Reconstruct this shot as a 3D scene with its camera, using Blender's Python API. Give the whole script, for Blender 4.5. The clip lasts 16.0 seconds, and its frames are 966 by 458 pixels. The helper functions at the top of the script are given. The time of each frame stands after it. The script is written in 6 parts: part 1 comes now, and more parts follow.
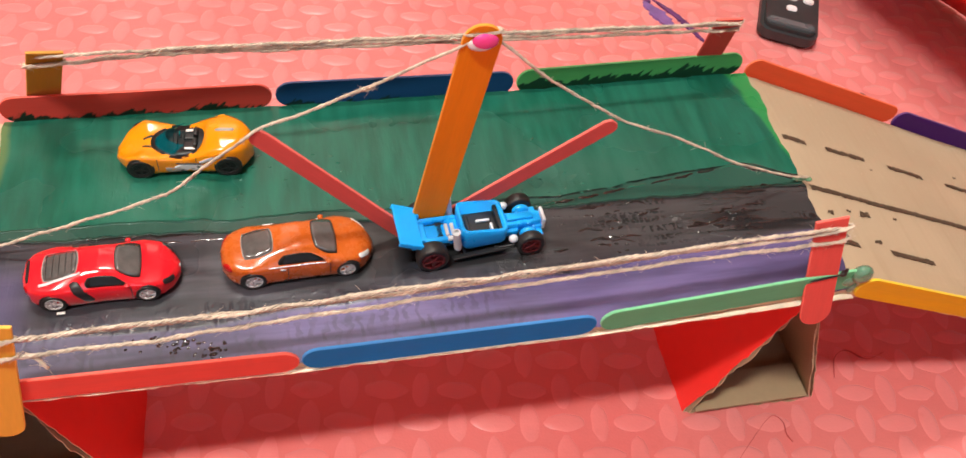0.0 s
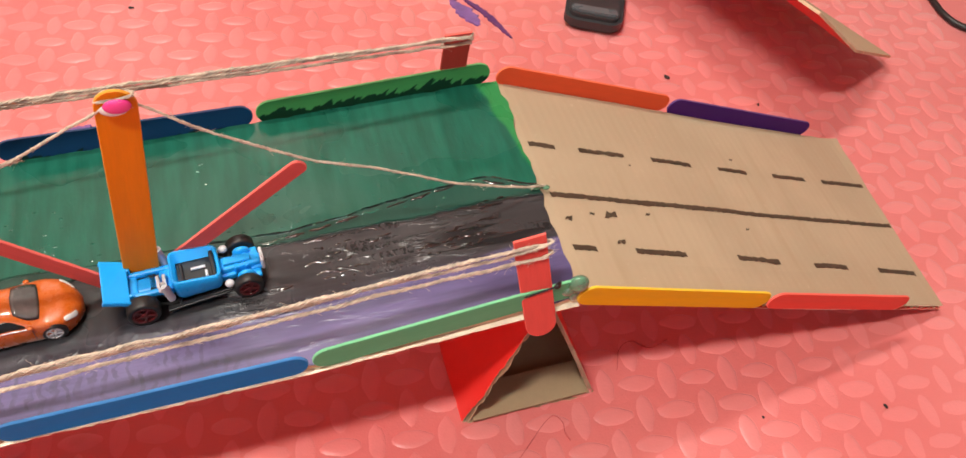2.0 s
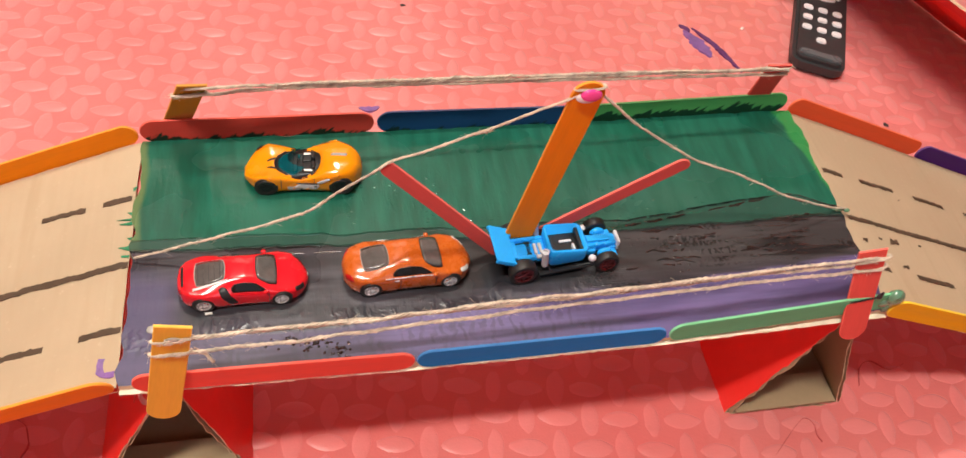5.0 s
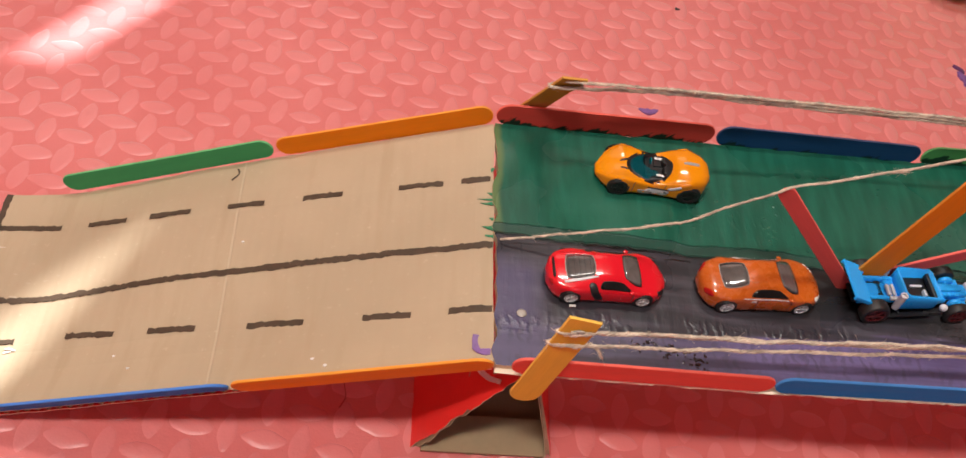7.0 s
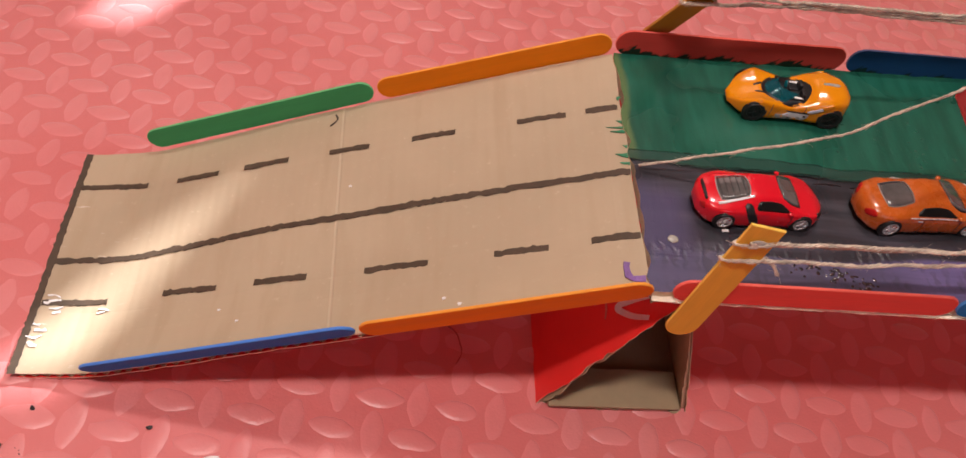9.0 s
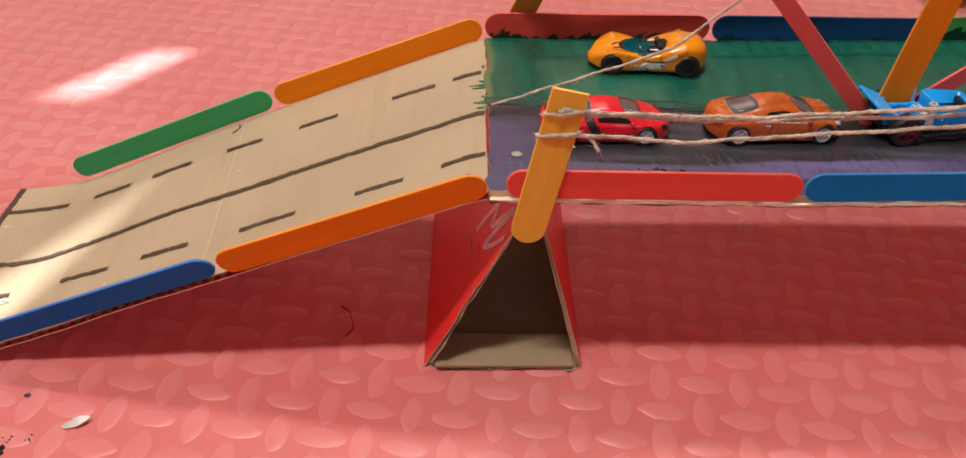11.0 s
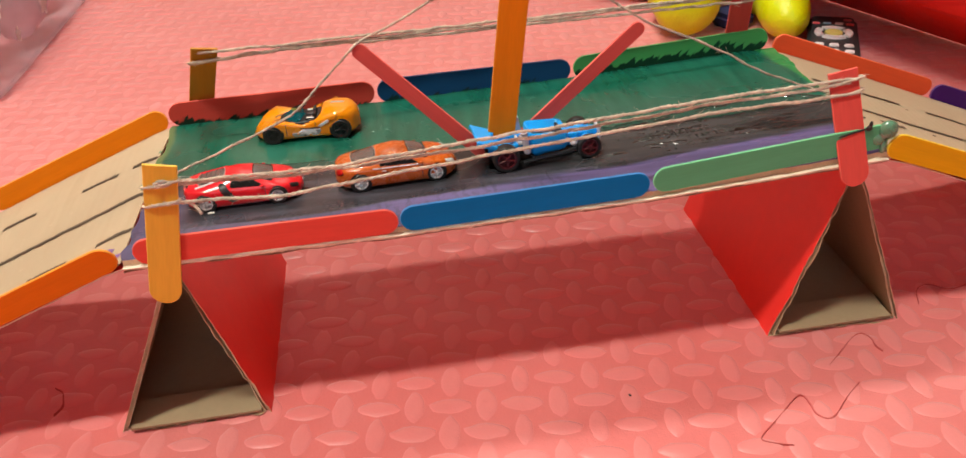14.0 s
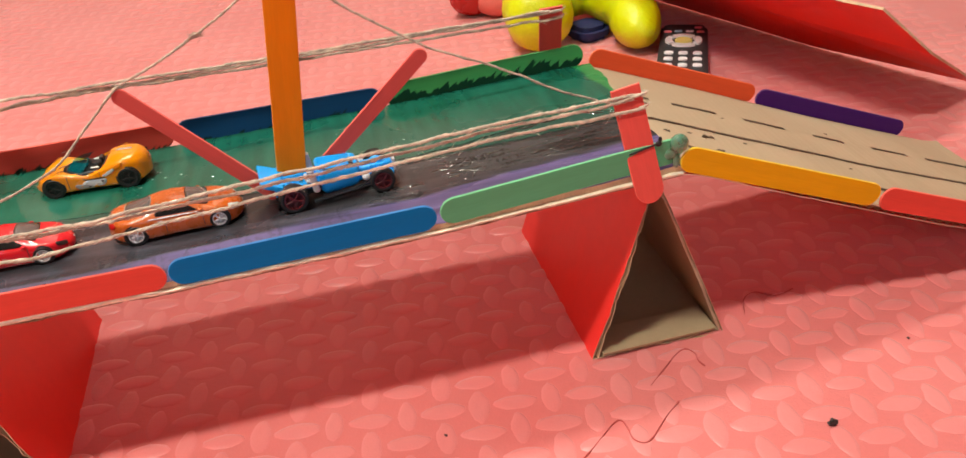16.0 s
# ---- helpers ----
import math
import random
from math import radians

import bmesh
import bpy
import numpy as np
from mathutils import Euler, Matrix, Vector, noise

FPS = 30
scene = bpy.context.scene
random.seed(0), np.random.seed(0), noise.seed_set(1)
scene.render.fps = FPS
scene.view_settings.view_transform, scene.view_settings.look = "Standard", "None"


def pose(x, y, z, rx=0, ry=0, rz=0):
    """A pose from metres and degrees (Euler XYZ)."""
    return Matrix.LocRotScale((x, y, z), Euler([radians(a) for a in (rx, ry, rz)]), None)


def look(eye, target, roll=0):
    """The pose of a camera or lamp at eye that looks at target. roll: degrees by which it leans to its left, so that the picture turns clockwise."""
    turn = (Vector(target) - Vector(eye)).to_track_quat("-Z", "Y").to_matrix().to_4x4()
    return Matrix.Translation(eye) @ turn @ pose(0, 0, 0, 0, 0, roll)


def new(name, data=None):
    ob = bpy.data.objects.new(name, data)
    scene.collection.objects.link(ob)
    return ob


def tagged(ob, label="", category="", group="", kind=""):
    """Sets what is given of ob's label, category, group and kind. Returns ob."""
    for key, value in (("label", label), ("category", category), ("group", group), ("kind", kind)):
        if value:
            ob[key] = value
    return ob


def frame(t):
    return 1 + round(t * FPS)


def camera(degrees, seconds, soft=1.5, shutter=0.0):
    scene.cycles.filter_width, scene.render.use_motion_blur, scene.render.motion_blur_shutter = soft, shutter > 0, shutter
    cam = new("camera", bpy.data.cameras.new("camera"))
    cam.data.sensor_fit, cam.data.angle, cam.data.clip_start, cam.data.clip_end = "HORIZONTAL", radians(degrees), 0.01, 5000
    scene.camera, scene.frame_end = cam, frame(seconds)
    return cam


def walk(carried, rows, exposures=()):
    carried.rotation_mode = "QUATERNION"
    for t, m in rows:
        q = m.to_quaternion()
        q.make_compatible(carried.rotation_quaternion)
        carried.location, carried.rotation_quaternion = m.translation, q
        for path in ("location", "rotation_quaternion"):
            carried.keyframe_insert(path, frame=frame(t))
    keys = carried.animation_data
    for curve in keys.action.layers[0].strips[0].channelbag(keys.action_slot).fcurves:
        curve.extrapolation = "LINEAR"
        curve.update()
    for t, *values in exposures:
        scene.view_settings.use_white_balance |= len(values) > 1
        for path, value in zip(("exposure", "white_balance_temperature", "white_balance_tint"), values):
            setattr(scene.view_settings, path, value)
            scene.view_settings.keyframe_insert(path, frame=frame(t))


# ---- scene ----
cam = camera(58.8, 16.0)
PATH = [
    (0, (0.155, -0.224, 0.506), (0.568, 1.0, -1.02), 10.7),
    (0.5, (0.185, -0.22, 0.512), (0.59, 0.993, -1.027), 8.8),
    (1, (0.218, -0.222, 0.519), (0.616, 0.98, -1.03), 7.3),
    (1.5, (0.261, -0.222, 0.531), (0.682, 0.963, -1.023), 7.5),
    (2, (0.288, -0.23, 0.542), (0.786, 0.924, -1.014), 8.8),
    (2.5, (0.294, -0.236, 0.543), (0.784, 0.913, -1.019), 8.1),
    (3, (0.269, -0.241, 0.548), (0.78, 0.914, -1.003), 9.0),
    (3.5, (0.221, -0.246, 0.558), (0.71, 0.951, -0.969), 9.4),
    (4, (0.17, -0.25, 0.56), (0.625, 0.963, -0.962), 9.7),
    (4.2, (0.15, -0.249, 0.56), (0.598, 0.963, -0.966), 10.5),
    (6.3, (-0.006, -0.233, 0.561), (0.355, 0.979, -0.990), 15.9),
    (6.5, (-0.027, -0.230, 0.560), (0.301, 0.972, -1.005), 16.0),
    (7, (-0.079, -0.224, 0.546), (0.161, 0.973, -1.039), 15.3),
    (7.5, (-0.121, -0.221, 0.533), (0.106, 0.966, -1.06), 16.2),
    (8, (-0.144, -0.227, 0.512), (0.086, 0.954, -1.086), 17.1),
    (8.5, (-0.141, -0.243, 0.488), (0.101, 0.928, -1.115), 17.5),
    (8.7, (-0.147, -0.241, 0.482), (0.109, 0.946, -1.108), 15.0),
    (10.8, (-0.034, -0.344, 0.381), (0.027, 1.242, -0.836), 3.4),
    (11, (-0.021, -0.361, 0.378), (0.025, 1.235, -0.827), 2.4),
    (11.5, (0.01, -0.4, 0.388), (0.05, 1.231, -0.769), 1.0),
    (12, (0.041, -0.422, 0.394), (0.07, 1.229, -0.735), -0.3),
    (12.5, (0.065, -0.433, 0.397), (0.089, 1.229, -0.715), -1.7),
    (13, (0.083, -0.437, 0.399), (0.176, 1.239, -0.688), -1.7),
    (13.5, (0.118, -0.432, 0.399), (0.283, 1.244, -0.68), -2.3),
    (14, (0.152, -0.431, 0.398), (0.337, 1.25, -0.67), -3.2),
    (14.5, (0.173, -0.426, 0.393), (0.35, 1.259, -0.669), -4.5),
    (15, (0.195, -0.421, 0.393), (0.485, 1.249, -0.668), -3.5),
    (15.5, (0.216, -0.42, 0.392), (0.501, 1.259, -0.657), -4.7),
    (16, (0.243, -0.421, 0.391), (0.578, 1.252, -0.653), -4.7),
]
EXPOSURES = [(0, 2.15, 6680, 6), (1.0, 2.12, 6720, 6), (3.0, 2.08, 6900, 8), (4.0, 2.15, 7000, 8), (6.5, 1.67, 6900, 11), (8.5, 1.31, 6930, 21), (11.0, 1.57, 6720, 7), (12.0, 1.78, 6750, 4), (13.0, 1.86, 6780, 2.0), (14.0, 2.00, 6820, 0.5), (16.0, 2.13, 6850, 0.0)]
walk(cam, [(t, look(eye, target, roll)) for t, eye, target, roll in PATH], EXPOSURES)

# ---- world, sun and lamps ----
world = bpy.data.worlds.new("sky")
world.use_nodes = True
scene.world = world
SUN_AZ, SUN_EL = 34.0, 40.0  # the way to the sun: degrees from +y towards +x, and above the horizon
sky = world.node_tree.nodes.new("ShaderNodeTexSky")
sky.sky_type, sky.sun_disc, sky.sun_elevation, sky.sun_rotation = "NISHITA", False, radians(SUN_EL), radians(SUN_AZ)
world.node_tree.links.new(sky.outputs[0], world.node_tree.nodes["Background"].inputs[0])
world.node_tree.nodes["Background"].inputs[1].default_value = 0.1
TO_SUN = Vector((math.sin(radians(SUN_AZ)) * math.cos(radians(SUN_EL)), math.cos(radians(SUN_AZ)) * math.cos(radians(SUN_EL)), math.sin(radians(SUN_EL))))
sun_data = bpy.data.lights.new("sun", "SUN")
sun_data.energy, sun_data.angle, sun_data.color = 4.6, radians(0.5), (0.88, 0.95, 1.0)
sun = new("sun", sun_data)
sun.matrix_world = look(TO_SUN * 6, (0, 0, 0))


def area_lamp(name, eye, target, power, sx, sy, colour):
    data = bpy.data.lights.new(name, "AREA")
    data.shape, data.size, data.size_y, data.energy, data.color = "RECTANGLE", sx, sy, power, colour
    ob = new(name, data)
    ob.matrix_world = look(eye, target)
    return ob


LAMPS = ((-0.55, -0.50, 2.40, 14.2), (0.05, 0.74, 2.40, 8.2))
for lx, ly, lz, power in LAMPS:
    area_lamp("ceiling_lamp_light", (lx, ly, lz), (lx, ly, 0), power, 0.60, 0.14, (1.0, 0.985, 0.925))
# unseen fill: milky sheen on the deck, tinted red to warm the shadows
area_lamp("curtained_window_light", (0.06, 2.03, 1.76), (0.06, 0.0, 0.6), 0.70, 0.84, 0.74, (1.0, 0.74, 0.68))
# unseen soft fill from the south, added to brighten the near faces
area_lamp("window_daylight", (0.2, -2.14, 1.45), (0.2, 0.2, 0.1), 0.8, 1.3, 1.0, (0.93, 0.965, 1.0))


# ---- materials ----
def nodes_of(name):
    m = bpy.data.materials.new(name)
    m.use_nodes = True
    nt = m.node_tree
    return m, nt, nt.nodes, nt.links, nt.nodes["Principled BSDF"]


def simple(name, colour, rough=0.5, vary=0.12, scale=60.0, bump=0.15, metal=0.0, coat=0.0, bump_dist=0.0006, grain=(1, 1, 1), spread=0.0, transmission=0.0, specular=0.5):
    """Colour with stains at two scales, grain relief and a little change from piece to piece."""
    m, nt, N, L, b = nodes_of(name)
    tc = N.new("ShaderNodeTexCoord")
    mp = N.new("ShaderNodeMapping")
    mp.inputs["Scale"].default_value = grain
    L.new(tc.outputs["Object"], mp.inputs[0])
    n1 = N.new("ShaderNodeTexNoise")
    n1.inputs["Scale"].default_value, n1.inputs["Detail"].default_value = scale, 6
    n2 = N.new("ShaderNodeTexNoise")
    n2.inputs["Scale"].default_value, n2.inputs["Detail"].default_value = scale * 9, 4
    for n in (n1, n2):
        L.new(mp.outputs[0], n.inputs["Vector"])
    add = N.new("ShaderNodeMath")
    add.operation = "MULTIPLY_ADD"
    L.new(n2.outputs["Fac"], add.inputs[0])
    add.inputs[1].default_value = 0.5
    L.new(n1.outputs["Fac"], add.inputs[2])
    mr = N.new("ShaderNodeMapRange")
    mr.inputs["From Min"].default_value, mr.inputs["From Max"].default_value = 0.45, 1.05
    mr.inputs["To Min"].default_value, mr.inputs["To Max"].default_value = 1 - vary, 1 + vary
    L.new(add.outputs[0], mr.inputs["Value"])
    mul = N.new("ShaderNodeVectorMath")
    mul.operation = "SCALE"
    mul.inputs[0].default_value = colour
    L.new(mr.outputs[0], mul.inputs["Scale"])
    out = mul.outputs[0]
    if spread:
        oi = N.new("ShaderNodeObjectInfo")
        hs = N.new("ShaderNodeHueSaturation")
        m2 = N.new("ShaderNodeMapRange")
        m2.inputs["To Min"].default_value, m2.inputs["To Max"].default_value = 1 - spread, 1 + spread
        L.new(oi.outputs["Random"], m2.inputs["Value"])
        L.new(m2.outputs[0], hs.inputs["Value"])
        L.new(out, hs.inputs["Color"])
        out = hs.outputs[0]
    L.new(out, b.inputs["Base Color"])
    rr = N.new("ShaderNodeMapRange")
    rr.inputs["From Min"].default_value, rr.inputs["From Max"].default_value = 0.3, 0.7
    rr.inputs["To Min"].default_value, rr.inputs["To Max"].default_value = max(0.03, rough - 0.08), min(1, rough + 0.08)
    L.new(n1.outputs["Fac"], rr.inputs["Value"])
    L.new(rr.outputs[0], b.inputs["Roughness"])
    b.inputs["Metallic"].default_value = metal
    b.inputs["Coat Weight"].default_value = coat
    b.inputs["Coat Roughness"].default_value = 0.06
    b.inputs["Transmission Weight"].default_value = transmission
    b.inputs["Specular IOR Level"].default_value = specular
    if bump:
        bp = N.new("ShaderNodeBump")
        bp.inputs["Strength"].default_value, bp.inputs["Distance"].default_value = bump, bump_dist
        L.new(add.outputs[0], bp.inputs["Height"])
        L.new(bp.outputs[0], b.inputs["Normal"])
    return m


def stick_mat(name, colour):
    return simple(name, colour, rough=0.55, vary=0.10, scale=35, bump=0.25, bump_dist=0.0004, grain=(0.25, 3, 3), spread=0.05, specular=0.12)


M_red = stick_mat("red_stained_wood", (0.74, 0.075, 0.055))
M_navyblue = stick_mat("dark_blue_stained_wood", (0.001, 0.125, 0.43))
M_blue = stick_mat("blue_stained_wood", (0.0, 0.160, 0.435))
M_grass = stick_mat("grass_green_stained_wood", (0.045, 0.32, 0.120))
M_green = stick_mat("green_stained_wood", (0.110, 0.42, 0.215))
M_postred = stick_mat("dull_red_stained_wood", (0.64, 0.080, 0.066))
M_brace = stick_mat("faded_red_stained_wood", (0.62, 0.090, 0.080))
M_orange = stick_mat("orange_stained_wood", (0.78, 0.22, 0.008))
# yellow darkened because the far-left post is backlit; reused for an ochre dab
M_dim_ochre = stick_mat("dim_ochre_backlit_wood", (0.44, 0.20, 0.02))
M_yellow = stick_mat("yellow_stained_wood", (0.74, 0.41, 0.010))
M_amber = stick_mat("amber_stained_wood", (0.70, 0.38, 0.05))
M_orangered = stick_mat("orange_red_stained_wood", (0.74, 0.10, 0.035))
M_purple = stick_mat("purple_stained_wood", (0.055, 0.010, 0.150))
M_card = simple("brown_cardboard", (0.455, 0.345, 0.220), rough=0.75, vary=0.06, scale=12, bump=0.12)
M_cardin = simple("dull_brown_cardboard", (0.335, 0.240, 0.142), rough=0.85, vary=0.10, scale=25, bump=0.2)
M_cardcore = simple("torn_cardboard_edge", (0.60, 0.46, 0.30), rough=0.9, vary=0.25, scale=90, bump=0.6, bump_dist=0.001)
# flute paper with the shade between the liners put into its colour
M_flute = simple("flute_paper_darkened_as_shade", (0.22, 0.15, 0.085), rough=0.9, vary=0.4, scale=260, bump=0.5, bump_dist=0.001)
M_torn = simple("pale_torn_liner", (0.80, 0.70, 0.55), rough=0.9, vary=0.2, scale=70, bump=0.5, bump_dist=0.001)
M_redcard = simple("red_printed_cardboard", (0.84, 0.036, 0.030), rough=0.40, vary=0.06, scale=14, bump=0.08)
M_ink = simple("brown_black_marker_ink", (0.070, 0.046, 0.028), rough=0.6, vary=0.3, scale=150, bump=0.0)
M_jute = simple("jute_twine", (0.56, 0.475, 0.38), rough=0.9, vary=0.5, scale=140, bump=0.6, bump_dist=0.0008)


EDGES = {}


def with_edge(material):
    """A stain and its edge tone: paler cut wood with the edge highlight painted in."""
    if material.name not in EDGES:
        dye = next(n for n in material.node_tree.nodes if n.type == "VECT_MATH").inputs[0].default_value
        tone = tuple(min(0.85, 1.30 * c + 0.10 * w) for c, w in zip(dye, (0.62, 0.50, 0.40)))
        EDGES[material.name] = stick_mat("pale_highlit_edge_of_" + material.name, tone)
    return [material, EDGES[material.name]]


def smeared(name, colour, smear, cover=-0.0275):
    """Stained wood with brush smears of another paint along its lower edge."""
    m = stick_mat(name, colour)
    nt = m.node_tree
    N, L, b = nt.nodes, nt.links, nt.nodes["Principled BSDF"]
    base = b.inputs["Base Color"].links[0].from_socket
    tc, sep = N.new("ShaderNodeTexCoord"), N.new("ShaderNodeSeparateXYZ")
    L.new(tc.outputs["Object"], sep.inputs[0])
    # slow rise and fall of the band, then slanted bristle marks on it
    slow, quick = N.new("ShaderNodeTexNoise"), N.new("ShaderNodeTexNoise")
    m1, m2 = N.new("ShaderNodeMapping"), N.new("ShaderNodeMapping")
    m1.inputs["Scale"].default_value = (1, 0, 0.1)
    m2.inputs["Rotation"].default_value = (0, -0.75, 0)
    m3 = N.new("ShaderNodeMapping")
    m3.inputs["Scale"].default_value = (1, 0, 0.16)
    for m_, n_ in ((m1, slow), (m3, quick)):
        L.new(m_.outputs[0], n_.inputs["Vector"])
    L.new(tc.outputs["Object"], m1.inputs[0])
    L.new(tc.outputs["Object"], m2.inputs[0])
    L.new(m2.outputs[0], m3.inputs[0])
    slow.inputs["Scale"].default_value, slow.inputs["Detail"].default_value = 38, 2
    quick.inputs["Scale"].default_value, quick.inputs["Detail"].default_value = 330, 4
    f0 = N.new("ShaderNodeMath")
    f0.operation = "MULTIPLY_ADD"
    L.new(quick.outputs["Fac"], f0.inputs[0])
    f0.inputs[1].default_value, f0.inputs[2].default_value = 0.0175, cover + 0.0014
    f = N.new("ShaderNodeMath")
    f.operation = "MULTIPLY_ADD"
    L.new(slow.outputs["Fac"], f.inputs[0])
    f.inputs[1].default_value = 0.020
    L.new(f0.outputs[0], f.inputs[2])
    d = N.new("ShaderNodeMath")
    d.operation = "SUBTRACT"
    L.new(f.outputs[0], d.inputs[0])
    L.new(sep.outputs["Z"], d.inputs[1])
    r = N.new("ShaderNodeMapRange")
    r.inputs["From Min"].default_value, r.inputs["From Max"].default_value = -0.0003, 0.0008
    L.new(d.outputs[0], r.inputs["Value"])
    mix = N.new("ShaderNodeMix")
    mix.data_type = "RGBA"
    L.new(r.outputs[0], mix.inputs["Factor"])
    L.new(base, mix.inputs["A"])
    mix.inputs["B"].default_value = (*smear, 1)
    L.new(mix.outputs["Result"], b.inputs["Base Color"])
    return m


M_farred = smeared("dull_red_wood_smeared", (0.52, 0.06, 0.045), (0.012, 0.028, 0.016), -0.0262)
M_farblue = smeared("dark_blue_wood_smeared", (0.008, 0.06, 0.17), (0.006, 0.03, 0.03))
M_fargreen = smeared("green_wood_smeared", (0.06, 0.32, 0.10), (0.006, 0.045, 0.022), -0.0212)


def math_node(N, L, op, a, b=None, c=None):
    n = N.new("ShaderNodeMath")
    n.operation = op
    for k, v in enumerate((a, b, c)):
        if v is None:
            continue
        if isinstance(v, (int, float)):
            n.inputs[k].default_value = v
        else:
            L.new(v, n.inputs[k])
    return n.outputs[0]


def ramp_node(N, L, value, lo, hi):
    r = N.new("ShaderNodeMapRange")
    r.interpolation_type = "SMOOTHSTEP"
    r.inputs["From Min"].default_value, r.inputs["From Max"].default_value = lo, hi
    L.new(value, r.inputs["Value"])
    return r.outputs[0]


def mix_node(N, L, fac, a, b):
    m = N.new("ShaderNodeMix")
    m.data_type = "RGBA"
    if isinstance(fac, float):
        m.inputs["Factor"].default_value = fac
    else:
        L.new(fac, m.inputs["Factor"])
    for key, v in (("A", a), ("B", b)):
        if isinstance(v, tuple):
            m.inputs[key].default_value = (*v, 1)
        else:
            L.new(v, m.inputs[key])
    return m.outputs["Result"]


def noise_node(N, L, vec, scale, detail=5, stretch=(1, 1, 1)):
    mp = N.new("ShaderNodeMapping")
    mp.inputs["Scale"].default_value = stretch
    L.new(vec, mp.inputs[0])
    n = N.new("ShaderNodeTexNoise")
    n.inputs["Scale"].default_value, n.inputs["Detail"].default_value = scale, detail
    L.new(mp.outputs[0], n.inputs["Vector"])
    return n.outputs["Fac"]


def deck_paint():
    """Poster paint brushed over cardboard: a green lane, a black lane and a violet verge, half wet."""
    m, nt, N, L, b = nodes_of("poster_painted_cardboard")
    tc, sep = N.new("ShaderNodeTexCoord"), N.new("ShaderNodeSeparateXYZ")
    vec = tc.outputs["Object"]
    L.new(vec, sep.inputs[0])
    X, Y = sep.outputs["X"], sep.outputs["Y"]
    wob = noise_node(N, L, vec, 22, 4)
    fine = noise_node(N, L, vec, 160, 4)
    streak = noise_node(N, L, vec, 60, 5, (2.2, 0.35, 1))
    along_x = noise_node(N, L, vec, 70, 5, (0.18, 1.6, 1))
    big = noise_node(N, L, vec, 11, 3)
    # green with brush strokes across the road
    green = mix_node(N, L, ramp_node(N, L, streak, 0.30, 0.80), (0.006, 0.078, 0.050), (0.012, 0.128, 0.085))
    green = mix_node(N, L, ramp_node(N, L, big, 0.52, 0.75), green, (0.030, 0.150, 0.105))
    # grey-green haze over the middle stretch, put into the colour
    haze = math_node(N, L, "MULTIPLY", math_node(N, L, "MULTIPLY", ramp_node(N, L, X, 0.20, 0.29), ramp_node(N, L, X, 0.43, 0.36)), ramp_node(N, L, math_node(N, L, "MULTIPLY_ADD", wob, 0.05, Y), 0.178, 0.140))
    green = mix_node(N, L, math_node(N, L, "MULTIPLY", haze, math_node(N, L, "MULTIPLY_ADD", streak, 0.9, 0.10)), green, (0.038, 0.112, 0.084))
    # bright end strokes at the east end, thin yellow-green at the west end
    east = math_node(N, L, "MULTIPLY_ADD", wob, 0.016, X)
    rim = math_node(N, L, "MULTIPLY", ramp_node(N, L, east, 0.4680, 0.4710), ramp_node(N, L, noise_node(N, L, vec, 75, 3), 0.42, 0.58))
    corner = math_node(N, L, "MULTIPLY", ramp_node(N, L, math_node(N, L, "MULTIPLY_ADD", Y, 0.16, east), 0.4840, 0.4880), 0.9)
    green = mix_node(N, L, math_node(N, L, "MAXIMUM", rim, corner), green, (0.028, 0.225, 0.062))
    west = math_node(N, L, "MULTIPLY_ADD", wob, -0.012, X)
    green = mix_node(N, L, ramp_node(N, L, west, -0.0085, -0.0135), green, (0.10, 0.17, 0.07))
    # dirty grey-green tape band where the lanes meet
    # the joint swings into the green lane towards the east end
    swing = math_node(N, L, "MULTIPLY", ramp_node(N, L, X, 0.30, 0.415), ramp_node(N, L, X, 0.462, 0.425))
    bnd = math_node(N, L, "MULTIPLY_ADD", wob, -0.010, Y)
    far_line = math_node(N, L, "MULTIPLY_ADD", swing, -0.011, bnd)
    bnd = math_node(N, L, "MULTIPLY_ADD", fine, -0.003, bnd)
    band = math_node(N, L, "MULTIPLY", ramp_node(N, L, far_line, 0.091, 0.0885), 0.75)
    green = mix_node(N, L, band, green, (0.022, 0.062, 0.050))
    black = mix_node(N, L, ramp_node(N, L, along_x, 0.42, 0.7), (0.016, 0.016, 0.017), (0.060, 0.057, 0.060))
    thin = math_node(N, L, "MULTIPLY_ADD", big, 0.14, X)
    thin = math_node(N, L, "MAXIMUM", math_node(N, L, "MULTIPLY", ramp_node(N, L, thin, 0.25, 0.13), 0.55), math_node(N, L, "MULTIPLY", ramp_node(N, L, math_node(N, L, "MULTIPLY_ADD", wob, -0.03, Y), 0.048, 0.018), 0.8))
    black = mix_node(N, L, thin, black, mix_node(N, L, ramp_node(N, L, along_x, 0.35, 0.7), (0.034, 0.032, 0.041), (0.078, 0.072, 0.098)))
    col = mix_node(N, L, ramp_node(N, L, bnd, 0.0805, 0.0785), green, black)
    # violet verge, wider to the east, and the violet-grey west end
    edge = math_node(N, L, "MULTIPLY_ADD", X, -0.062, Y)
    edge = math_node(N, L, "MULTIPLY_ADD", along_x, -0.020, edge)
    violet = mix_node(N, L, ramp_node(N, L, along_x, 0.3, 0.7), (0.068, 0.053, 0.130), (0.140, 0.108, 0.255))
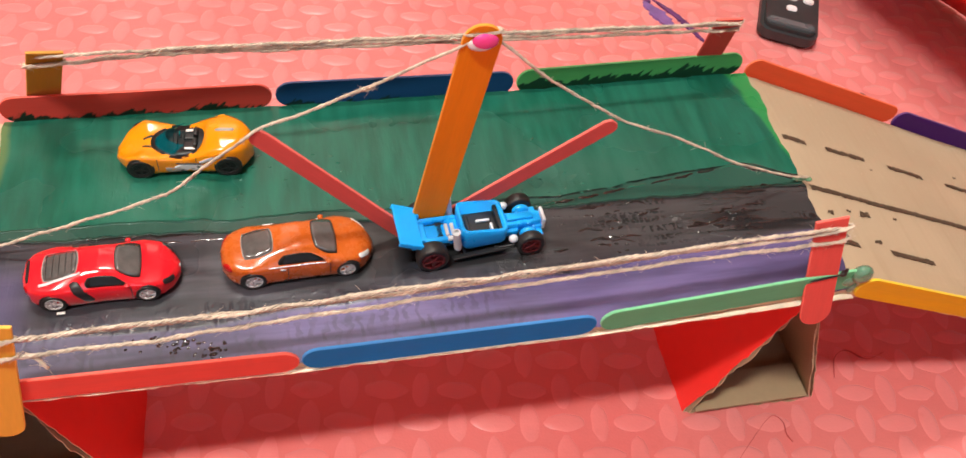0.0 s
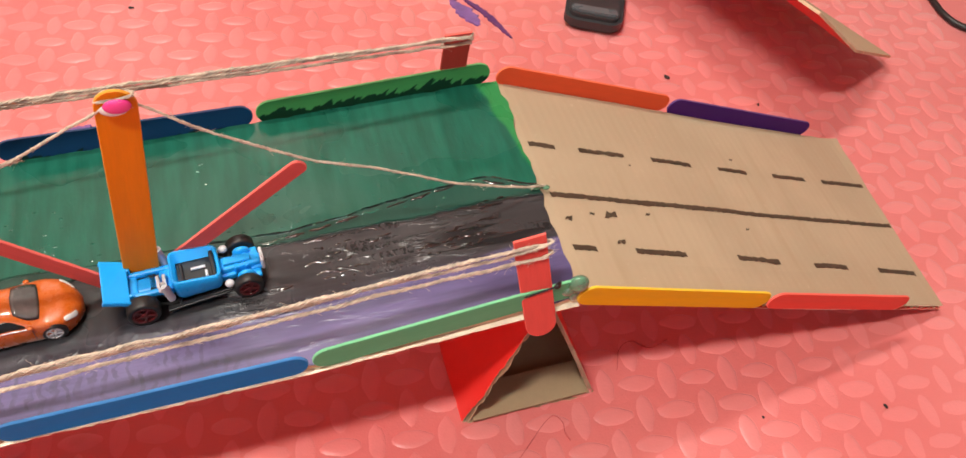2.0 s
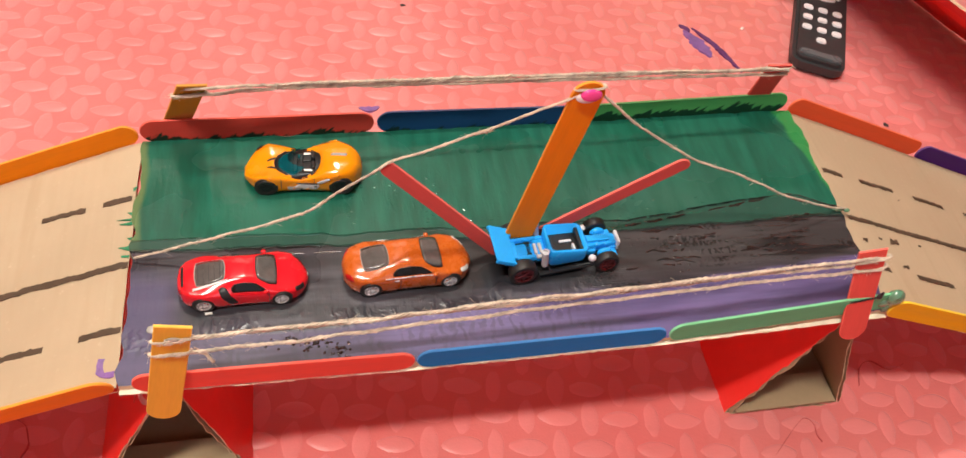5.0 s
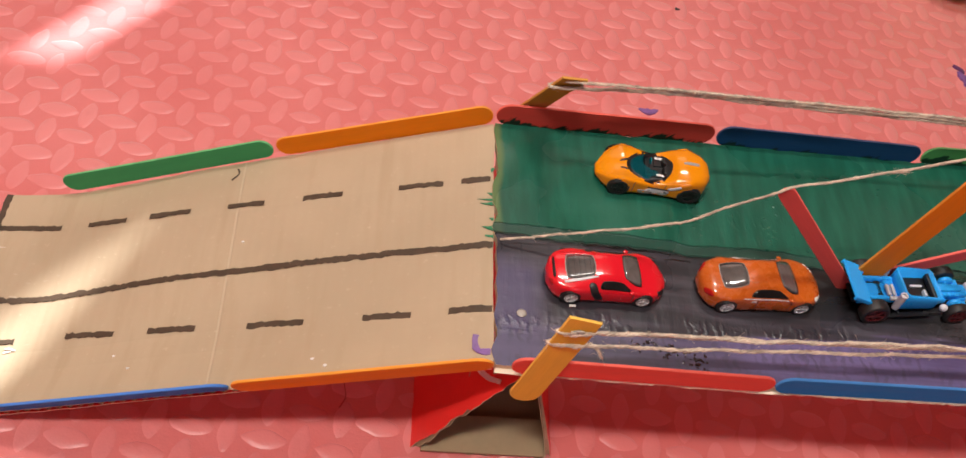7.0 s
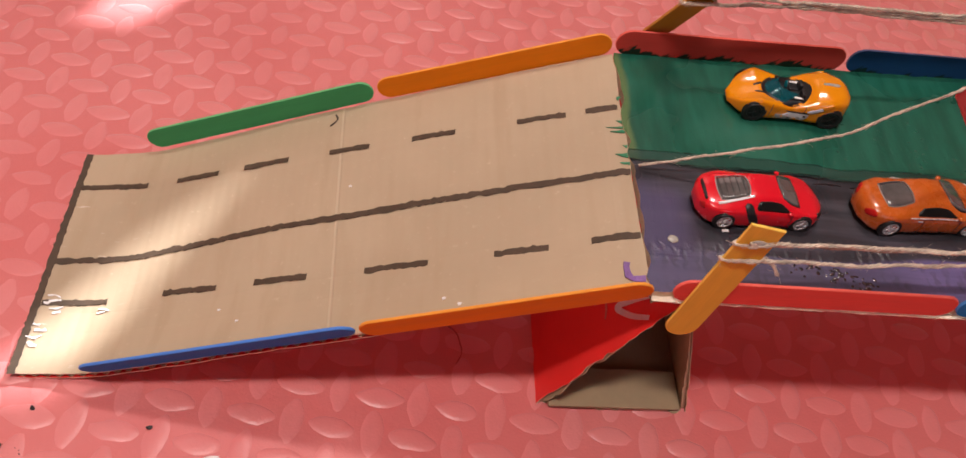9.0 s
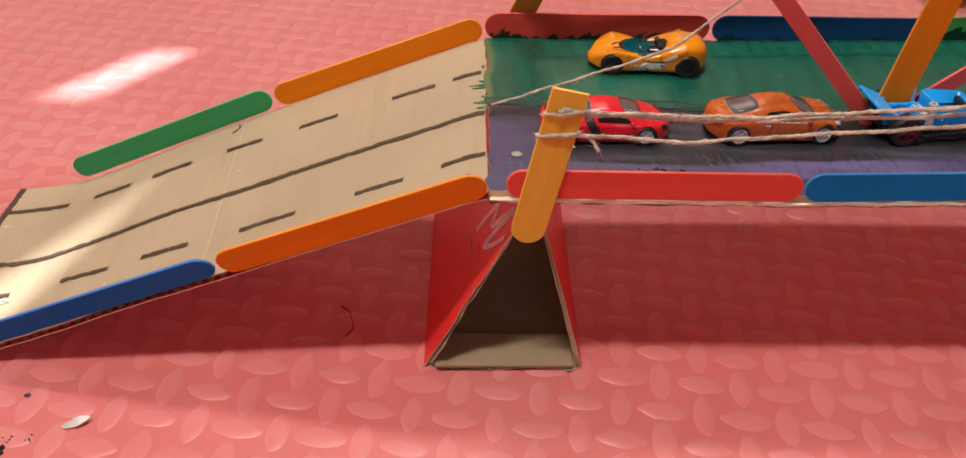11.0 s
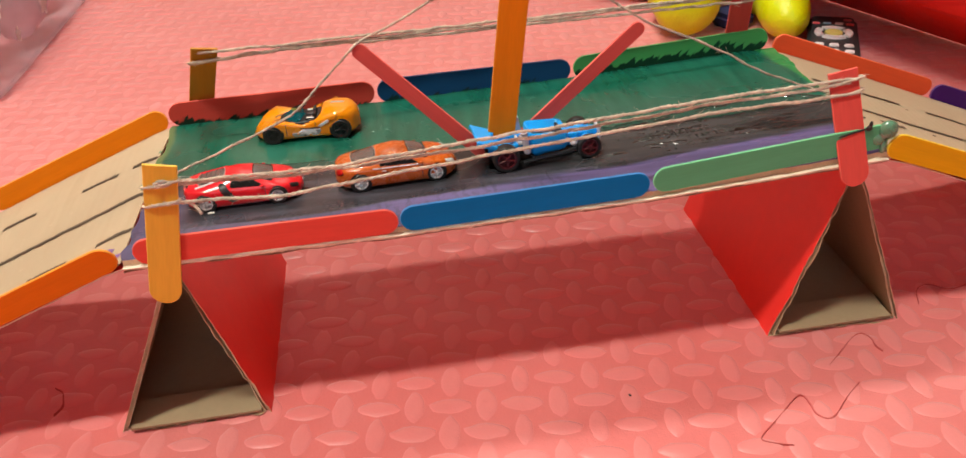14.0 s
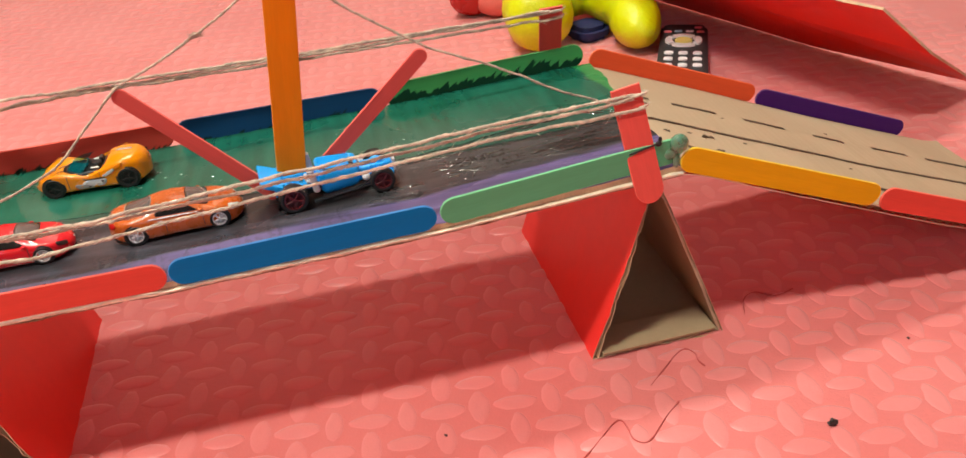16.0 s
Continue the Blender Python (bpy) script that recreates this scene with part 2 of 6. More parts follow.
    fade = ramp_node(N, L, math_node(N, L, "MULTIPLY_ADD", big, 0.10, X), 0.10, 0.20)
    vio = math_node(N, L, "MULTIPLY", ramp_node(N, L, edge, 0.0125, 0.008), math_node(N, L, "MULTIPLY_ADD", fade, 0.7, 0.3))
    col = mix_node(N, L, vio, col, violet)
    wend = math_node(N, L, "MULTIPLY", ramp_node(N, L, west, 0.022, 0.002), ramp_node(N, L, bnd, 0.070, 0.050))
    col = mix_node(N, L, math_node(N, L, "MULTIPLY", wend, 0.8), col, (0.080, 0.068, 0.145))
    line = math_node(N, L, "ABSOLUTE", math_node(N, L, "SUBTRACT", bnd, 0.0785))
    col = mix_node(N, L, ramp_node(N, L, line, 0.0011, 0.0004), col, (0.006, 0.010, 0.010))
    joint = math_node(N, L, "ABSOLUTE", math_node(N, L, "SUBTRACT", far_line, 0.0893))
    joint = math_node(N, L, "MULTIPLY", ramp_node(N, L, joint, 0.0013, 0.0003), math_node(N, L, "MULTIPLY", ramp_node(N, L, X, 0.20, 0.27), ramp_node(N, L, fine, 0.36, 0.50)))
    col = mix_node(N, L, joint, col, (0.006, 0.014, 0.014))
    wave = N.new("ShaderNodeTexWave")
    wave.wave_type, wave.bands_direction = "BANDS", "X"
    wave.inputs["Scale"].default_value, wave.inputs["Distortion"].default_value, wave.inputs["Detail Scale"].default_value = 52, 5.0, 3.0
    L.new(vec, wave.inputs["Vector"])
    ribs = math_node(N, L, "MULTIPLY", ramp_node(N, L, math_node(N, L, "MULTIPLY_ADD", X, -0.055, math_node(N, L, "MULTIPLY_ADD", wob, -0.012, Y)), 0.030, 0.018), ramp_node(N, L, math_node(N, L, "MULTIPLY_ADD", big, 0.08, X), 0.36, 0.26))
    ribs = math_node(N, L, "MULTIPLY", ribs, ramp_node(N, L, noise_node(N, L, vec, 75, 4), 0.42, 0.60))
    # rows of dabs where the flutes show through the dark lane
    comb = N.new("ShaderNodeTexWave")
    comb.wave_type, comb.bands_direction = "BANDS", "X"
    comb.inputs["Scale"].default_value, comb.inputs["Distortion"].default_value, comb.inputs["Detail Scale"].default_value = 68, 9.0, 4.0
    L.new(vec, comb.inputs["Vector"])
    lane = math_node(N, L, "MULTIPLY", math_node(N, L, "MULTIPLY", ramp_node(N, L, X, 0.255, 0.285), ramp_node(N, L, bnd, 0.080, 0.076)), ramp_node(N, L, edge, 0.012, 0.020))
    rows = ramp_node(N, L, noise_node(N, L, vec, 165, 3, (0.10, 1.2, 1)), 0.47, 0.56)
    patchy = ramp_node(N, L, noise_node(N, L, vec, 34, 4), 0.43, 0.60)
    dabs = math_node(N, L, "MULTIPLY", math_node(N, L, "MULTIPLY", math_node(N, L, "MULTIPLY", ramp_node(N, L, comb.outputs["Fac"], 0.30, 0.70), rows), patchy), lane)
    smear = math_node(N, L, "MULTIPLY", ramp_node(N, L, noise_node(N, L, vec, 95, 4, (0.14, 1.1, 1)), 0.50, 0.58), ramp_node(N, L, math_node(N, L, "MULTIPLY_ADD", big, 0.06, X), 0.405, 0.445))
    dabs = math_node(N, L, "MAXIMUM", dabs, math_node(N, L, "MULTIPLY", smear, lane))
    col = mix_node(N, L, math_node(N, L, "MULTIPLY", lane, 0.55), col, (0.062, 0.059, 0.062))
    col = mix_node(N, L, math_node(N, L, "MULTIPLY", dabs, 0.75), col, (0.010, 0.010, 0.011))
    groove = math_node(N, L, "MULTIPLY", ribs, ramp_node(N, L, wave.outputs["Fac"], 0.62, 0.28))
    col = mix_node(N, L, math_node(N, L, "MULTIPLY", groove, 0.38), col, (0.030, 0.028, 0.036))
    L.new(col, b.inputs["Base Color"])
    wet = ramp_node(N, L, big, 0.40, 0.62)
    verge = ramp_node(N, L, edge, 0.0135, 0.006)
    smooth_part = math_node(N, L, "MULTIPLY_ADD", verge, -0.85, 1.0)
    gloss = math_node(N, L, "MULTIPLY_ADD", wet, -0.22, 0.34)
    L.new(math_node(N, L, "MULTIPLY_ADD", verge, 0.16, gloss), b.inputs["Roughness"])
    b.inputs["Specular IOR Level"].default_value = 0.50
    # relief: strokes, flutes showing through under the dark lane, wet beads
    flutes = math_node(N, L, "MULTIPLY", wave.outputs["Fac"], ribs)
    dab = math_node(N, L, "MULTIPLY", ramp_node(N, L, noise_node(N, L, vec, 210, 3, (0.6, 1, 1)), 0.52, 0.80), ramp_node(N, L, noise_node(N, L, vec, 26, 3), 0.48, 0.66))
    hgt = math_node(N, L, "ADD", math_node(N, L, "MULTIPLY", streak, 0.45), math_node(N, L, "MULTIPLY", flutes, 0.5))
    hgt = math_node(N, L, "ADD", hgt, math_node(N, L, "MULTIPLY", dab, 0.12))
    hgt = math_node(N, L, "MULTIPLY_ADD", fine, 0.14, hgt)
    for src, at, wide, high in ((bnd, 0.0797, 0.0011, 1.5), (far_line, 0.0893, 0.0009, 1.1)):
        off = math_node(N, L, "ABSOLUTE", math_node(N, L, "SUBTRACT", src, at))
        hgt = math_node(N, L, "MULTIPLY_ADD", ramp_node(N, L, off, wide, 0.0), high, hgt)
    ruts = math_node(N, L, "MULTIPLY", ramp_node(N, L, noise_node(N, L, vec, 120, 4, (0.30, 1.3, 1)), 0.56, 0.66), ramp_node(N, L, bnd, 0.080, 0.070))
    ruts = math_node(N, L, "MULTIPLY", ruts, ramp_node(N, L, noise_node(N, L, vec, 16, 2), 0.46, 0.56))
    ruts = math_node(N, L, "MULTIPLY", ruts, ramp_node(N, L, X, 0.25, 0.30))
    hgt = math_node(N, L, "MULTIPLY_ADD", ruts, 1.2, hgt)
    hgt = math_node(N, L, "MULTIPLY_ADD", dabs, 0.9, hgt)
    drips = math_node(N, L, "MULTIPLY", ramp_node(N, L, noise_node(N, L, vec, 150, 3, (1.4, 0.5, 1)), 0.54, 0.80), ramp_node(N, L, noise_node(N, L, vec, 21, 2), 0.50, 0.64))
    hgt = math_node(N, L, "MULTIPLY_ADD", drips, 0.22, hgt)
    hgt = math_node(N, L, "MULTIPLY", hgt, smooth_part)
    bp = N.new("ShaderNodeBump")
    bp.inputs["Strength"].default_value, bp.inputs["Distance"].default_value = 0.75, 0.0012
    L.new(hgt, bp.inputs["Height"])
    L.new(bp.outputs[0], b.inputs["Normal"])
    return m


def foam(name, low, high, rough):
    """Pink foam: a little stained and sweaty, with a soft sheen."""
    m, nt, N, L, b = nodes_of(name)
    tc = N.new("ShaderNodeTexCoord")
    vec = tc.outputs["Object"]
    a, c, d = noise_node(N, L, vec, 7, 5), noise_node(N, L, vec, 55, 5), noise_node(N, L, vec, 600, 3)
    col = mix_node(N, L, ramp_node(N, L, a, 0.3, 0.7), low, high)
    col = mix_node(N, L, math_node(N, L, "MULTIPLY", ramp_node(N, L, c, 0.62, 0.80), 0.35), col, (0.57, 0.110, 0.098))
    L.new(col, b.inputs["Base Color"])
    L.new(math_node(N, L, "MULTIPLY_ADD", c, 0.22, rough), b.inputs["Roughness"])
    b.inputs["Sheen Weight"].default_value = 0.75
    b.inputs["Sheen Roughness"].default_value = 0.5
    bp = N.new("ShaderNodeBump")
    bp.inputs["Strength"].default_value, bp.inputs["Distance"].default_value = 0.65, 0.0009
    L.new(math_node(N, L, "MULTIPLY_ADD", d, 0.25, c), bp.inputs["Height"])
    L.new(bp.outputs[0], b.inputs["Normal"])
    return m


def ramp_board():
    """Brown liner with flutes showing through, a fold across it and pale rub marks."""
    m, nt, N, L, b = nodes_of("brown_ramp_cardboard")
    tc, sep = N.new("ShaderNodeTexCoord"), N.new("ShaderNodeSeparateXYZ")
    vec = tc.outputs["Object"]
    L.new(vec, sep.inputs[0])
    X = sep.outputs["X"]
    cloud, grain = noise_node(N, L, vec, 9, 5), noise_node(N, L, vec, 300, 4)
    fibre = noise_node(N, L, vec, 90, 5, (1.0, 0.12, 1))
    col = mix_node(N, L, ramp_node(N, L, cloud, 0.32, 0.68), (0.425, 0.328, 0.220), (0.480, 0.374, 0.253))
    col = mix_node(N, L, math_node(N, L, "MULTIPLY", ramp_node(N, L, fibre, 0.50, 0.75), 0.35), col, (0.395, 0.290, 0.180))
    col = mix_node(N, L, math_node(N, L, "MULTIPLY", ramp_node(N, L, grain, 0.62, 0.80), 0.30), col, (0.62, 0.50, 0.36))
    fold = math_node(N, L, "ABSOLUTE", math_node(N, L, "ADD", math_node(N, L, "MULTIPLY_ADD", sep.outputs["Y"], 0.04, X), 0.169))
    crease = ramp_node(N, L, fold, 0.0014, 0.0)
    col = mix_node(N, L, math_node(N, L, "MULTIPLY", crease, 0.5), col, (0.56, 0.45, 0.32))
    scuff = math_node(N, L, "MULTIPLY", ramp_node(N, L, noise_node(N, L, vec, 130, 4, (0.35, 1.2, 1)), 0.66, 0.76), ramp_node(N, L, X, -0.27, -0.34))
    col = mix_node(N, L, math_node(N, L, "MULTIPLY", scuff, 0.8), col, (0.74, 0.68, 0.60))
    L.new(col, b.inputs["Base Color"])
    b.inputs["Roughness"].default_value = 0.62
    b.inputs["Specular IOR Level"].default_value = 0.35
    wave = N.new("ShaderNodeTexWave")
    wave.wave_type, wave.bands_direction = "BANDS", "X"
    wave.inputs["Scale"].default_value, wave.inputs["Distortion"].default_value = 46, 0.4
    L.new(vec, wave.inputs["Vector"])
    hgt = math_node(N, L, "MULTIPLY_ADD", wave.outputs["Fac"], 0.10, math_node(N, L, "MULTIPLY", crease, -0.7))
    hgt = math_node(N, L, "MULTIPLY_ADD", cloud, 0.6, math_node(N, L, "MULTIPLY_ADD", grain, 0.10, hgt))
    bp = N.new("ShaderNodeBump")
    bp.inputs["Strength"].default_value, bp.inputs["Distance"].default_value = 0.5, 0.0012
    L.new(hgt, bp.inputs["Height"])
    L.new(bp.outputs[0], b.inputs["Normal"])
    return m


M_ramp = ramp_board()
M_deck = deck_paint()
M_mat = foam("pink_foam_mat", (0.632, 0.150, 0.145), (0.682, 0.184, 0.178), 0.30)
# lozenge foam paler by wear, with the top highlight put into its colour
M_mattop = foam("pink_foam_worn_and_highlit", (0.680, 0.190, 0.186), (0.735, 0.238, 0.234), 0.26)
M_paintgreen = simple("dried_green_paint", (0.02, 0.20, 0.10), rough=0.35, vary=0.3, scale=120, bump=0.3)
M_pink_gem = simple("pink_gloss", (0.80, 0.06, 0.28), rough=0.15, vary=0.05, bump=0.0)
M_white_gloss = simple("white_gloss", (0.78, 0.76, 0.74), rough=0.25, vary=0.04, bump=0.0)
M_gluepale = simple("cloudy_dried_glue", (0.68, 0.66, 0.58), rough=0.15, vary=0.15, bump=0.5, transmission=0.5, coat=0.4)
M_glue = simple("clear_glue", (0.24, 0.52, 0.34), rough=0.10, vary=0.15, bump=0.5, transmission=0.6, coat=0.5)
M_wetblack = simple("wet_black_paint", (0.010, 0.010, 0.011), rough=0.10, vary=0.2, bump=0.0, specular=0.9, coat=0.8)
M_wetgreen = simple("wet_green_paint", (0.010, 0.10, 0.068), rough=0.10, vary=0.2, bump=0.0, specular=0.9, coat=0.8)
M_carred = simple("red_enamel", (0.72, 0.010, 0.022), rough=0.22, vary=0.03, bump=0.0, coat=0.9)
M_caror = simple("orange_metallic_enamel", (0.52, 0.105, 0.012), rough=0.28, vary=0.06, scale=200, bump=0.0, coat=0.9)
M_caryel = simple("amber_enamel", (0.80, 0.27, 0.004), rough=0.22, vary=0.03, bump=0.0, coat=0.9)
M_carblue = simple("sky_blue_plastic", (0.006, 0.37, 0.93), rough=0.32, vary=0.04, bump=0.0, coat=0.3)
# grey raised and mottled: the windows' reflections are put into the colour
M_glass = simple("window_with_painted_reflections", (0.105, 0.101, 0.098), rough=0.12, vary=0.45, scale=30, bump=0.0, specular=0.6, coat=1.0)
M_sideglass = simple("dark_side_window", (0.012, 0.011, 0.011), rough=0.2, vary=0.3, bump=0.0, specular=0.15)
M_lilac = simple("pale_lilac_cloth", (0.52, 0.47, 0.56), rough=0.7, vary=0.15, scale=30, bump=0.3)
M_teal = simple("teal_clear_plastic", (0.0, 0.22, 0.26), rough=0.07, vary=0.5, scale=220, bump=0.0, coat=0.6)
M_black = simple("black_plastic", (0.012, 0.012, 0.013), rough=0.42, vary=0.2, scale=120, bump=0.0)
M_tyre = simple("black_tyre_plastic", (0.014, 0.013, 0.013), rough=0.5, vary=0.2, scale=200, bump=0.1)
M_chrome = simple("silver_wheel", (0.80, 0.80, 0.81), rough=0.28, vary=0.1, scale=300, bump=0.0, metal=0.45)
M_rimred = simple("dark_red_wheel", (0.10, 0.012, 0.014), rough=0.3, vary=0.1, scale=200, bump=0.0)
M_whitepl = simple("pale_grey_plastic", (0.62, 0.63, 0.66), rough=0.4, vary=0.06, scale=150, bump=0.0)
M_lamp = simple("clear_headlamp", (0.70, 0.70, 0.68), rough=0.12, vary=0.1, scale=200, bump=0.0, coat=0.5)
M_tail = simple("red_tail_lamp", (0.45, 0.01, 0.01), rough=0.15, vary=0.1, bump=0.0)
M_grey = simple("grey_decal", (0.34, 0.32, 0.31), rough=0.35, vary=0.25, scale=250, bump=0.0)
M_remote = simple("charcoal_plastic", (0.030, 0.033, 0.036), rough=0.45, vary=0.1, scale=80, bump=0.1)
M_remote_lip = simple("grey_satin_plastic", (0.10, 0.115, 0.125), rough=0.3, vary=0.06, bump=0.0)
M_key = simple("white_rubber_key", (0.70, 0.70, 0.72), rough=0.45, vary=0.05, bump=0.0)
M_keyyel = simple("pale_yellow_key", (0.62, 0.56, 0.16), rough=0.4, vary=0.05, bump=0.0)
M_keyred = simple("pink_red_key", (0.60, 0.14, 0.16), rough=0.4, vary=0.05, bump=0.0)
M_keyblue = simple("pale_blue_key", (0.30, 0.50, 0.62), rough=0.4, vary=0.05, bump=0.0)
M_lime = simple("lime_yellow_vinyl", (0.60, 0.72, 0.010), rough=0.36, vary=0.10, scale=26, bump=0.5, bump_dist=0.004)
M_navy = simple("navy_cloth", (0.010, 0.014, 0.075), rough=0.8, vary=0.2, scale=60, bump=0.3)
M_darkred = simple("dark_red_vinyl", (0.42, 0.016, 0.014), rough=0.3, vary=0.1, scale=30, bump=0.3, bump_dist=0.002)
M_salmon = simple("salmon_vinyl", (0.66, 0.16, 0.13), rough=0.35, vary=0.08, scale=30, bump=0.3, bump_dist=0.002)
M_magenta = simple("magenta_plastic", (0.50, 0.07, 0.16), rough=0.4, vary=0.3, scale=40, bump=0.2)
M_violet = simple("dried_violet_paint", (0.20, 0.10, 0.30), rough=0.45, vary=0.35, scale=90, bump=0.3)
M_plum = simple("dried_dark_violet_paint", (0.11, 0.035, 0.14), rough=0.45, vary=0.35, scale=120, bump=0.3)
M_seam = simple("dark_foam_joint", (0.50, 0.098, 0.092), rough=0.8, vary=0.2, bump=0.0)
M_mould = simple("dried_dark_green_paint", (0.030, 0.060, 0.042), rough=0.6, vary=0.5, scale=300, bump=0.3)
M_soot = simple("black_paint_crumb", (0.020, 0.014, 0.014), rough=0.5, vary=0.3, bump=0.3)
M_paper = simple("white_paper_scrap", (0.78, 0.76, 0.74), rough=0.6, vary=0.05, bump=0.1)
# unseen walls, made salmon to redden the light bounced into shadows
M_wall = simple("salmon_wall_for_red_bounce", (0.50, 0.230, 0.175), rough=0.8, vary=0.04, scale=4, bump=0.1)
M_ceil = simple("cream_ceiling_paint", (0.54, 0.47, 0.41), rough=0.85, vary=0.03, scale=4, bump=0.1)
M_curtain = simple("rose_curtain_cloth", (0.74, 0.48, 0.43), rough=0.9, vary=0.05, scale=20, bump=0.1)
M_blind = simple("dark_blind_cloth", (0.20, 0.16, 0.14), rough=0.9, vary=0.1, scale=20, bump=0.1)


def clear_plastic():
    m, nt, N, L, b = nodes_of("cloudy_clear_plastic")
    b.inputs["Base Color"].default_value = (0.90, 0.86, 0.90, 1)
    b.inputs["Roughness"].default_value = 0.22
    tr = N.new("ShaderNodeBsdfTransparent")
    tr.inputs[0].default_value = (0.98, 0.96, 0.98, 1)
    mx = N.new("ShaderNodeMixShader")
    tc = N.new("ShaderNodeTexCoord")
    n = noise_node(N, L, tc.outputs["Object"], 14, 4)
    L.new(math_node(N, L, "MULTIPLY_ADD", n, 0.30, 0.10), mx.inputs[0])
    L.new(tr.outputs[0], mx.inputs[1])
    L.new(b.outputs[0], mx.inputs[2])
    out = next(x for x in N if x.type == "OUTPUT_MATERIAL")
    L.new(mx.outputs[0], out.inputs[0])
    return m


M_clear = clear_plastic()


def tinted_plastic():
    m, nt, N, L, b = nodes_of("teal_clear_windscreen")
    b.inputs["Base Color"].default_value = (0.0, 0.24, 0.29, 1)
    b.inputs["Roughness"].default_value = 0.06
    tr = N.new("ShaderNodeBsdfTransparent")
    tr.inputs[0].default_value = (0.30, 0.78, 0.84, 1)
    mx = N.new("ShaderNodeMixShader")
    mx.inputs[0].default_value = 0.26
    L.new(tr.outputs[0], mx.inputs[1])
    L.new(b.outputs[0], mx.inputs[2])
    out = next(x for x in N if x.type == "OUTPUT_MATERIAL")
    L.new(mx.outputs[0], out.inputs[0])
    return m


M_tealclear = tinted_plastic()


# ---- mesh tools ----
def mesh_of(name, bm, material, smooth=False):
    bmesh.ops.recalc_face_normals(bm, faces=bm.faces)
    me = bpy.data.meshes.new(name)
    bm.to_mesh(me)
    bm.free()
    for mt in (material if isinstance(material, (list, tuple)) else [material]):
        me.materials.append(mt)
    if smooth:
        for p in me.polygons:
            p.use_smooth = True
    return me


def part(name, bm, material, parent=None, label="", at=None, smooth=False, category="", kind="", group=""):
    ob = new(name, mesh_of(name, bm, material, smooth))
    ob.parent = parent
    if at is not None:
        ob.matrix_basis = at
    return tagged(ob, label, category, group, kind)


def thing(name, label, category, at=None, group=""):
    ob = new(name)
    ob.empty_display_size = 0.02
    if at is not None:
        ob.matrix_basis = at
    return tagged(ob, label, category, group)


def box(sx, sy, sz, bevel=0.0, centre=(0, 0, 0), segments=2):
    bm = bmesh.new()
    bmesh.ops.create_cube(bm, size=1)
    bmesh.ops.scale(bm, vec=(sx, sy, sz), verts=bm.verts)
    bmesh.ops.translate(bm, vec=centre, verts=bm.verts)
    if bevel:
        bmesh.ops.bevel(bm, geom=bm.edges[:], offset=bevel, segments=segments, affect="EDGES", profile=0.5)
    return bm


def merge(*bms):
    out = bmesh.new()
    for b in bms:
        me = bpy.data.meshes.new("tmp")
        b.to_mesh(me)
        b.free()
        out.from_mesh(me)
        bpy.data.meshes.remove(me)
    return out


def moved(bm, m):
    bmesh.ops.transform(bm, matrix=m, verts=bm.verts)
    return bm


def plate(outline, thick, bevel=0.0):
    """A flat piece of that outline in x and z, with its thickness along y."""
    bm = bmesh.new()
    vs = [bm.verts.new((x, -thick / 2, z)) for x, z in outline]
    f = bm.faces.new(vs)
    r = bmesh.ops.extrude_face_region(bm, geom=[f])
    bmesh.ops.translate(bm, vec=(0, thick, 0), verts=[v for v in r["geom"] if isinstance(v, bmesh.types.BMVert)])
    if bevel:
        es = [e for e in bm.edges if abs(e.verts[0].co.y - e.verts[1].co.y) < 1e-6]
        bmesh.ops.bevel(bm, geom=es, offset=bevel, segments=1, affect="EDGES")
    return bm


def stick_shape(length, width, thick=0.0018, ends=(True, True)):
    """A craft stick along x, upright in z; an end that is False is cut square."""
    r, pts = width / 2, []
    for side, on in ((1, ends[1]), (-1, ends[0])):
        c = side * (length / 2 - r)
        if on:
            for k in range(11):
                a = math.pi * (k / 10 - 0.5)
                pts.append((c + side * r * math.cos(a), side * r * math.sin(a)))
        else:
            pts += [(side * length / 2, -side * r), (side * length / 2, side * r)]
    bm = plate(pts, thick, 0.0004)
    bm.normal_update()
    for f in bm.faces:
        if abs(f.normal.y) < 0.85:
            f.material_index = 1
    return bm


def along(a, b, face=(0, -1, 0)):
    """Pose whose x axis runs from a to b, centred between, and whose -y side faces that way."""
    a, b = Vector(a), Vector(b)
    x = (b - a).normalized()
    y = -(Vector(face) - Vector(face).dot(x) * x).normalized()
    z = x.cross(y)
    m = Matrix((x, y, z)).transposed().to_4x4()
    m.translation = (a + b) / 2
    return m


def lerp_table(table, x):
    return float(np.interp(x, [p[0] for p in table], [p[1] for p in table]))


# ---- the shape of the bridge ----
DECK = [(-0.012, 0.1325), (0.15, 0.133), (0.30, 0.136), (0.43, 0.142), (0.467, 0.143)]
LEFT = [(-0.349, 0.0045), (-0.304, 0.012), (-0.255, 0.033), (-0.209, 0.054), (-0.105, 0.096), (-0.008, 0.1335)]
RIGHT = [(0.458, 0.1424), (0.544, 0.109), (0.667, 0.059), (0.810, 0.0045)]
NEAR = [(-0.349, -0.002), (-0.008, -0.003), (0.15, -0.001), (0.30, 0.002), (0.465, 0.007), (0.80, 0.013)]
FAR = [(-0.353, 0.168), (-0.008, 0.178), (0.15, 0.184), (0.30, 0.188), (0.465, 0.191), (0.811, 0.202)]
DECK_T, RAMP_T = 0.0056, 0.0052
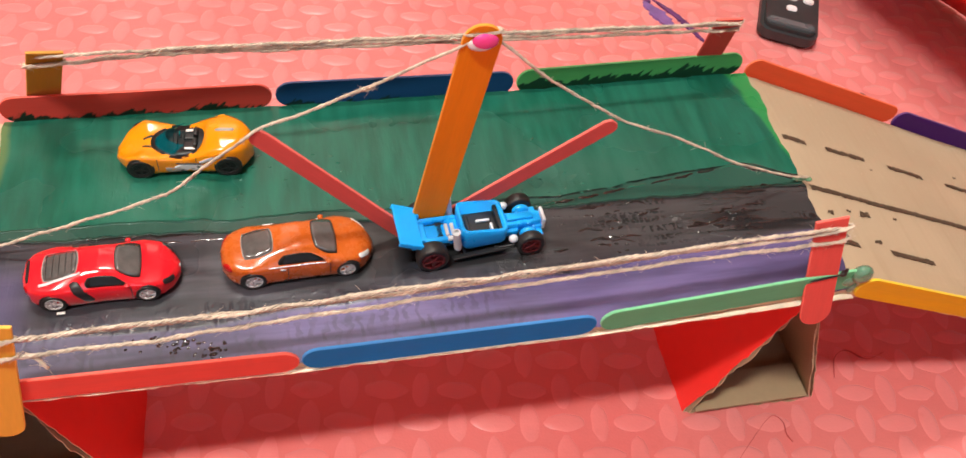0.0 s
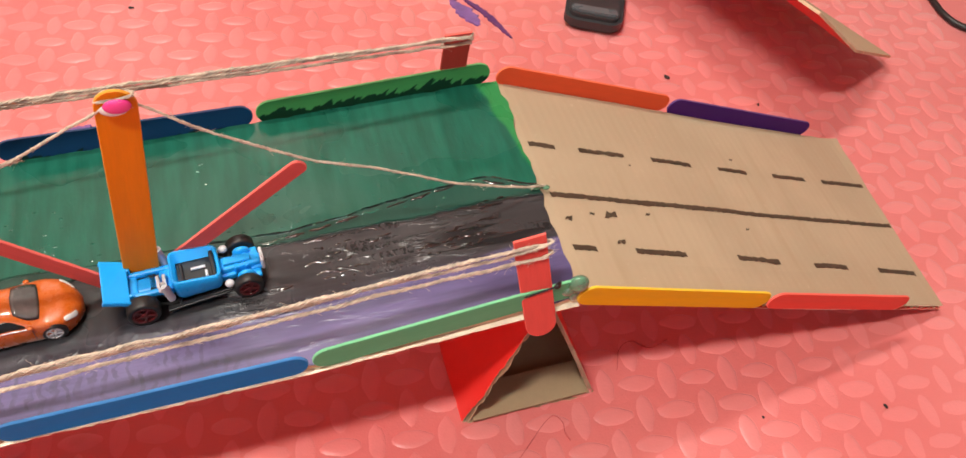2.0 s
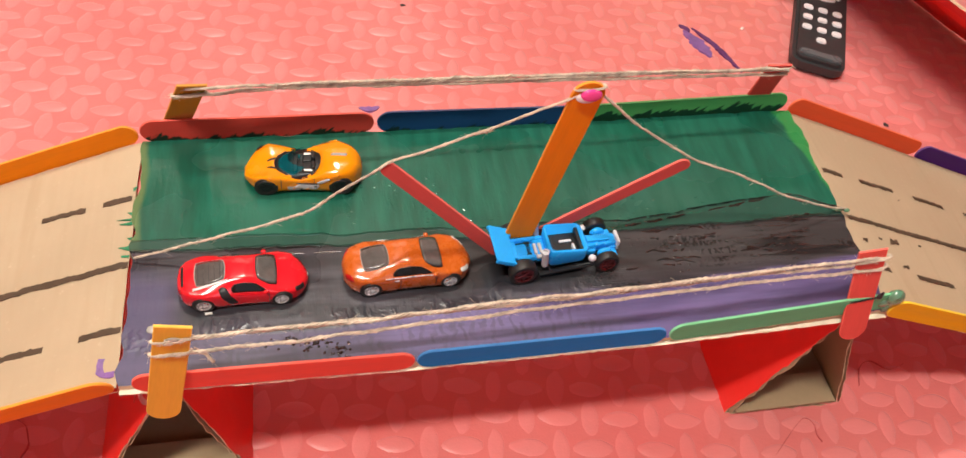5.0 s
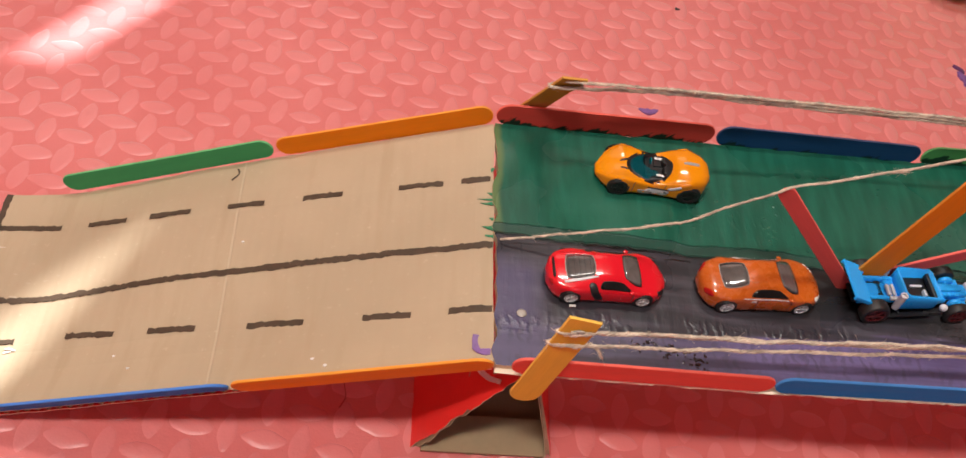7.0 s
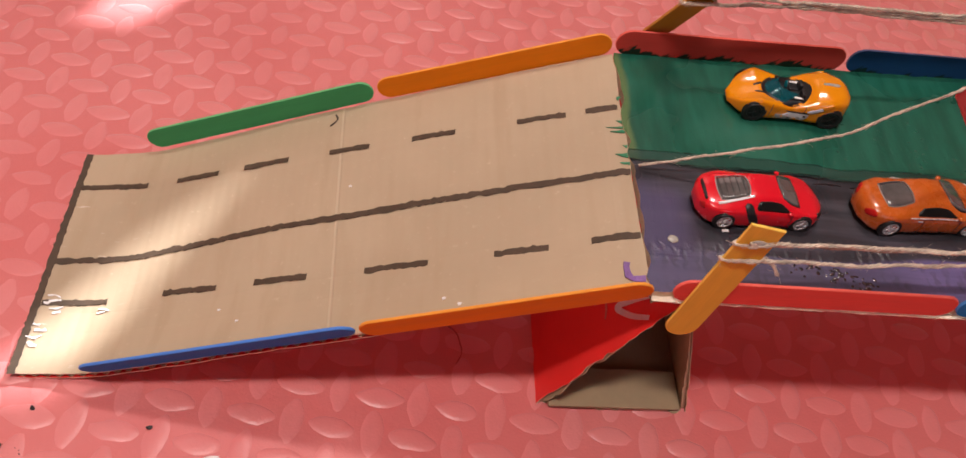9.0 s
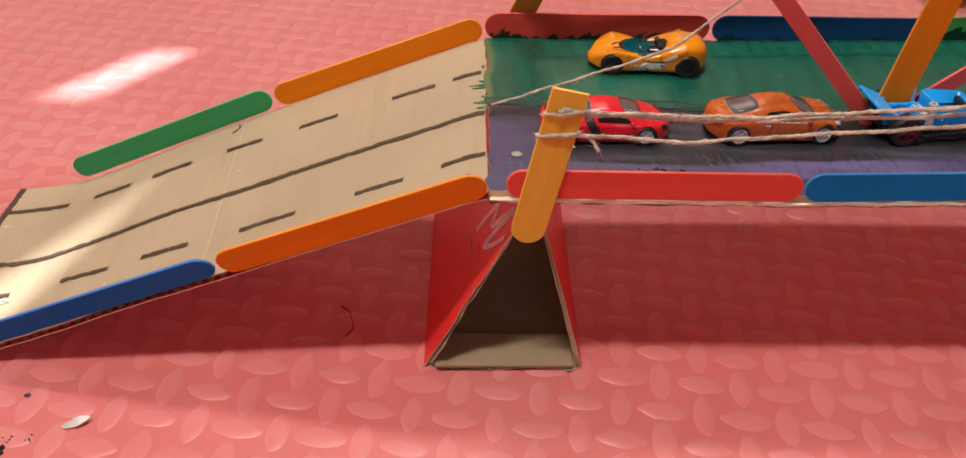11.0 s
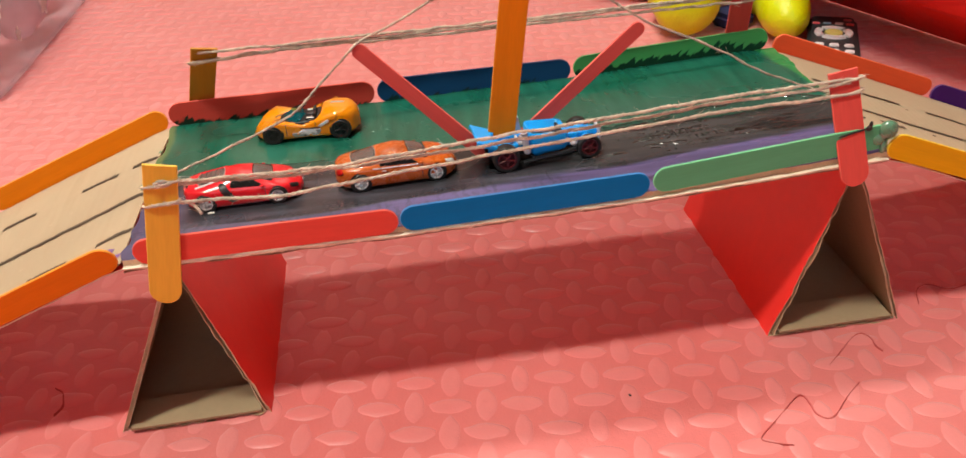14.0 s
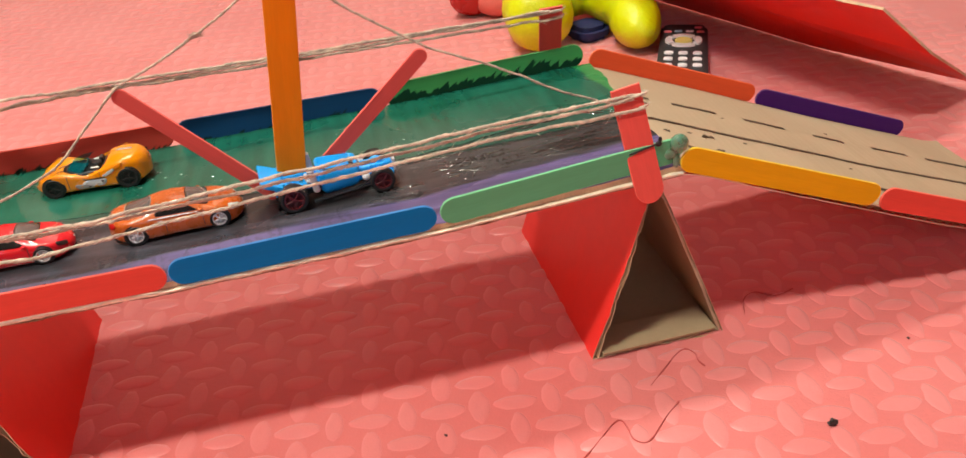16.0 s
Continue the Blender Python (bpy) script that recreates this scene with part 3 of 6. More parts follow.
SAG = [(-0.349, 0.0), (-0.320, 0.005), (-0.250, 0.010), (-0.150, 0.010), (-0.053, 0.004), (-0.009, 0.0), (0.457, 0.0), (0.54, 0.005), (0.65, 0.005), (0.78, 0.0), (0.81, 0.0)]


def height(table, x, y):
    """The board's upper side; the ramps are dished along their middle."""
    u = [p[0] for p in table]
    z = sum(float(np.interp(x + d, u, [p[1] for p in table])) for d in (-0.012, 0.0, 0.012)) / 3 if len(table) > 5 or table[0][0] > 0.4 else lerp_table(table, x)
    return z - lerp_table(SAG, x) * lerp_table(((-0.006, 0.3), (0.035, 0.95), (0.135, 0.0)), y)



def slab(table, x0, x1, thick, nx, ny, rag=0.0, skew=0.0):
    """A sheet of board bent along x by the table, between the near and far edge lines."""
    bm = bmesh.new()
    rows = []
    for i in range(nx + 1):
        u = i / nx
        row = []
        for j in range(ny + 1):
            v = j / ny
            x = x0 + (x1 - x0) * u + skew * v * (u if skew > 0 else 1 - u)
            y0, y1 = lerp_table(NEAR, x), lerp_table(FAR, x)
            y = y0 + (y1 - y0) * v
            if rag and j in (0, ny):
                y += rag * noise.noise((x * 90, v * 7, 3.1))
            if rag and i in (0, nx):
                x += rag * 2.0 * noise.noise((y * 90, u * 7, 8.7))
            z = height(table, x, y)
            row.append((bm.verts.new((x, y, z)), bm.verts.new((x, y, z - thick))))
        rows.append(row)
    for i in range(nx):
        for j in range(ny):
            a, b, c, d = rows[i][j], rows[i + 1][j], rows[i + 1][j + 1], rows[i][j + 1]
            bm.faces.new((a[0], b[0], c[0], d[0]))
            bm.faces.new((d[1], c[1], b[1], a[1])).material_index = 1
    def rim(line):
        for p, q in zip(line, line[1:]):
            bm.faces.new((p[0], q[0], q[1], p[1])).material_index = 2
    rim([r[0] for r in rows])
    rim([r[-1] for r in rows][::-1])
    rim(rows[0][::-1])
    rim(rows[-1])
    return bm


def smooth_path(points, step):
    """Points along a curve through the given ones."""
    P = [Vector(p) for p in points]
    P = [P[0] * 2 - P[1]] + P + [P[-1] * 2 - P[-2]]
    out = []
    for a, b, c, d in zip(P, P[1:], P[2:], P[3:]):
        n = max(2, int((c - b).length / step))
        for k in range(n):
            t = k / n
            out.append(0.5 * (2 * b + (c - a) * t + (2 * a - 5 * b + 4 * c - d) * t * t + (3 * b - a - 3 * c + d) * t ** 3))
    return out + [P[-2]]


def tube(path, radius, sides=8, bm=None, caps=True):
    """A tube along a path; the radius may be a function of the way along, 0 to 1."""
    bm = bm or bmesh.new()
    rings, n = [], len(path)
    up = Vector((0, 0, 1))
    for i, p in enumerate(path):
        t = (path[min(i + 1, n - 1)] - path[max(i - 1, 0)]).normalized()
        ref = up if abs(t.dot(up)) < 0.95 else Vector((1, 0, 0))
        s = t.cross(ref).normalized()
        w = s.cross(t)
        r = radius(i / (n - 1)) if callable(radius) else radius
        rings.append([bm.verts.new(p + r * (math.cos(2 * math.pi * k / sides) * s + math.sin(2 * math.pi * k / sides) * w)) for k in range(sides)])
    for a, b in zip(rings, rings[1:]):
        for k in range(sides):
            bm.faces.new((a[k], a[(k + 1) % sides], b[(k + 1) % sides], b[k]))
    if caps:
        bm.faces.new(rings[0][::-1])
        bm.faces.new(rings[-1])
    return bm


def lathe(profile, segments=24, axis="y"):
    """A turned shape from (radius, height) pairs."""
    bm = bmesh.new()
    rings = []
    for r, h in profile:
        ring = []
        for k in range(segments):
            a = 2 * math.pi * k / segments
            c, s = r * math.cos(a), r * math.sin(a)
            ring.append(bm.verts.new((c, h, s) if axis == "y" else (c, s, h)))
        rings.append(ring)
    for a, b in zip(rings, rings[1:]):
        for k in range(segments):
            bm.faces.new((a[k], a[(k + 1) % segments], b[(k + 1) % segments], b[k]))
    bm.faces.new(rings[0])
    bm.faces.new(rings[-1][::-1])
    return bm


def ball(sx, sy, sz, centre=(0, 0, 0), seg=20, rings=12):
    bm = bmesh.new()
    bmesh.ops.create_uvsphere(bm, u_segments=seg, v_segments=rings, radius=1)
    bmesh.ops.scale(bm, vec=(sx, sy, sz), verts=bm.verts)
    bmesh.ops.translate(bm, vec=centre, verts=bm.verts)
    return bm


def rounded_slab(sx, sy, sz, radius, bevel):
    """A block with rounded corners seen from above and softened edges, standing on z = 0."""
    bm = bmesh.new()
    pts = []
    for cx, cy, a0 in ((1, 1, 0), (-1, 1, 90), (-1, -1, 180), (1, -1, 270)):
        for k in range(7):
            a = radians(a0 + 15 * k)
            pts.append((cx * (sx / 2 - radius) + radius * math.cos(a), cy * (sy / 2 - radius) + radius * math.sin(a)))
    f = bm.faces.new([bm.verts.new((x, y, 0)) for x, y in pts])
    r = bmesh.ops.extrude_face_region(bm, geom=[f])
    bmesh.ops.translate(bm, vec=(0, 0, sz), verts=[v for v in r["geom"] if isinstance(v, bmesh.types.BMVert)])
    es = [e for e in bm.edges if abs(e.verts[0].co.z - e.verts[1].co.z) < 1e-6]
    bmesh.ops.bevel(bm, geom=es, offset=bevel, segments=2, affect="EDGES")
    return bm


# ---- room ----
def wall(name, x0, x1, y0, y1, z0, z1, material, label):
    bm = box(x1 - x0, y1 - y0, z1 - z0, 0, ((x0 + x1) / 2, (y0 + y1) / 2, (z0 + z1) / 2))
    return part(name, bm, material, None, label, category="ceiling" if name == "ceiling" else "wall", kind="structure")


RX0, RX1, RY0, RY1, RZ = -2.0, 2.4, -2.2, 2.0, 2.5
wall("wall_west", RX0 - 0.1, RX0, RY0 - 0.1, RY1 + 0.1, -0.05, RZ, M_wall, "unseen room wall, salmon to redden the bounce light")
wall("wall_east", RX1, RX1 + 0.1, RY0 - 0.1, RY1 + 0.1, -0.05, RZ, M_wall, "unseen room wall, salmon to redden the bounce light")
wall("ceiling", RX0 - 0.1, RX1 + 0.1, RY0 - 0.1, RY1 + 0.1, RZ, RZ + 0.1, M_ceil, "plain cream painted room ceiling")


def pierced(x0, x1, z0, z1, y0, y1, holes):
    """An upright sheet with rectangular holes through it."""
    xs = sorted({x0, x1, *(v for h in holes for v in h[:2])})
    zs = sorted({z0, z1, *(v for h in holes for v in h[2:])})
    bms = []
    for a, b in zip(xs, xs[1:]):
        for c, d in zip(zs, zs[1:]):
            if any(h[0] <= (a + b) / 2 <= h[1] and h[2] <= (c + d) / 2 <= h[3] for h in holes):
                continue
            bms.append(box(b - a, y1 - y0, d - c, 0, ((a + b) / 2, (y0 + y1) / 2, (c + d) / 2)))
    bm = merge(*bms)
    bmesh.ops.remove_doubles(bm, verts=bm.verts, dist=1e-5)
    return bm


def sun_on_blind(x, y, z):
    """Where the sun's ray to a place comes through the blind."""
    k = (RY1 + 0.102 - y) / TO_SUN.y
    return x + k * TO_SUN.x, z + k * TO_SUN.z


WX0, WX1, WZ0, WZ1 = 0.55, 1.75, 1.05, 2.25
part("wall_north", pierced(RX0, RX1, -0.05, RZ, RY1, RY1 + 0.1, [(WX0, WX1, WZ0, WZ1), (-0.38, 0.50, 1.37, 2.15)]), M_wall, None, "unseen wall with two openings, salmon to redden the bounce light", category="wall", kind="structure")
part("wall_south", pierced(RX0, RX1, -0.05, RZ, RY0 - 0.1, RY0, [(-0.48, 0.88, 0.92, 1.98)]), M_wall, None, "unseen wall with one opening, salmon to redden the bounce light", category="wall", kind="structure")
gaps = []
for (xa, ya, za), (xb, yb, zb), w in (((-0.377, 0.317, 0.0), (-0.311, 0.416, 0.0), 0.046), ((-0.346, -0.010, 0.000), (-0.268, 0.112, 0.026), 0.043)):
    (ax, az), (bx, bz) = sun_on_blind(xa, ya, za), sun_on_blind(xb, yb, zb)
    c = (ax + bx) / 2
    gaps.append((c - w / 2, c + w / 2, min(az, bz), max(az, bz)))
part("window_blind", pierced(WX0 - 0.03, WX1 + 0.03, WZ0 - 0.03, WZ1 + 0.03, RY1 + 0.101, RY1 + 0.103, gaps), M_blind, None, "drawn dark window blind with two gaps", category="blind", kind="structure")

# unseen curtain, added behind the north fill and coloured to suit its tint
part("window_curtain", box(0.96, 0.006, 0.86, 0.001, (0.06, RY1 + 0.106, 1.76)), M_curtain, None, "unseen pale rose curtain added behind the north fill light", category="curtain", kind="structure")

for lx, ly, lz, power in LAMPS:
    lamp = thing("ceiling_lamp", "white tube lamp fixed under the ceiling", "lamp", pose(lx, ly, RZ), "ceiling lamps")
    part("housing", box(0.62, 0.12, 0.05, 0.008, (0, 0, -0.027)), M_white_gloss, lamp)
    part("end_cap", box(0.012, 0.10, 0.03, 0.003, (-0.30, 0, -0.066)), M_white_gloss, lamp)

# ---- floor mat ----
bm = bmesh.new()
bmesh.ops.create_grid(bm, x_segments=1, y_segments=1, size=0.5)
bmesh.ops.scale(bm, vec=(RX1 - RX0, RY1 - RY0, 1), verts=bm.verts)
bmesh.ops.translate(bm, vec=((RX0 + RX1) / 2, (RY0 + RY1) / 2, 0), verts=bm.verts)
floor = part("floor", bm, M_mat, None, "pink interlocking foam play mat with raised lozenges", category="floor", kind="structure")

# raised lozenges in a basket pattern over the stretch that is walked past
PITCH, TURNED = 0.02365, radians(-7.0)
LOZ = [(0.0152, 0.0072, 0.0001), (0.0143, 0.0064, 0.0005), (0.0126, 0.0052, 0.00092), (0.0094, 0.0035, 0.00120), (0.0048, 0.0015, 0.00132)]
verts, faces = [], []
ca, sa = math.cos(TURNED), math.sin(TURNED)
rnd = random.Random(4)
for i in range(-48, 52):
    for j in range(-34, 62):
        px, py = i * PITCH, j * PITCH
        wx, wy = -0.238 + ca * px - sa * py, -0.037 + sa * px + ca * py
        if not (-0.85 < wx < 1.2 and -0.40 < wy < 1.25):
            continue
        turn = TURNED + (0.0 if (i + j) % 2 == 0 else math.pi / 2) + rnd.uniform(-0.05, 0.05)
        ct, st, k, low = math.cos(turn), math.sin(turn), rnd.uniform(0.90, 1.06), 1.0 if (i + j) % 2 == 0 else 0.72
        low *= max(0.35, min(1.0, 0.82 + 0.75 * noise.noise((wx * 6, wy * 6, 3)) + rnd.uniform(-0.12, 0.10)))
        base = len(verts)
        for a, b, z in LOZ:
            for q in range(16):
                t = 2 * math.pi * q / 16
                u, v = a * k * math.cos(t), b * k * math.sin(t) * (0.80 + 0.20 * math.sin(t) ** 2)
                e = 1 + 0.16 * noise.noise((wx * 90 + 1.7 * math.cos(t), wy * 90 + 1.7 * math.sin(t), 5))
                verts.append((wx + (ct * u - st * v) * e, wy + (st * u + ct * v) * e, z * low - 0.0002))
        for r in range(len(LOZ) - 1):
            for q in range(16):
                a0, a1 = base + 16 * r + q, base + 16 * r + (q + 1) % 16
                faces.append((a0, a1, a1 + 16, a0 + 16))
        faces.append(tuple(base + 16 * (len(LOZ) - 1) + q for q in range(16)))
me = bpy.data.meshes.new("mat_relief")
me.from_pydata(verts, [], faces)
me.materials.append(M_mattop)
for p in me.polygons:
    p.use_smooth = True
relief = new("mat_relief", me)
relief.parent = floor
tagged(relief, "low raised lozenges pressed into pink foam", kind="stuff")


def flat_strip(points, width, z=0.0004, lift=None, ragged=0.0, seed=0):
    """A thin low strip along points in the plan; width may vary along it."""
    P = smooth_path([(x, y, 0) for x, y in points], 0.002)
    bm, rows = bmesh.new(), []
    for i, p in enumerate(P):
        t = (P[min(i + 1, len(P) - 1)] - P[max(i - 1, 0)]).normalized()
        s = Vector((-t.y, t.x, 0))
        u = i / (len(P) - 1)
        w = width(u) if callable(width) else width
        a = w / 2 * (1 + ragged * noise.noise((p.x * 400, p.y * 400, seed)))
        b = w / 2 * (1 + ragged * noise.noise((p.x * 400, p.y * 400, seed + 9)))
        base = lift(p.x + 0, p.y) if lift else 0.0
        rows.append((bm.verts.new((*(p + s * a).xy, base)), bm.verts.new((*(p + s * a * 0.9).xy, base + z)), bm.verts.new((*(p - s * b * 0.9).xy, base + z)), bm.verts.new((*(p - s * b).xy, base))))
    for r, q in zip(rows, rows[1:]):
        for k in range(3):
            bm.faces.new((r[k], q[k], q[k + 1], r[k + 1]))
    return bm


seam_a = [(0.372, -0.089), (0.363, -0.086), (0.355, -0.080), (0.373, -0.065), (0.390, -0.051), (0.396, -0.050), (0.397, -0.058), (0.397, -0.067), (0.402, -0.072), (0.409, -0.069), (0.423, -0.056), (0.437, -0.045)]
seam_b = [(0.426, -0.026), (0.439, -0.015), (0.455, -0.002), (0.463, 0.001), (0.467, -0.005), (0.466, -0.013), (0.468, -0.019)]
seam_c = [(0.520, 0.024), (0.528, 0.040), (0.540, 0.045), (0.552, 0.036), (0.568, 0.040)]
for seam in (seam_a, seam_b, seam_c):
    part("mat_seam", flat_strip(seam, lambda u: 0.0002 + 0.0003 * abs(math.sin(7 * u)), 0.0014), M_seam, floor, "thin jigsaw joint between two foam tiles")

# ---- bridge ----
bridge = thing("model_bridge", "handmade cardboard toy bridge with painted deck and coloured craft sticks", "toy bridge")
part("deck", slab(DECK, -0.009, 0.4570, DECK_T, 150, 40, 0.0016, 0.0065), [M_deck, M_redcard, M_cardcore], bridge, "green, black and violet painted cardboard deck")


def torn_strip(x0, x1, seed, drop=0.0037, reach=0.0030, deep=0.0017):
    """The torn edge of one layer of the board that sticks out under the near edge."""
    bm, rows, n = bmesh.new(), [], 160
    for i in range(n + 1):
        x = x0 + (x1 - x0) * i / n
        y = lerp_table(NEAR, x)
        z = lerp_table(DECK, x) - drop
        out = reach + 0.0009 * noise.noise((x * 60, seed, 0)) + 0.0007 * noise.noise((x * 300, seed, 4))
        t = deep + 0.0006 * noise.noise((x * 80, seed, 9))
        dz = 0.0006 * noise.noise((x * 45, seed, 2))
        rows.append([bm.verts.new(p) for p in ((x, y + 0.004, z + dz), (x, y - out, z + dz - 0.0004), (x, y - out + 0.0004, z + dz - t), (x, y + 0.004, z + dz - t))])
    for a, b in zip(rows, rows[1:]):
        for k in range(3):
            bm.faces.new((a[k], b[k], b[k + 1], a[k + 1]))
    return bm


part("torn_edge", torn_strip(-0.008, 0.4555, 3.0), M_torn, bridge, "pale torn cardboard liner edge")
# dark strip that paints in the shaded gap below the torn liner
part("fluted_edge", torn_strip(-0.008, 0.4555, 8.0, 0.0057, 0.0016, 0.0013), M_flute, bridge, "dark strip coloured as the shaded flute gap of the deck edge")


def corrugated(table, x0, x1, skew=0.0):
    """Double-faced board: two liners with a wavy sheet between them."""
    top = slab(table, x0, x1, 0.0007, 60, 12, 0.0007, skew)
    low = slab([(x, z - RAMP_T + 0.0007) for x, z in table], x0, x1, 0.0007, 60, 12, 0.0007, skew)
    for f in low.faces:
        f.material_index = 1 if f.material_index < 2 else 2
    wave = bmesh.new()
    n, prev = int((x1 - x0) / 0.0008), None
    for i in range(n + 1):
        x = x0 + 0.001 + (x1 - x0 - 0.002) * i / n
        dz = -RAMP_T / 2 + (RAMP_T / 2 - 0.0011) * math.sin(2 * math.pi * x / 0.0068)
        y0, y1 = lerp_table(NEAR, x) + 0.0003, lerp_table(FAR, x) - 0.0003
        row = [wave.verts.new((x, y0 + (y1 - y0) * j / 12, height(table, x, y0 + (y1 - y0) * j / 12) + dz)) for j in range(13)]
        if prev:
            for j in range(12):
                wave.faces.new((prev[j], row[j], row[j + 1], prev[j + 1])).material_index = 3
        prev = row
    return merge(top, low, wave)


ramp_w = part("ramp", corrugated(LEFT, -0.349, -0.0095), [M_ramp, M_redcard, M_torn, M_cardcore], bridge, "bare brown cardboard ramp with marker lane lines")
ramp_e = part("ramp", corrugated(RIGHT, 0.4550, 0.796, 0.018), [M_ramp, M_redcard, M_torn, M_cardcore], bridge, "bare brown cardboard ramp with marker lane lines and paint spots")


def on(table):
    return lambda x, y: height(table, x, y) + 0.00035


def dashes(ramp, table, y_of, spans, name="lane_dash", w=0.0042):
    for n, (a, b) in enumerate(spans):
        n_pts = max(2, int((b - a) / 0.03))
        bm = flat_strip([(a + (b - a) * k / n_pts, y_of(a + (b - a) * k / n_pts) + 0.0003 * (k % 2)) for k in range(n_pts + 1)], w, 0.0002, on(table), 0.6, n * 3.7 + w * 1000)
        part(name, bm, M_ink, ramp)


def line(*points):
    return lambda x: lerp_table(points, x)


dashes(ramp_w, LEFT, line((-0.30, 0.1375), (-0.012, 0.1295)), [(-0.347, -0.302), (-0.282, -0.254), (-0.237, -0.208), (-0.182, -0.157), (-0.131, -0.105), (-0.069, -0.041), (-0.030, -0.012)])
dashes(ramp_w, LEFT, line((-0.347, 0.046), (-0.275, 0.050), (-0.187, 0.0445), (-0.054, 0.0355), (-0.009, 0.033)), [(-0.345, -0.307), (-0.273, -0.240), (-0.217, -0.186), (-0.153, -0.118), (-0.083, -0.055), (-0.034, -0.010)])
dashes(ramp_w, LEFT, line((-0.348, 0.077), (-0.228, 0.083), (-0.115, 0.082), (-0.01, 0.078)), [(-0.347, -0.010)], "lane_line", 0.0046)
dashes(ramp_e, RIGHT, line((0.485, 0.132), (0.805, 0.142)), [(0.467, 0.487), (0.506, 0.544), (0.569, 0.606), (0.634, 0.664), (0.693, 0.730), (0.751, 0.803)])
dashes(ramp_e, RIGHT, line((0.467, 0.044), (0.517, 0.047), (0.60, 0.050), (0.70, 0.048), (0.79, 0.044)), [(0.467, 0.484), (0.515, 0.557), (0.604, 0.644), (0.679, 0.713), (0.747, 0.789)])
dashes(ramp_e, RIGHT, line((0.461, 0.087), (0.605, 0.093), (0.802, 0.0955)), [(0.467, 0.802)], "lane_line", 0.0042)
part("end_line", flat_strip([(-0.3475, -0.003), (-0.3478, 0.05), (-0.3485, 0.11), (-0.3490, 0.168)], 0.0045, 0.0002, on(LEFT), 0.5, 2.0), M_ink, ramp_w)
for x, y, r, sd in ((0.507, 0.075, 0.0055, 1), (0.506, 0.053, 0.0034, 2), (0.629, 0.077, 0.0018, 3), (0.473, 0.068, 0.003, 4), (0.493, 0.0745, 0.002, 5), (0.540, 0.080, 0.002, 6), (0.545, 0.125, 0.0012, 8), (0.655, 0.150, 0.0018, 7), (0.585, 0.090, 0.0016, 9)):
    part("paint_spot", flat_strip([(x - r, y - r * 0.5), (x - r * 0.2, y + r * 0.25), (x + r * 0.3, y - r * 0.1), (x + r * 1.1, y + r * 0.7)], lambda u, r=r: r * (0.25 + 0.55 * math.sin(math.pi * u)), 0.0002, on(RIGHT), 2.4, sd), M_ink, ramp_e)
rnd = random.Random(31)
for k in range(14):
    x, y, ln = -0.347 + rnd.uniform(0, 0.005) + (0.028 if k > 8 else 0.0) * rnd.uniform(0, 1.5), 0.016 + 0.0155 * rnd.uniform(0, 1) + (0.020 if k > 6 else 0.0), rnd.uniform(0.003, 0.008)
    part("glue_smear", flat_strip([(x, y), (x + ln * 0.5, y + rnd.uniform(-0.0012, 0.0012)), (x + ln, y + rnd.uniform(-0.002, 0.002))], rnd.uniform(0.0008, 0.0026), 0.0005, on(LEFT), 1.5, k * 2.3), M_white_gloss, ramp_w, "whitish smear of dried glue")
for x, y in ((-0.110, 0.012), (-0.102, 0.0065), (-0.2235, 0.020), (-0.236, 0.031), (-0.167, 0.104)):
    part("glue_speck", flat_strip([(x, y), (x + 0.0008, y + 0.0004), (x + 0.0018, y)], 0.0013, 0.0004, on(LEFT), 0.8, x * 50), M_white_gloss, ramp_w)
part("paint_spot", flat_strip([(-0.184, 0.158), (-0.1795, 0.163), (-0.181, 0.168)], 0.0012, 0.0002, on(LEFT), 1.2, 4), M_ink, ramp_w)
part("paint_spot", flat_strip([(-0.0185, 0.0165), (-0.0188, 0.0105), (-0.0175, 0.0060), (-0.0108, 0.0052)], 0.0036, 0.0003, on(LEFT), 0.6, 4), M_violet, ramp_w, "violet brush mark")
for y, ln, w, sd in ((0.084, 0.005, 0.0030, 1), (0.0905, 0.007, 0.0036, 2), (0.097, 0.0025, 0.0024, 3), (0.109, 0.008, 0.0030, 4), (0.1125, 0.010, 0.0018, 5), (0.117, 0.004, 0.0026, 6), (0.137, 0.0018, 0.005, 7)):
    part("paint_spot", flat_strip([(-0.0098, y), (-0.0098 - ln * 0.5, y + 0.0006), (-0.0098 - ln, y + 0.0014)], lambda u, w=w: w * (1.15 - u), 0.0003, on(LEFT), 1.0, sd), M_paintgreen, ramp_w, "green brush stroke")


def rail(a, b, material, label, width=0.0168, ends=(True, True), face=(0, -1, 0)):
    return part("rail_stick", stick_shape((Vector(b) - Vector(a)).length, width, ends=ends), with_edge(material), bridge, label, at=along(a, b, face))


def near_y(x):
    return lerp_table(NEAR, x) - 0.0024


def far_y(x):
    return lerp_table(FAR, x) + 0.0018


for x0, z0, x1, z1, mt, lb in ((0.000, 0.1382, 0.150, 0.1390, M_red, "red craft stick"), (0.151, 0.1392, 0.301, 0.1432, M_blue, "blue craft stick"), (0.303, 0.1438, 0.4545, 0.1540, M_green, "green craft stick with glue at its end")):
    rail((x0, near_y(x0), z0), (x1, near_y(x1) + (0.0030 if x1 > 0.4 else 0.0), z1), mt, lb)
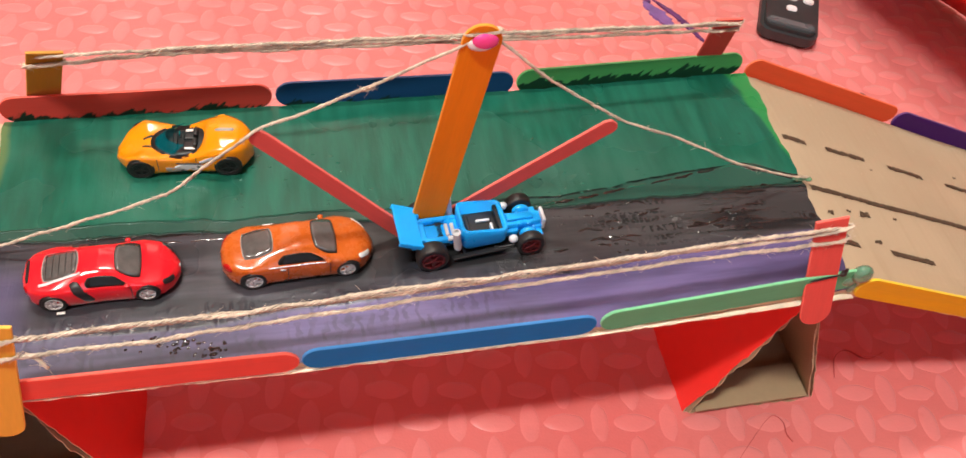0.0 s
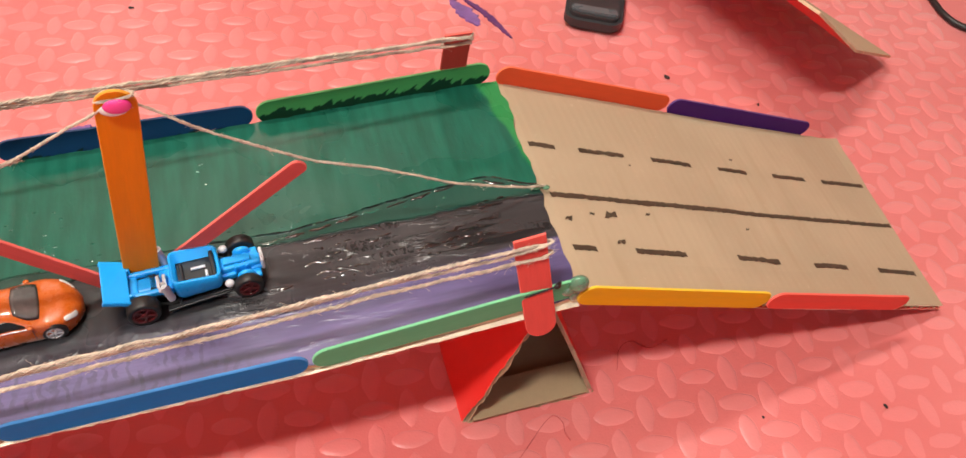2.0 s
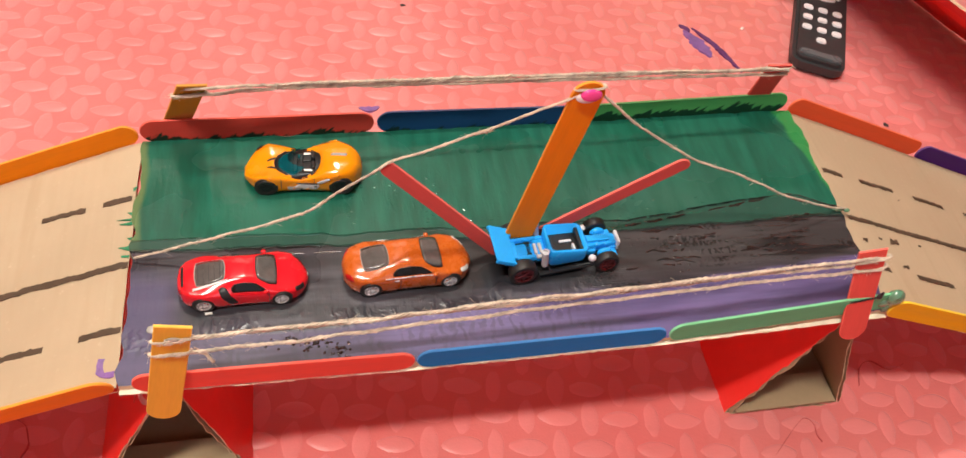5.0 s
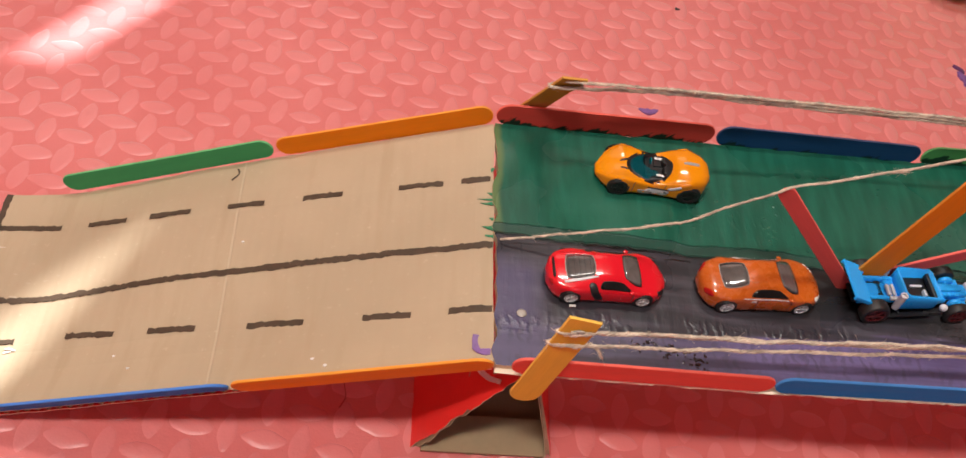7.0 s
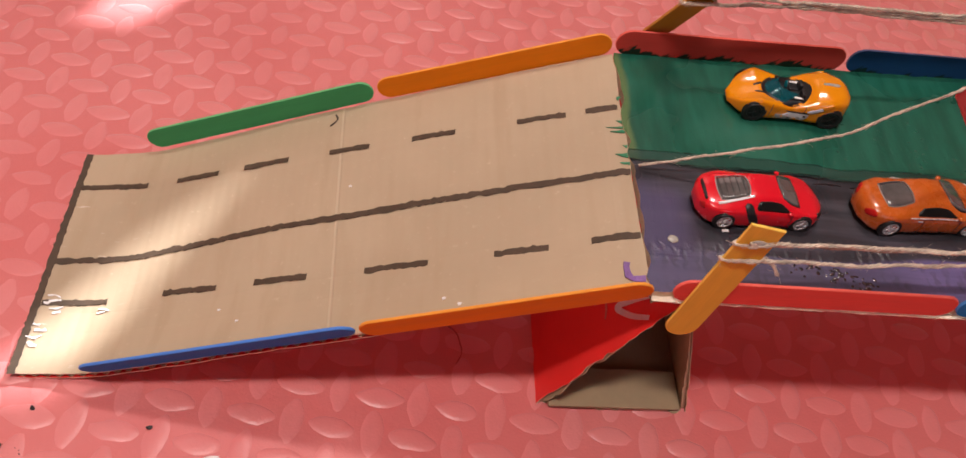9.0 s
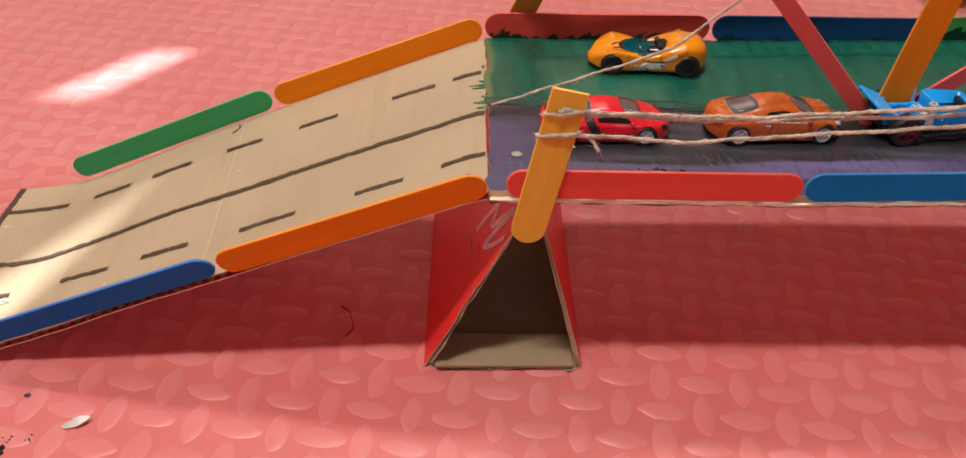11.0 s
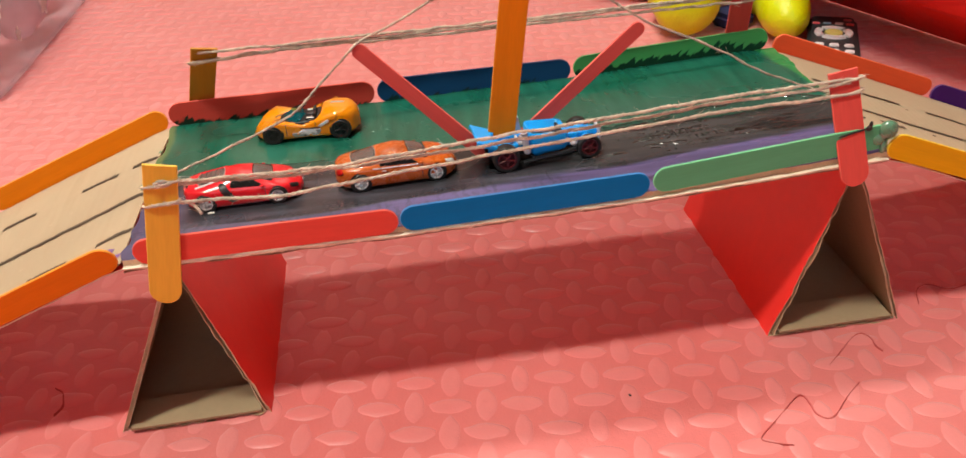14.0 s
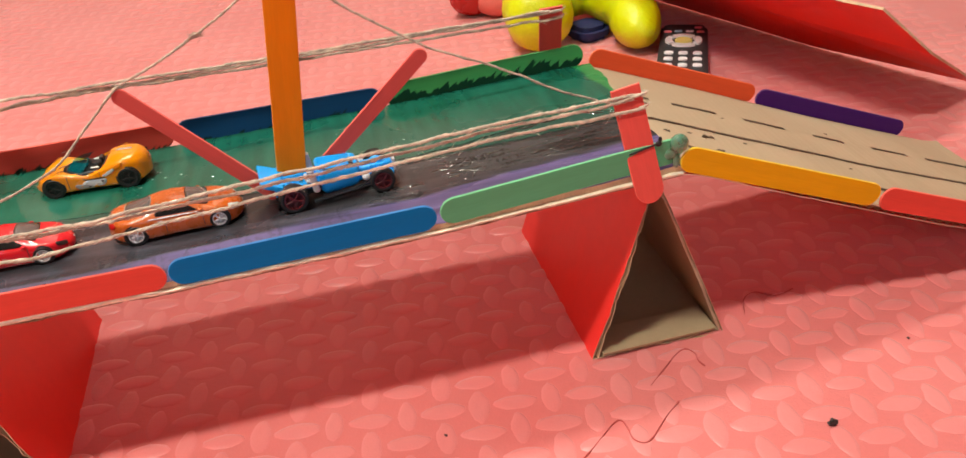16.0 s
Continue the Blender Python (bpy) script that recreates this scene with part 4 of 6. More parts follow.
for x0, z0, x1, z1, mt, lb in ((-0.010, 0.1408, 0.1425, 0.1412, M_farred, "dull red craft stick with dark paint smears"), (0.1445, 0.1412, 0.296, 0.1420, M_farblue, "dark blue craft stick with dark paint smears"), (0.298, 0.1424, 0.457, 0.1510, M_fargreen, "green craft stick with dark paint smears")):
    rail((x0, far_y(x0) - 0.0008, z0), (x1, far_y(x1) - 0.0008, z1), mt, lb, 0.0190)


def ramp_rail(table, x0, x1, side, lift, mt, lb, width=0.0168, tip=0.0):
    y = near_y if side < 0 else far_y
    rail((x0, y(x0), height(table, x0, y(x0)) + lift), (x1, y(x1), height(table, x1, y(x1)) + lift), mt, lb, width, face=(0, -1, -tip))


ramp_rail(LEFT, -0.152, -0.010, -1, 0.0070, M_orange, "orange craft stick", 0.0182, 0.21)
ramp_rail(LEFT, -0.305, -0.155, -1, 0.0082, M_navyblue, "dark blue craft stick", 0.0182, 0.38)
ramp_rail(LEFT, -0.155, -0.012, 1, 0.0088, M_orange, "orange craft stick")
ramp_rail(LEFT, -0.308, -0.158, 1, 0.0098, M_grass, "grass green craft stick")
ramp_rail(RIGHT, 0.4535, 0.600, -1, 0.008, M_yellow, "yellow craft stick")
ramp_rail(RIGHT, 0.602, 0.742, -1, 0.0075, M_red, "red craft stick")
ramp_rail(RIGHT, 0.4630, 0.6135, 1, 0.0075, M_orangered, "orange-red craft stick")
ramp_rail(RIGHT, 0.6155, 0.774, 1, 0.0060, M_purple, "dark purple craft stick")

# posts, cut square at the top; the far-left one is coloured dark as backlit
POSTS = (((0.0275, -0.005, 0.191), (0.011, -0.0085, 0.104), M_amber, "ochre yellow post stick with cut top"), ((0.4210, 0.0165, 0.1955), (0.4325, -0.0030, 0.1262), M_postred, "red post stick with cut top"), ((0.0295, 0.163, 0.195), (0.0080, 0.1945, 0.126), M_dim_ochre, "yellow post stick with cut top, coloured darker as backlit"), ((0.4292, 0.1835, 0.1945), (0.431, 0.1985, 0.130), M_postred, "red post stick with cut top"))
for a, b, mt, lb in POSTS:
    part("post", stick_shape((Vector(b) - Vector(a)).length, 0.0180, ends=(False, True)), with_edge(mt), bridge, lb, at=along(a, b, (0.25, -1, 0) if mt is M_dim_ochre else (0, -1, 0)))

# tower and braces
a, b = Vector((0.2215, 0.076, 0.133)), Vector((0.2385, 0.069, 0.281))
tower = part("tower_stick", stick_shape((b - a).length, 0.0182), with_edge(M_orange), bridge, "tall orange craft stick standing on the deck", at=along(a, b))
inv = along(a, b).inverted()
part("gem", moved(ball(0.0060, 0.0022, 0.0040), inv @ Matrix.Translation((0.2383, 0.0668, 0.2735))), M_pink_gem, tower, "pink and white stick-on gem", smooth=True)
part("gem_rim", moved(ball(0.0060, 0.0016, 0.0036), inv @ Matrix.Translation((0.2365, 0.0672, 0.2715))), M_white_gloss, tower, "white gem rim", smooth=True)
for a, b in (((0.214, 0.072, 0.1345), (0.135, 0.073, 0.2180)), ((0.236, 0.081, 0.140), (0.315, 0.073, 0.2155))):
    part("brace_stick", stick_shape((Vector(b) - Vector(a)).length, 0.0098), with_edge(M_brace), bridge, "narrow red craft stick leaning outwards", at=along(a, b))


def tri_tube(out, inn, ys, rag, seed, mats, bow_seed, steps=30):
    """A three-sided sleeve between two outlines, its two ends torn unevenly."""
    bm, loops = bmesh.new(), []
    for j, y in enumerate(ys):
        lo, li = [], []
        for k in range(3):
            n = (k + 1) % 3
            for s in range(steps):
                u = s / steps
                way = k * 7 + u * 5
                tear = 0.0
                if j in (0, len(ys) - 1):
                    tear = rag * (noise.noise((way * 1.1, seed, j)) + 0.5 * noise.noise((way * 5.3, seed, j)) + 0.35 * round(1.4 * noise.noise((way * 2.3, seed + 4, j))))
                bow = 0.0018 * math.sin(math.pi * u) * noise.noise((k * 2.7, bow_seed, y * 9)) if k else 0.0
                for src, ring in ((out, lo), (inn, li)):
                    ring.append(bm.verts.new((src[k][0] + (src[n][0] - src[k][0]) * u + bow, y + tear, src[k][1] + (src[n][1] - src[k][1]) * u)))
        loops.append((lo, li))
    m = 3 * steps
    for (lo, li), (ro, ri) in zip(loops, loops[1:]):
        for k in range(m):
            n = (k + 1) % m
            bm.faces.new((lo[k], lo[n], ro[n], ro[k])).material_index = mats[0]
            bm.faces.new((li[k], li[n], ri[n], ri[k])).material_index = mats[1]
    for lo, li in (loops[0], loops[-1]):
        for k in range(m):
            n = (k + 1) % m
            bm.faces.new((lo[k], lo[n], li[n], li[k])).material_index = 2
    return bm


def pier(x0, x1, xa, za, y0, y1, seed):
    """A folded three-sided tube of board: a red liner, a fluted core set back, and a brown liner."""
    def ring(d):
        return [(x0 + 2.0 * d, 1.0 * d), (x1 - 2.0 * d, 1.0 * d), (xa, za - 2.6 * d)]
    ys = (y0, y0 + 0.012, y0 + 0.03, (y0 + y1) / 2, y1 - 0.02, y1)
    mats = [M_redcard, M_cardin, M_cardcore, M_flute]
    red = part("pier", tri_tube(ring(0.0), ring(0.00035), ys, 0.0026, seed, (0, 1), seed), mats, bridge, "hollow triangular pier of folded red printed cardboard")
    # the core's dark colour carries the shade between the two liners
    part("fluted_core", tri_tube(ring(0.00040), ring(0.00160), [y0 + 0.0024] + list(ys[1:5]) + [y1 - 0.0024], 0.0018, seed + 3, (3, 3), seed), mats, red, "wavy core paper coloured dark as shade between the liners")
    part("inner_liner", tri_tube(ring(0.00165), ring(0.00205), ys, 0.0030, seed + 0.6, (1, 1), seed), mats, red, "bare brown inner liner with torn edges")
    return red


pier_w = pier(-0.043, 0.053, 0.016, 0.1268, 0.000, 0.178, 1.0)
pier_e = pier(0.399, 0.497, 0.441, 0.1362, 0.012, 0.190, 6.0)

for pr, x0, x1, y0, lb in ((pier_w, -0.036, 0.047, 0.000, 1), (pier_e, 0.406, 0.490, 0.012, 2)):
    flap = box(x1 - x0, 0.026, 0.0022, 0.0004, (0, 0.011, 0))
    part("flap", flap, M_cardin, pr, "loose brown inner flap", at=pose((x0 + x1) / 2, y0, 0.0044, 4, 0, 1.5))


# wet ridges and beads of paint on the deck
def bead(points, r, seed):
    """A low, wide, lumpy ridge of half-wet paint."""
    path = smooth_path([(x, y, lerp_table(DECK, x)) for x, y in points], 0.0010)
    path = [p + Vector((0, 0.0013 * noise.noise((p.x * 170, seed, 1)), 0)) for p in path]
    n = len(path) - 1
    bm, rows = bmesh.new(), []
    for i, p in enumerate(path):
        u = i / n
        t = (path[min(i + 1, n)] - path[max(i - 1, 0)]).normalized()
        side = Vector((-t.y, t.x, 0))
        k = max(0.12, math.sin(math.pi * min(1, max(0, u))) ** 0.5) * (0.55 + 0.9 * abs(noise.noise((i * 0.21, seed, 5))))
        rows.append([bm.verts.new(p + side * (c * r * 1.9 * k) + Vector((0, 0, h * r * k - 0.0001))) for c, h in ((-1, -0.1), (-0.8, 0.42), (-0.42, 0.80), (0, 0.92), (0.42, 0.80), (0.8, 0.42), (1, -0.1))])
    for a, b in zip(rows, rows[1:]):
        for k in range(6):
            bm.faces.new((a[k], b[k], b[k + 1], a[k + 1]))
    bm.faces.new(rows[0][::-1])
    bm.faces.new(rows[-1])
    return bm


deck_ob = next(o for o in bridge.children if o.name == "deck")
rnd = random.Random(12)
RIDGE = ((0.20, 0.0855), (0.293, 0.0880), (0.356, 0.0960), (0.420, 0.1060), (0.438, 0.1000), (0.456, 0.0910))
for k in range(16):
    a, n = 0.205 + 0.0158 * k, rnd.uniform(0.013, 0.020)
    part("paint_ridge", bead([(x, lerp_table(RIDGE, x) + rnd.uniform(-0.0007, 0.0007)) for x in (a, a + n * 0.5, a + n)], rnd.uniform(0.0006, 0.0009), k), M_wetgreen if k % 4 == 1 else M_wetblack, deck_ob, "", smooth=True)
for k in range(24):
    a, y = rnd.uniform(0.270, 0.425), rnd.uniform(0.050, 0.085)
    ln = rnd.uniform(0.006, 0.018)
    part("paint_ridge", bead([(a, y), (a + ln * 0.5, y + rnd.uniform(-0.001, 0.001)), (a + ln, y + rnd.uniform(-0.002, 0.0025))], rnd.uniform(0.0005, 0.0008), 30 + k), M_wetblack, deck_ob, "", smooth=True)
for row in range(7):
    for k in range(24):
        a = 0.282 + 0.0064 * k + rnd.uniform(-0.0016, 0.0016)
        y = 0.047 + 0.0056 * row + 0.05 * (a - 0.292) + rnd.uniform(-0.0010, 0.0010)
        if noise.noise((a * 38, y * 60, 2.0)) < 0.22:
            continue
        dx, dy = rnd.uniform(0.0022, 0.0058), rnd.uniform(-0.0010, 0.0014)
        part("paint_ridge", bead([(a, y), (a + dx * 0.5, y + dy * 0.5 + 0.0002), (a + dx, y + dy)], rnd.uniform(0.0004, 0.0007), 200 + row * 24 + k), M_wetblack, deck_ob, "", smooth=True)
for k in range(64):
    u = rnd.uniform(0, 1) ** 0.8
    a = 0.066 + 0.050 * u
    y = 0.019 - 0.010 * u + rnd.choice((-0.0040, 0.0, 0.0, 0.0036)) + rnd.uniform(-0.0012, 0.0012)
    dx, dy = rnd.uniform(-0.0006, 0.0018), rnd.uniform(0.0008, 0.0026)
    part("paint_ridge", bead([(a, y), (a + dx * 0.5, y + dy * 0.5), (a + dx, y + dy)], rnd.uniform(0.0004, 0.0009), 70 + k), M_wetblack, deck_ob, "", smooth=True)
for y, x0, x1, n in ((0.097, 0.255, 0.305, 16), (0.106, 0.165, 0.220, 10), (0.101, 0.118, 0.124, 4), (0.116, 0.166, 0.176, 6), (0.121, 0.292, 0.330, 6), (0.100, 0.300, 0.400, 12), (0.150, 0.215, 0.300, 5), (0.140, 0.350, 0.440, 5), (0.130, 0.120, 0.180, 14)):
    for k in range(n):
        a, q = rnd.uniform(x0, x1), y + rnd.uniform(-0.012, 0.012)
        part("paint_ridge", bead([(a, q), (a + 0.0015, q + 0.0003), (a + 0.003, q)], rnd.uniform(0.0003, 0.0006), 100 + k), M_wetgreen, deck_ob, "", smooth=True)
for k in range(7):
    a = 0.03 + 0.022 * k
    part("paint_ridge", bead([(a, 0.0795 + 0.001 * math.sin(k)), (a + 0.012, 0.0805), (a + 0.019, 0.080)], 0.0006, 140 + k), M_wetblack, deck_ob, "", smooth=True)


# white swash and small print left on the west pier's outer face
def on_pier(s, y, lift=0.0006):
    d = Vector((0.059, 0, 0.1268))
    n = Vector((-d.z, 0, d.x)).normalized()
    return Vector((-0.043, y, 0)) + d * s + n * lift


def pier_stroke(points, width):
    path = smooth_path([on_pier(s, y) for s, y in points], 0.0015)
    n = Vector((-0.1268, 0, 0.059)).normalized()
    bm, rows = bmesh.new(), []
    for i, p in enumerate(path):
        t = (path[min(i + 1, len(path) - 1)] - path[max(i - 1, 0)]).normalized()
        w = t.cross(n) * width / 2 * (0.6 + 0.4 * math.sin(math.pi * i / (len(path) - 1)))
        rows.append((bm.verts.new(p + w - n * 0.0005), bm.verts.new(p + w), bm.verts.new(p - w), bm.verts.new(p - w - n * 0.0005)))
    for r, q in zip(rows, rows[1:]):
        for k in range(3):
            bm.faces.new((r[k], q[k], q[k + 1], r[k + 1]))
    return bm


part("printed_swash", pier_stroke([(0.52, 0.052), (0.62, 0.048), (0.72, 0.042), (0.66, 0.033), (0.74, 0.025), (0.84, 0.016), (0.70, 0.022), (0.59, 0.025), (0.66, 0.014), (0.76, 0.005)], 0.0045), M_white_gloss, pier_w, "white printed swash")
for s in (0.44, 0.475, 0.51):
    part("print_bar", pier_stroke([(s, 0.058 - (s - 0.44) * 0.5), (s + 0.012, 0.048 - (s - 0.44) * 0.3), (s + 0.02, 0.036)], 0.0014), M_salmon, pier_w, "faint pale print")


# ---- twine ----
def twine(points, fuzz=1.0, seed=1, ply=0.00054, pitch=0.0052):
    """Two plies twisted round each other, with loose fibres."""
    path = smooth_path(points, 0.0012)
    rnd = random.Random(seed)
    path = [p + Vector((noise.noise(p * 60 + Vector((seed, 0, 0))), noise.noise(p * 60 + Vector((0, seed, 5))), noise.noise(p * 60 + Vector((3, 0, seed))))) * 0.0009 for p in path]
    bm, run, frames = bmesh.new(), 0.0, []
    for i, p in enumerate(path):
        t = (path[min(i + 1, len(path) - 1)] - path[max(i - 1, 0)]).normalized()
        s = t.cross(Vector((0, 0, 1))).normalized()
        frames.append((p, s, s.cross(t), run))
        if i + 1 < len(path):
            run += (path[i + 1] - p).length
    for k in range(3):
        pts = []
        for p, s, w, r in frames:
            a = 2 * math.pi * r / pitch + k * 2.094 + 1.3 * noise.noise((r * 45, seed, 1))
            off = ply * (0.70 + 0.55 * noise.noise((r * 70, seed, k * 5 + 2)))
            pts.append(p + (math.cos(a) * s + math.sin(a) * w) * off)
        tube(pts, lambda u: ply * 0.80 * (1 + 0.7 * noise.noise((u * run * 120, seed, k * 3))), 5, bm)
    for _ in range(int(run * 900 * fuzz)):
        i = rnd.randrange(len(frames))
        p, s, w, r = frames[i]
        a = rnd.uniform(0, 2 * math.pi)
        d = math.cos(a) * s + math.sin(a) * w
        t = w.cross(s) * rnd.choice((-1, 1))
        ln = rnd.uniform(0.0015, 0.0050)
        stray = rnd.uniform(0, 1) ** 4
        q = p + d * ply * 1.25
        side = d * (0.05 + 0.7 * stray) + s * rnd.uniform(-0.25, 0.25)
        tube([q, q + (t + side * 0.5) * ln * 0.5, q + (t + side) * ln], 0.00008, 3, bm, False)
    return bm


def strand(points, seed, fuzz=1.0, name="twine", label="brown jute twine strand"):
    ply, pitch = (0.00074, 0.0115) if seed < 7 else (0.00056, 0.0080)
    return part(name, twine(points, fuzz, seed, ply, pitch), M_jute, bridge, label, smooth=True)


# near hand ropes
strand([(0.022, -0.0075, 0.181), (0.034, -0.006, 0.1805), (0.088, 0.000, 0.1760), (0.131, 0.001, 0.1770), (0.190, 0.004, 0.1805), (0.240, 0.005, 0.1840), (0.334, 0.0085, 0.1890), (0.412, 0.0128, 0.1905), (0.431, 0.0128, 0.191)], 1)
strand([(0.022, -0.0078, 0.180), (0.040, -0.004, 0.178), (0.100, 0.002, 0.1735), (0.155, 0.004, 0.1745), (0.242, 0.006, 0.1790), (0.330, 0.0095, 0.1850), (0.425, 0.0126, 0.1885)], 2)
strand([(0.018, -0.0078, 0.168), (0.034, -0.006, 0.168), (0.087, 0.000, 0.1620), (0.130, 0.002, 0.1650), (0.200, 0.004, 0.1705), (0.242, 0.005, 0.1735), (0.335, 0.0075, 0.1805), (0.415, 0.0108, 0.1820), (0.432, 0.0108, 0.1835)], 3)
# far hand ropes
strand([(0.016, 0.1640, 0.1845), (0.037, 0.1655, 0.1855), (0.090, 0.1700, 0.1875), (0.130, 0.1720, 0.1880), (0.240, 0.1770, 0.1875), (0.316, 0.1795, 0.1885), (0.419, 0.1815, 0.1910), (0.437, 0.1815, 0.1915)], 4)
strand([(0.024, 0.1625, 0.1925), (0.040, 0.1640, 0.1920), (0.080, 0.1690, 0.1900), (0.130, 0.1715, 0.1905), (0.230, 0.1770, 0.1895), (0.330, 0.1800, 0.1905), (0.428, 0.1812, 0.1925)], 5)
strand([(0.016, 0.1645, 0.1840), (0.036, 0.1660, 0.1845), (0.090, 0.1700, 0.1865), (0.130, 0.1720, 0.1860), (0.225, 0.1765, 0.1850), (0.330, 0.1795, 0.1855), (0.420, 0.1830, 0.1855), (0.438, 0.1830, 0.1860)], 6)
# main cable from deck end over both braces and the tower to the other end
strand([(-0.006, 0.0795, 0.1355), (0.010, 0.0785, 0.1425), (0.054, 0.0765, 0.1605), (0.091, 0.0745, 0.1770), (0.114, 0.0735, 0.1985), (0.135, 0.0720, 0.2185), (0.160, 0.0722, 0.2305), (0.188, 0.0715, 0.2445), (0.231, 0.0690, 0.2715), (0.2385, 0.0688, 0.2765), (0.249, 0.0695, 0.2685), (0.279, 0.0715, 0.2430), (0.315, 0.0735, 0.2185), (0.340, 0.0750, 0.2060), (0.372, 0.0770, 0.1895), (0.403, 0.0800, 0.1715), (0.447, 0.0860, 0.1515), (0.464, 0.0890, 0.1445)], 7, 0.7, label="jute main cable over the tower")
# wraps round posts and tower
for n, (cx, cy, cz, hw, hd) in enumerate(((0.0255, -0.0056, 0.180, 0.0102, 0.0022), (0.0235, -0.0060, 0.168, 0.0102, 0.0022), (0.4235, 0.0148, 0.190, 0.0102, 0.0022), (0.4246, 0.0129, 0.183, 0.0102, 0.0022), (0.0262, 0.1670, 0.1845, 0.0104, 0.0030), (0.4293, 0.1845, 0.1910, 0.0102, 0.0024), (0.4296, 0.1858, 0.1855, 0.0102, 0.0024), (0.2378, 0.0692, 0.2765, 0.0080, 0.0022))):
    ring = [(cx + hw * math.cos(t) * min(1.0, 1.25 - 0.25 * abs(math.sin(t))), cy + hd * math.sin(t), cz + 0.0012 * math.cos(t)) for t in [2 * math.pi * k / 12 for k in range(13)]]
    strand(ring, 20 + n, 1.6, "twine_wrap", "twine wound round a stick")
part("dark_thread", tube(smooth_path([(0.4165, 0.0075, 0.1555), (0.4210, 0.0047, 0.1575), (0.4290, 0.0048, 0.1592), (0.4372, 0.0052, 0.1610), (0.4392, 0.0072, 0.1615)], 0.001), 0.0006, 6), M_soot, bridge, "paint-blackened thread round the red post", smooth=True)
part("paint_blob", merge(ball(0.0022, 0.0014, 0.0018, (0.4388, 0.0054, 0.1608), 10, 7), ball(0.0012, 0.0010, 0.0022, (0.4398, 0.0058, 0.1632), 10, 7)), M_soot, bridge, "lump of black paint", smooth=True)
strand([(0.183, 0.0712, 0.2425), (0.187, 0.0705, 0.2455), (0.190, 0.0722, 0.2440), (0.186, 0.0726, 0.2428), (0.1885, 0.0708, 0.2448)], 31, 5.0, "twine_knot", "knot in the main cable")
strand([(0.036, -0.0050, 0.1675), (0.041, -0.0065, 0.1645), (0.044, -0.0085, 0.1605)], 33, 3.0, "twine_end", "frayed twine end")
part("glue_blob", merge(ball(0.0062, 0.0042, 0.0064, (0.4522, 0.0062, 0.1580)), ball(0.0036, 0.0022, 0.0030, (0.4535, 0.0070, 0.1595)), ball(0.0046, 0.0022, 0.0042, (0.4475, 0.0066, 0.1520)), ball(0.0026, 0.0018, 0.0048, (0.4510, 0.0060, 0.1470))), M_glue, bridge, "blob of clear hot glue", smooth=True)
part("glue_blob", merge(ball(0.0026, 0.0018, 0.0012, (0.4635, 0.0885, 0.1445)), ball(0.0050, 0.0022, 0.0008, (0.4580, 0.0900, 0.1442))), M_glue, bridge, "blob of clear hot glue", smooth=True)
part("glue_blob", ball(0.0036, 0.0010, 0.0018, (0.0262, -0.0068, 0.1812)), M_gluepale, bridge, "blob of clear hot glue", smooth=True)
part("glue_blob", ball(0.0030, 0.0026, 0.0008, (0.0068, 0.0310, 0.1331)), M_gluepale, bridge, "drop of clear glue", smooth=True)


# ---- toy cars ----
def smooth_table(table, n=241, width=9):
    u = np.linspace(0, 1, n)
    v = np.interp(u, [p[0] for p in table], [p[1] for p in table])
    k = np.hanning(width + 2)[1:-1]
    pad = np.r_[[v[0]] * (width // 2), v, [v[-1]] * (width // 2)]
    return u, np.convolve(pad, k / k.sum(), "valid")


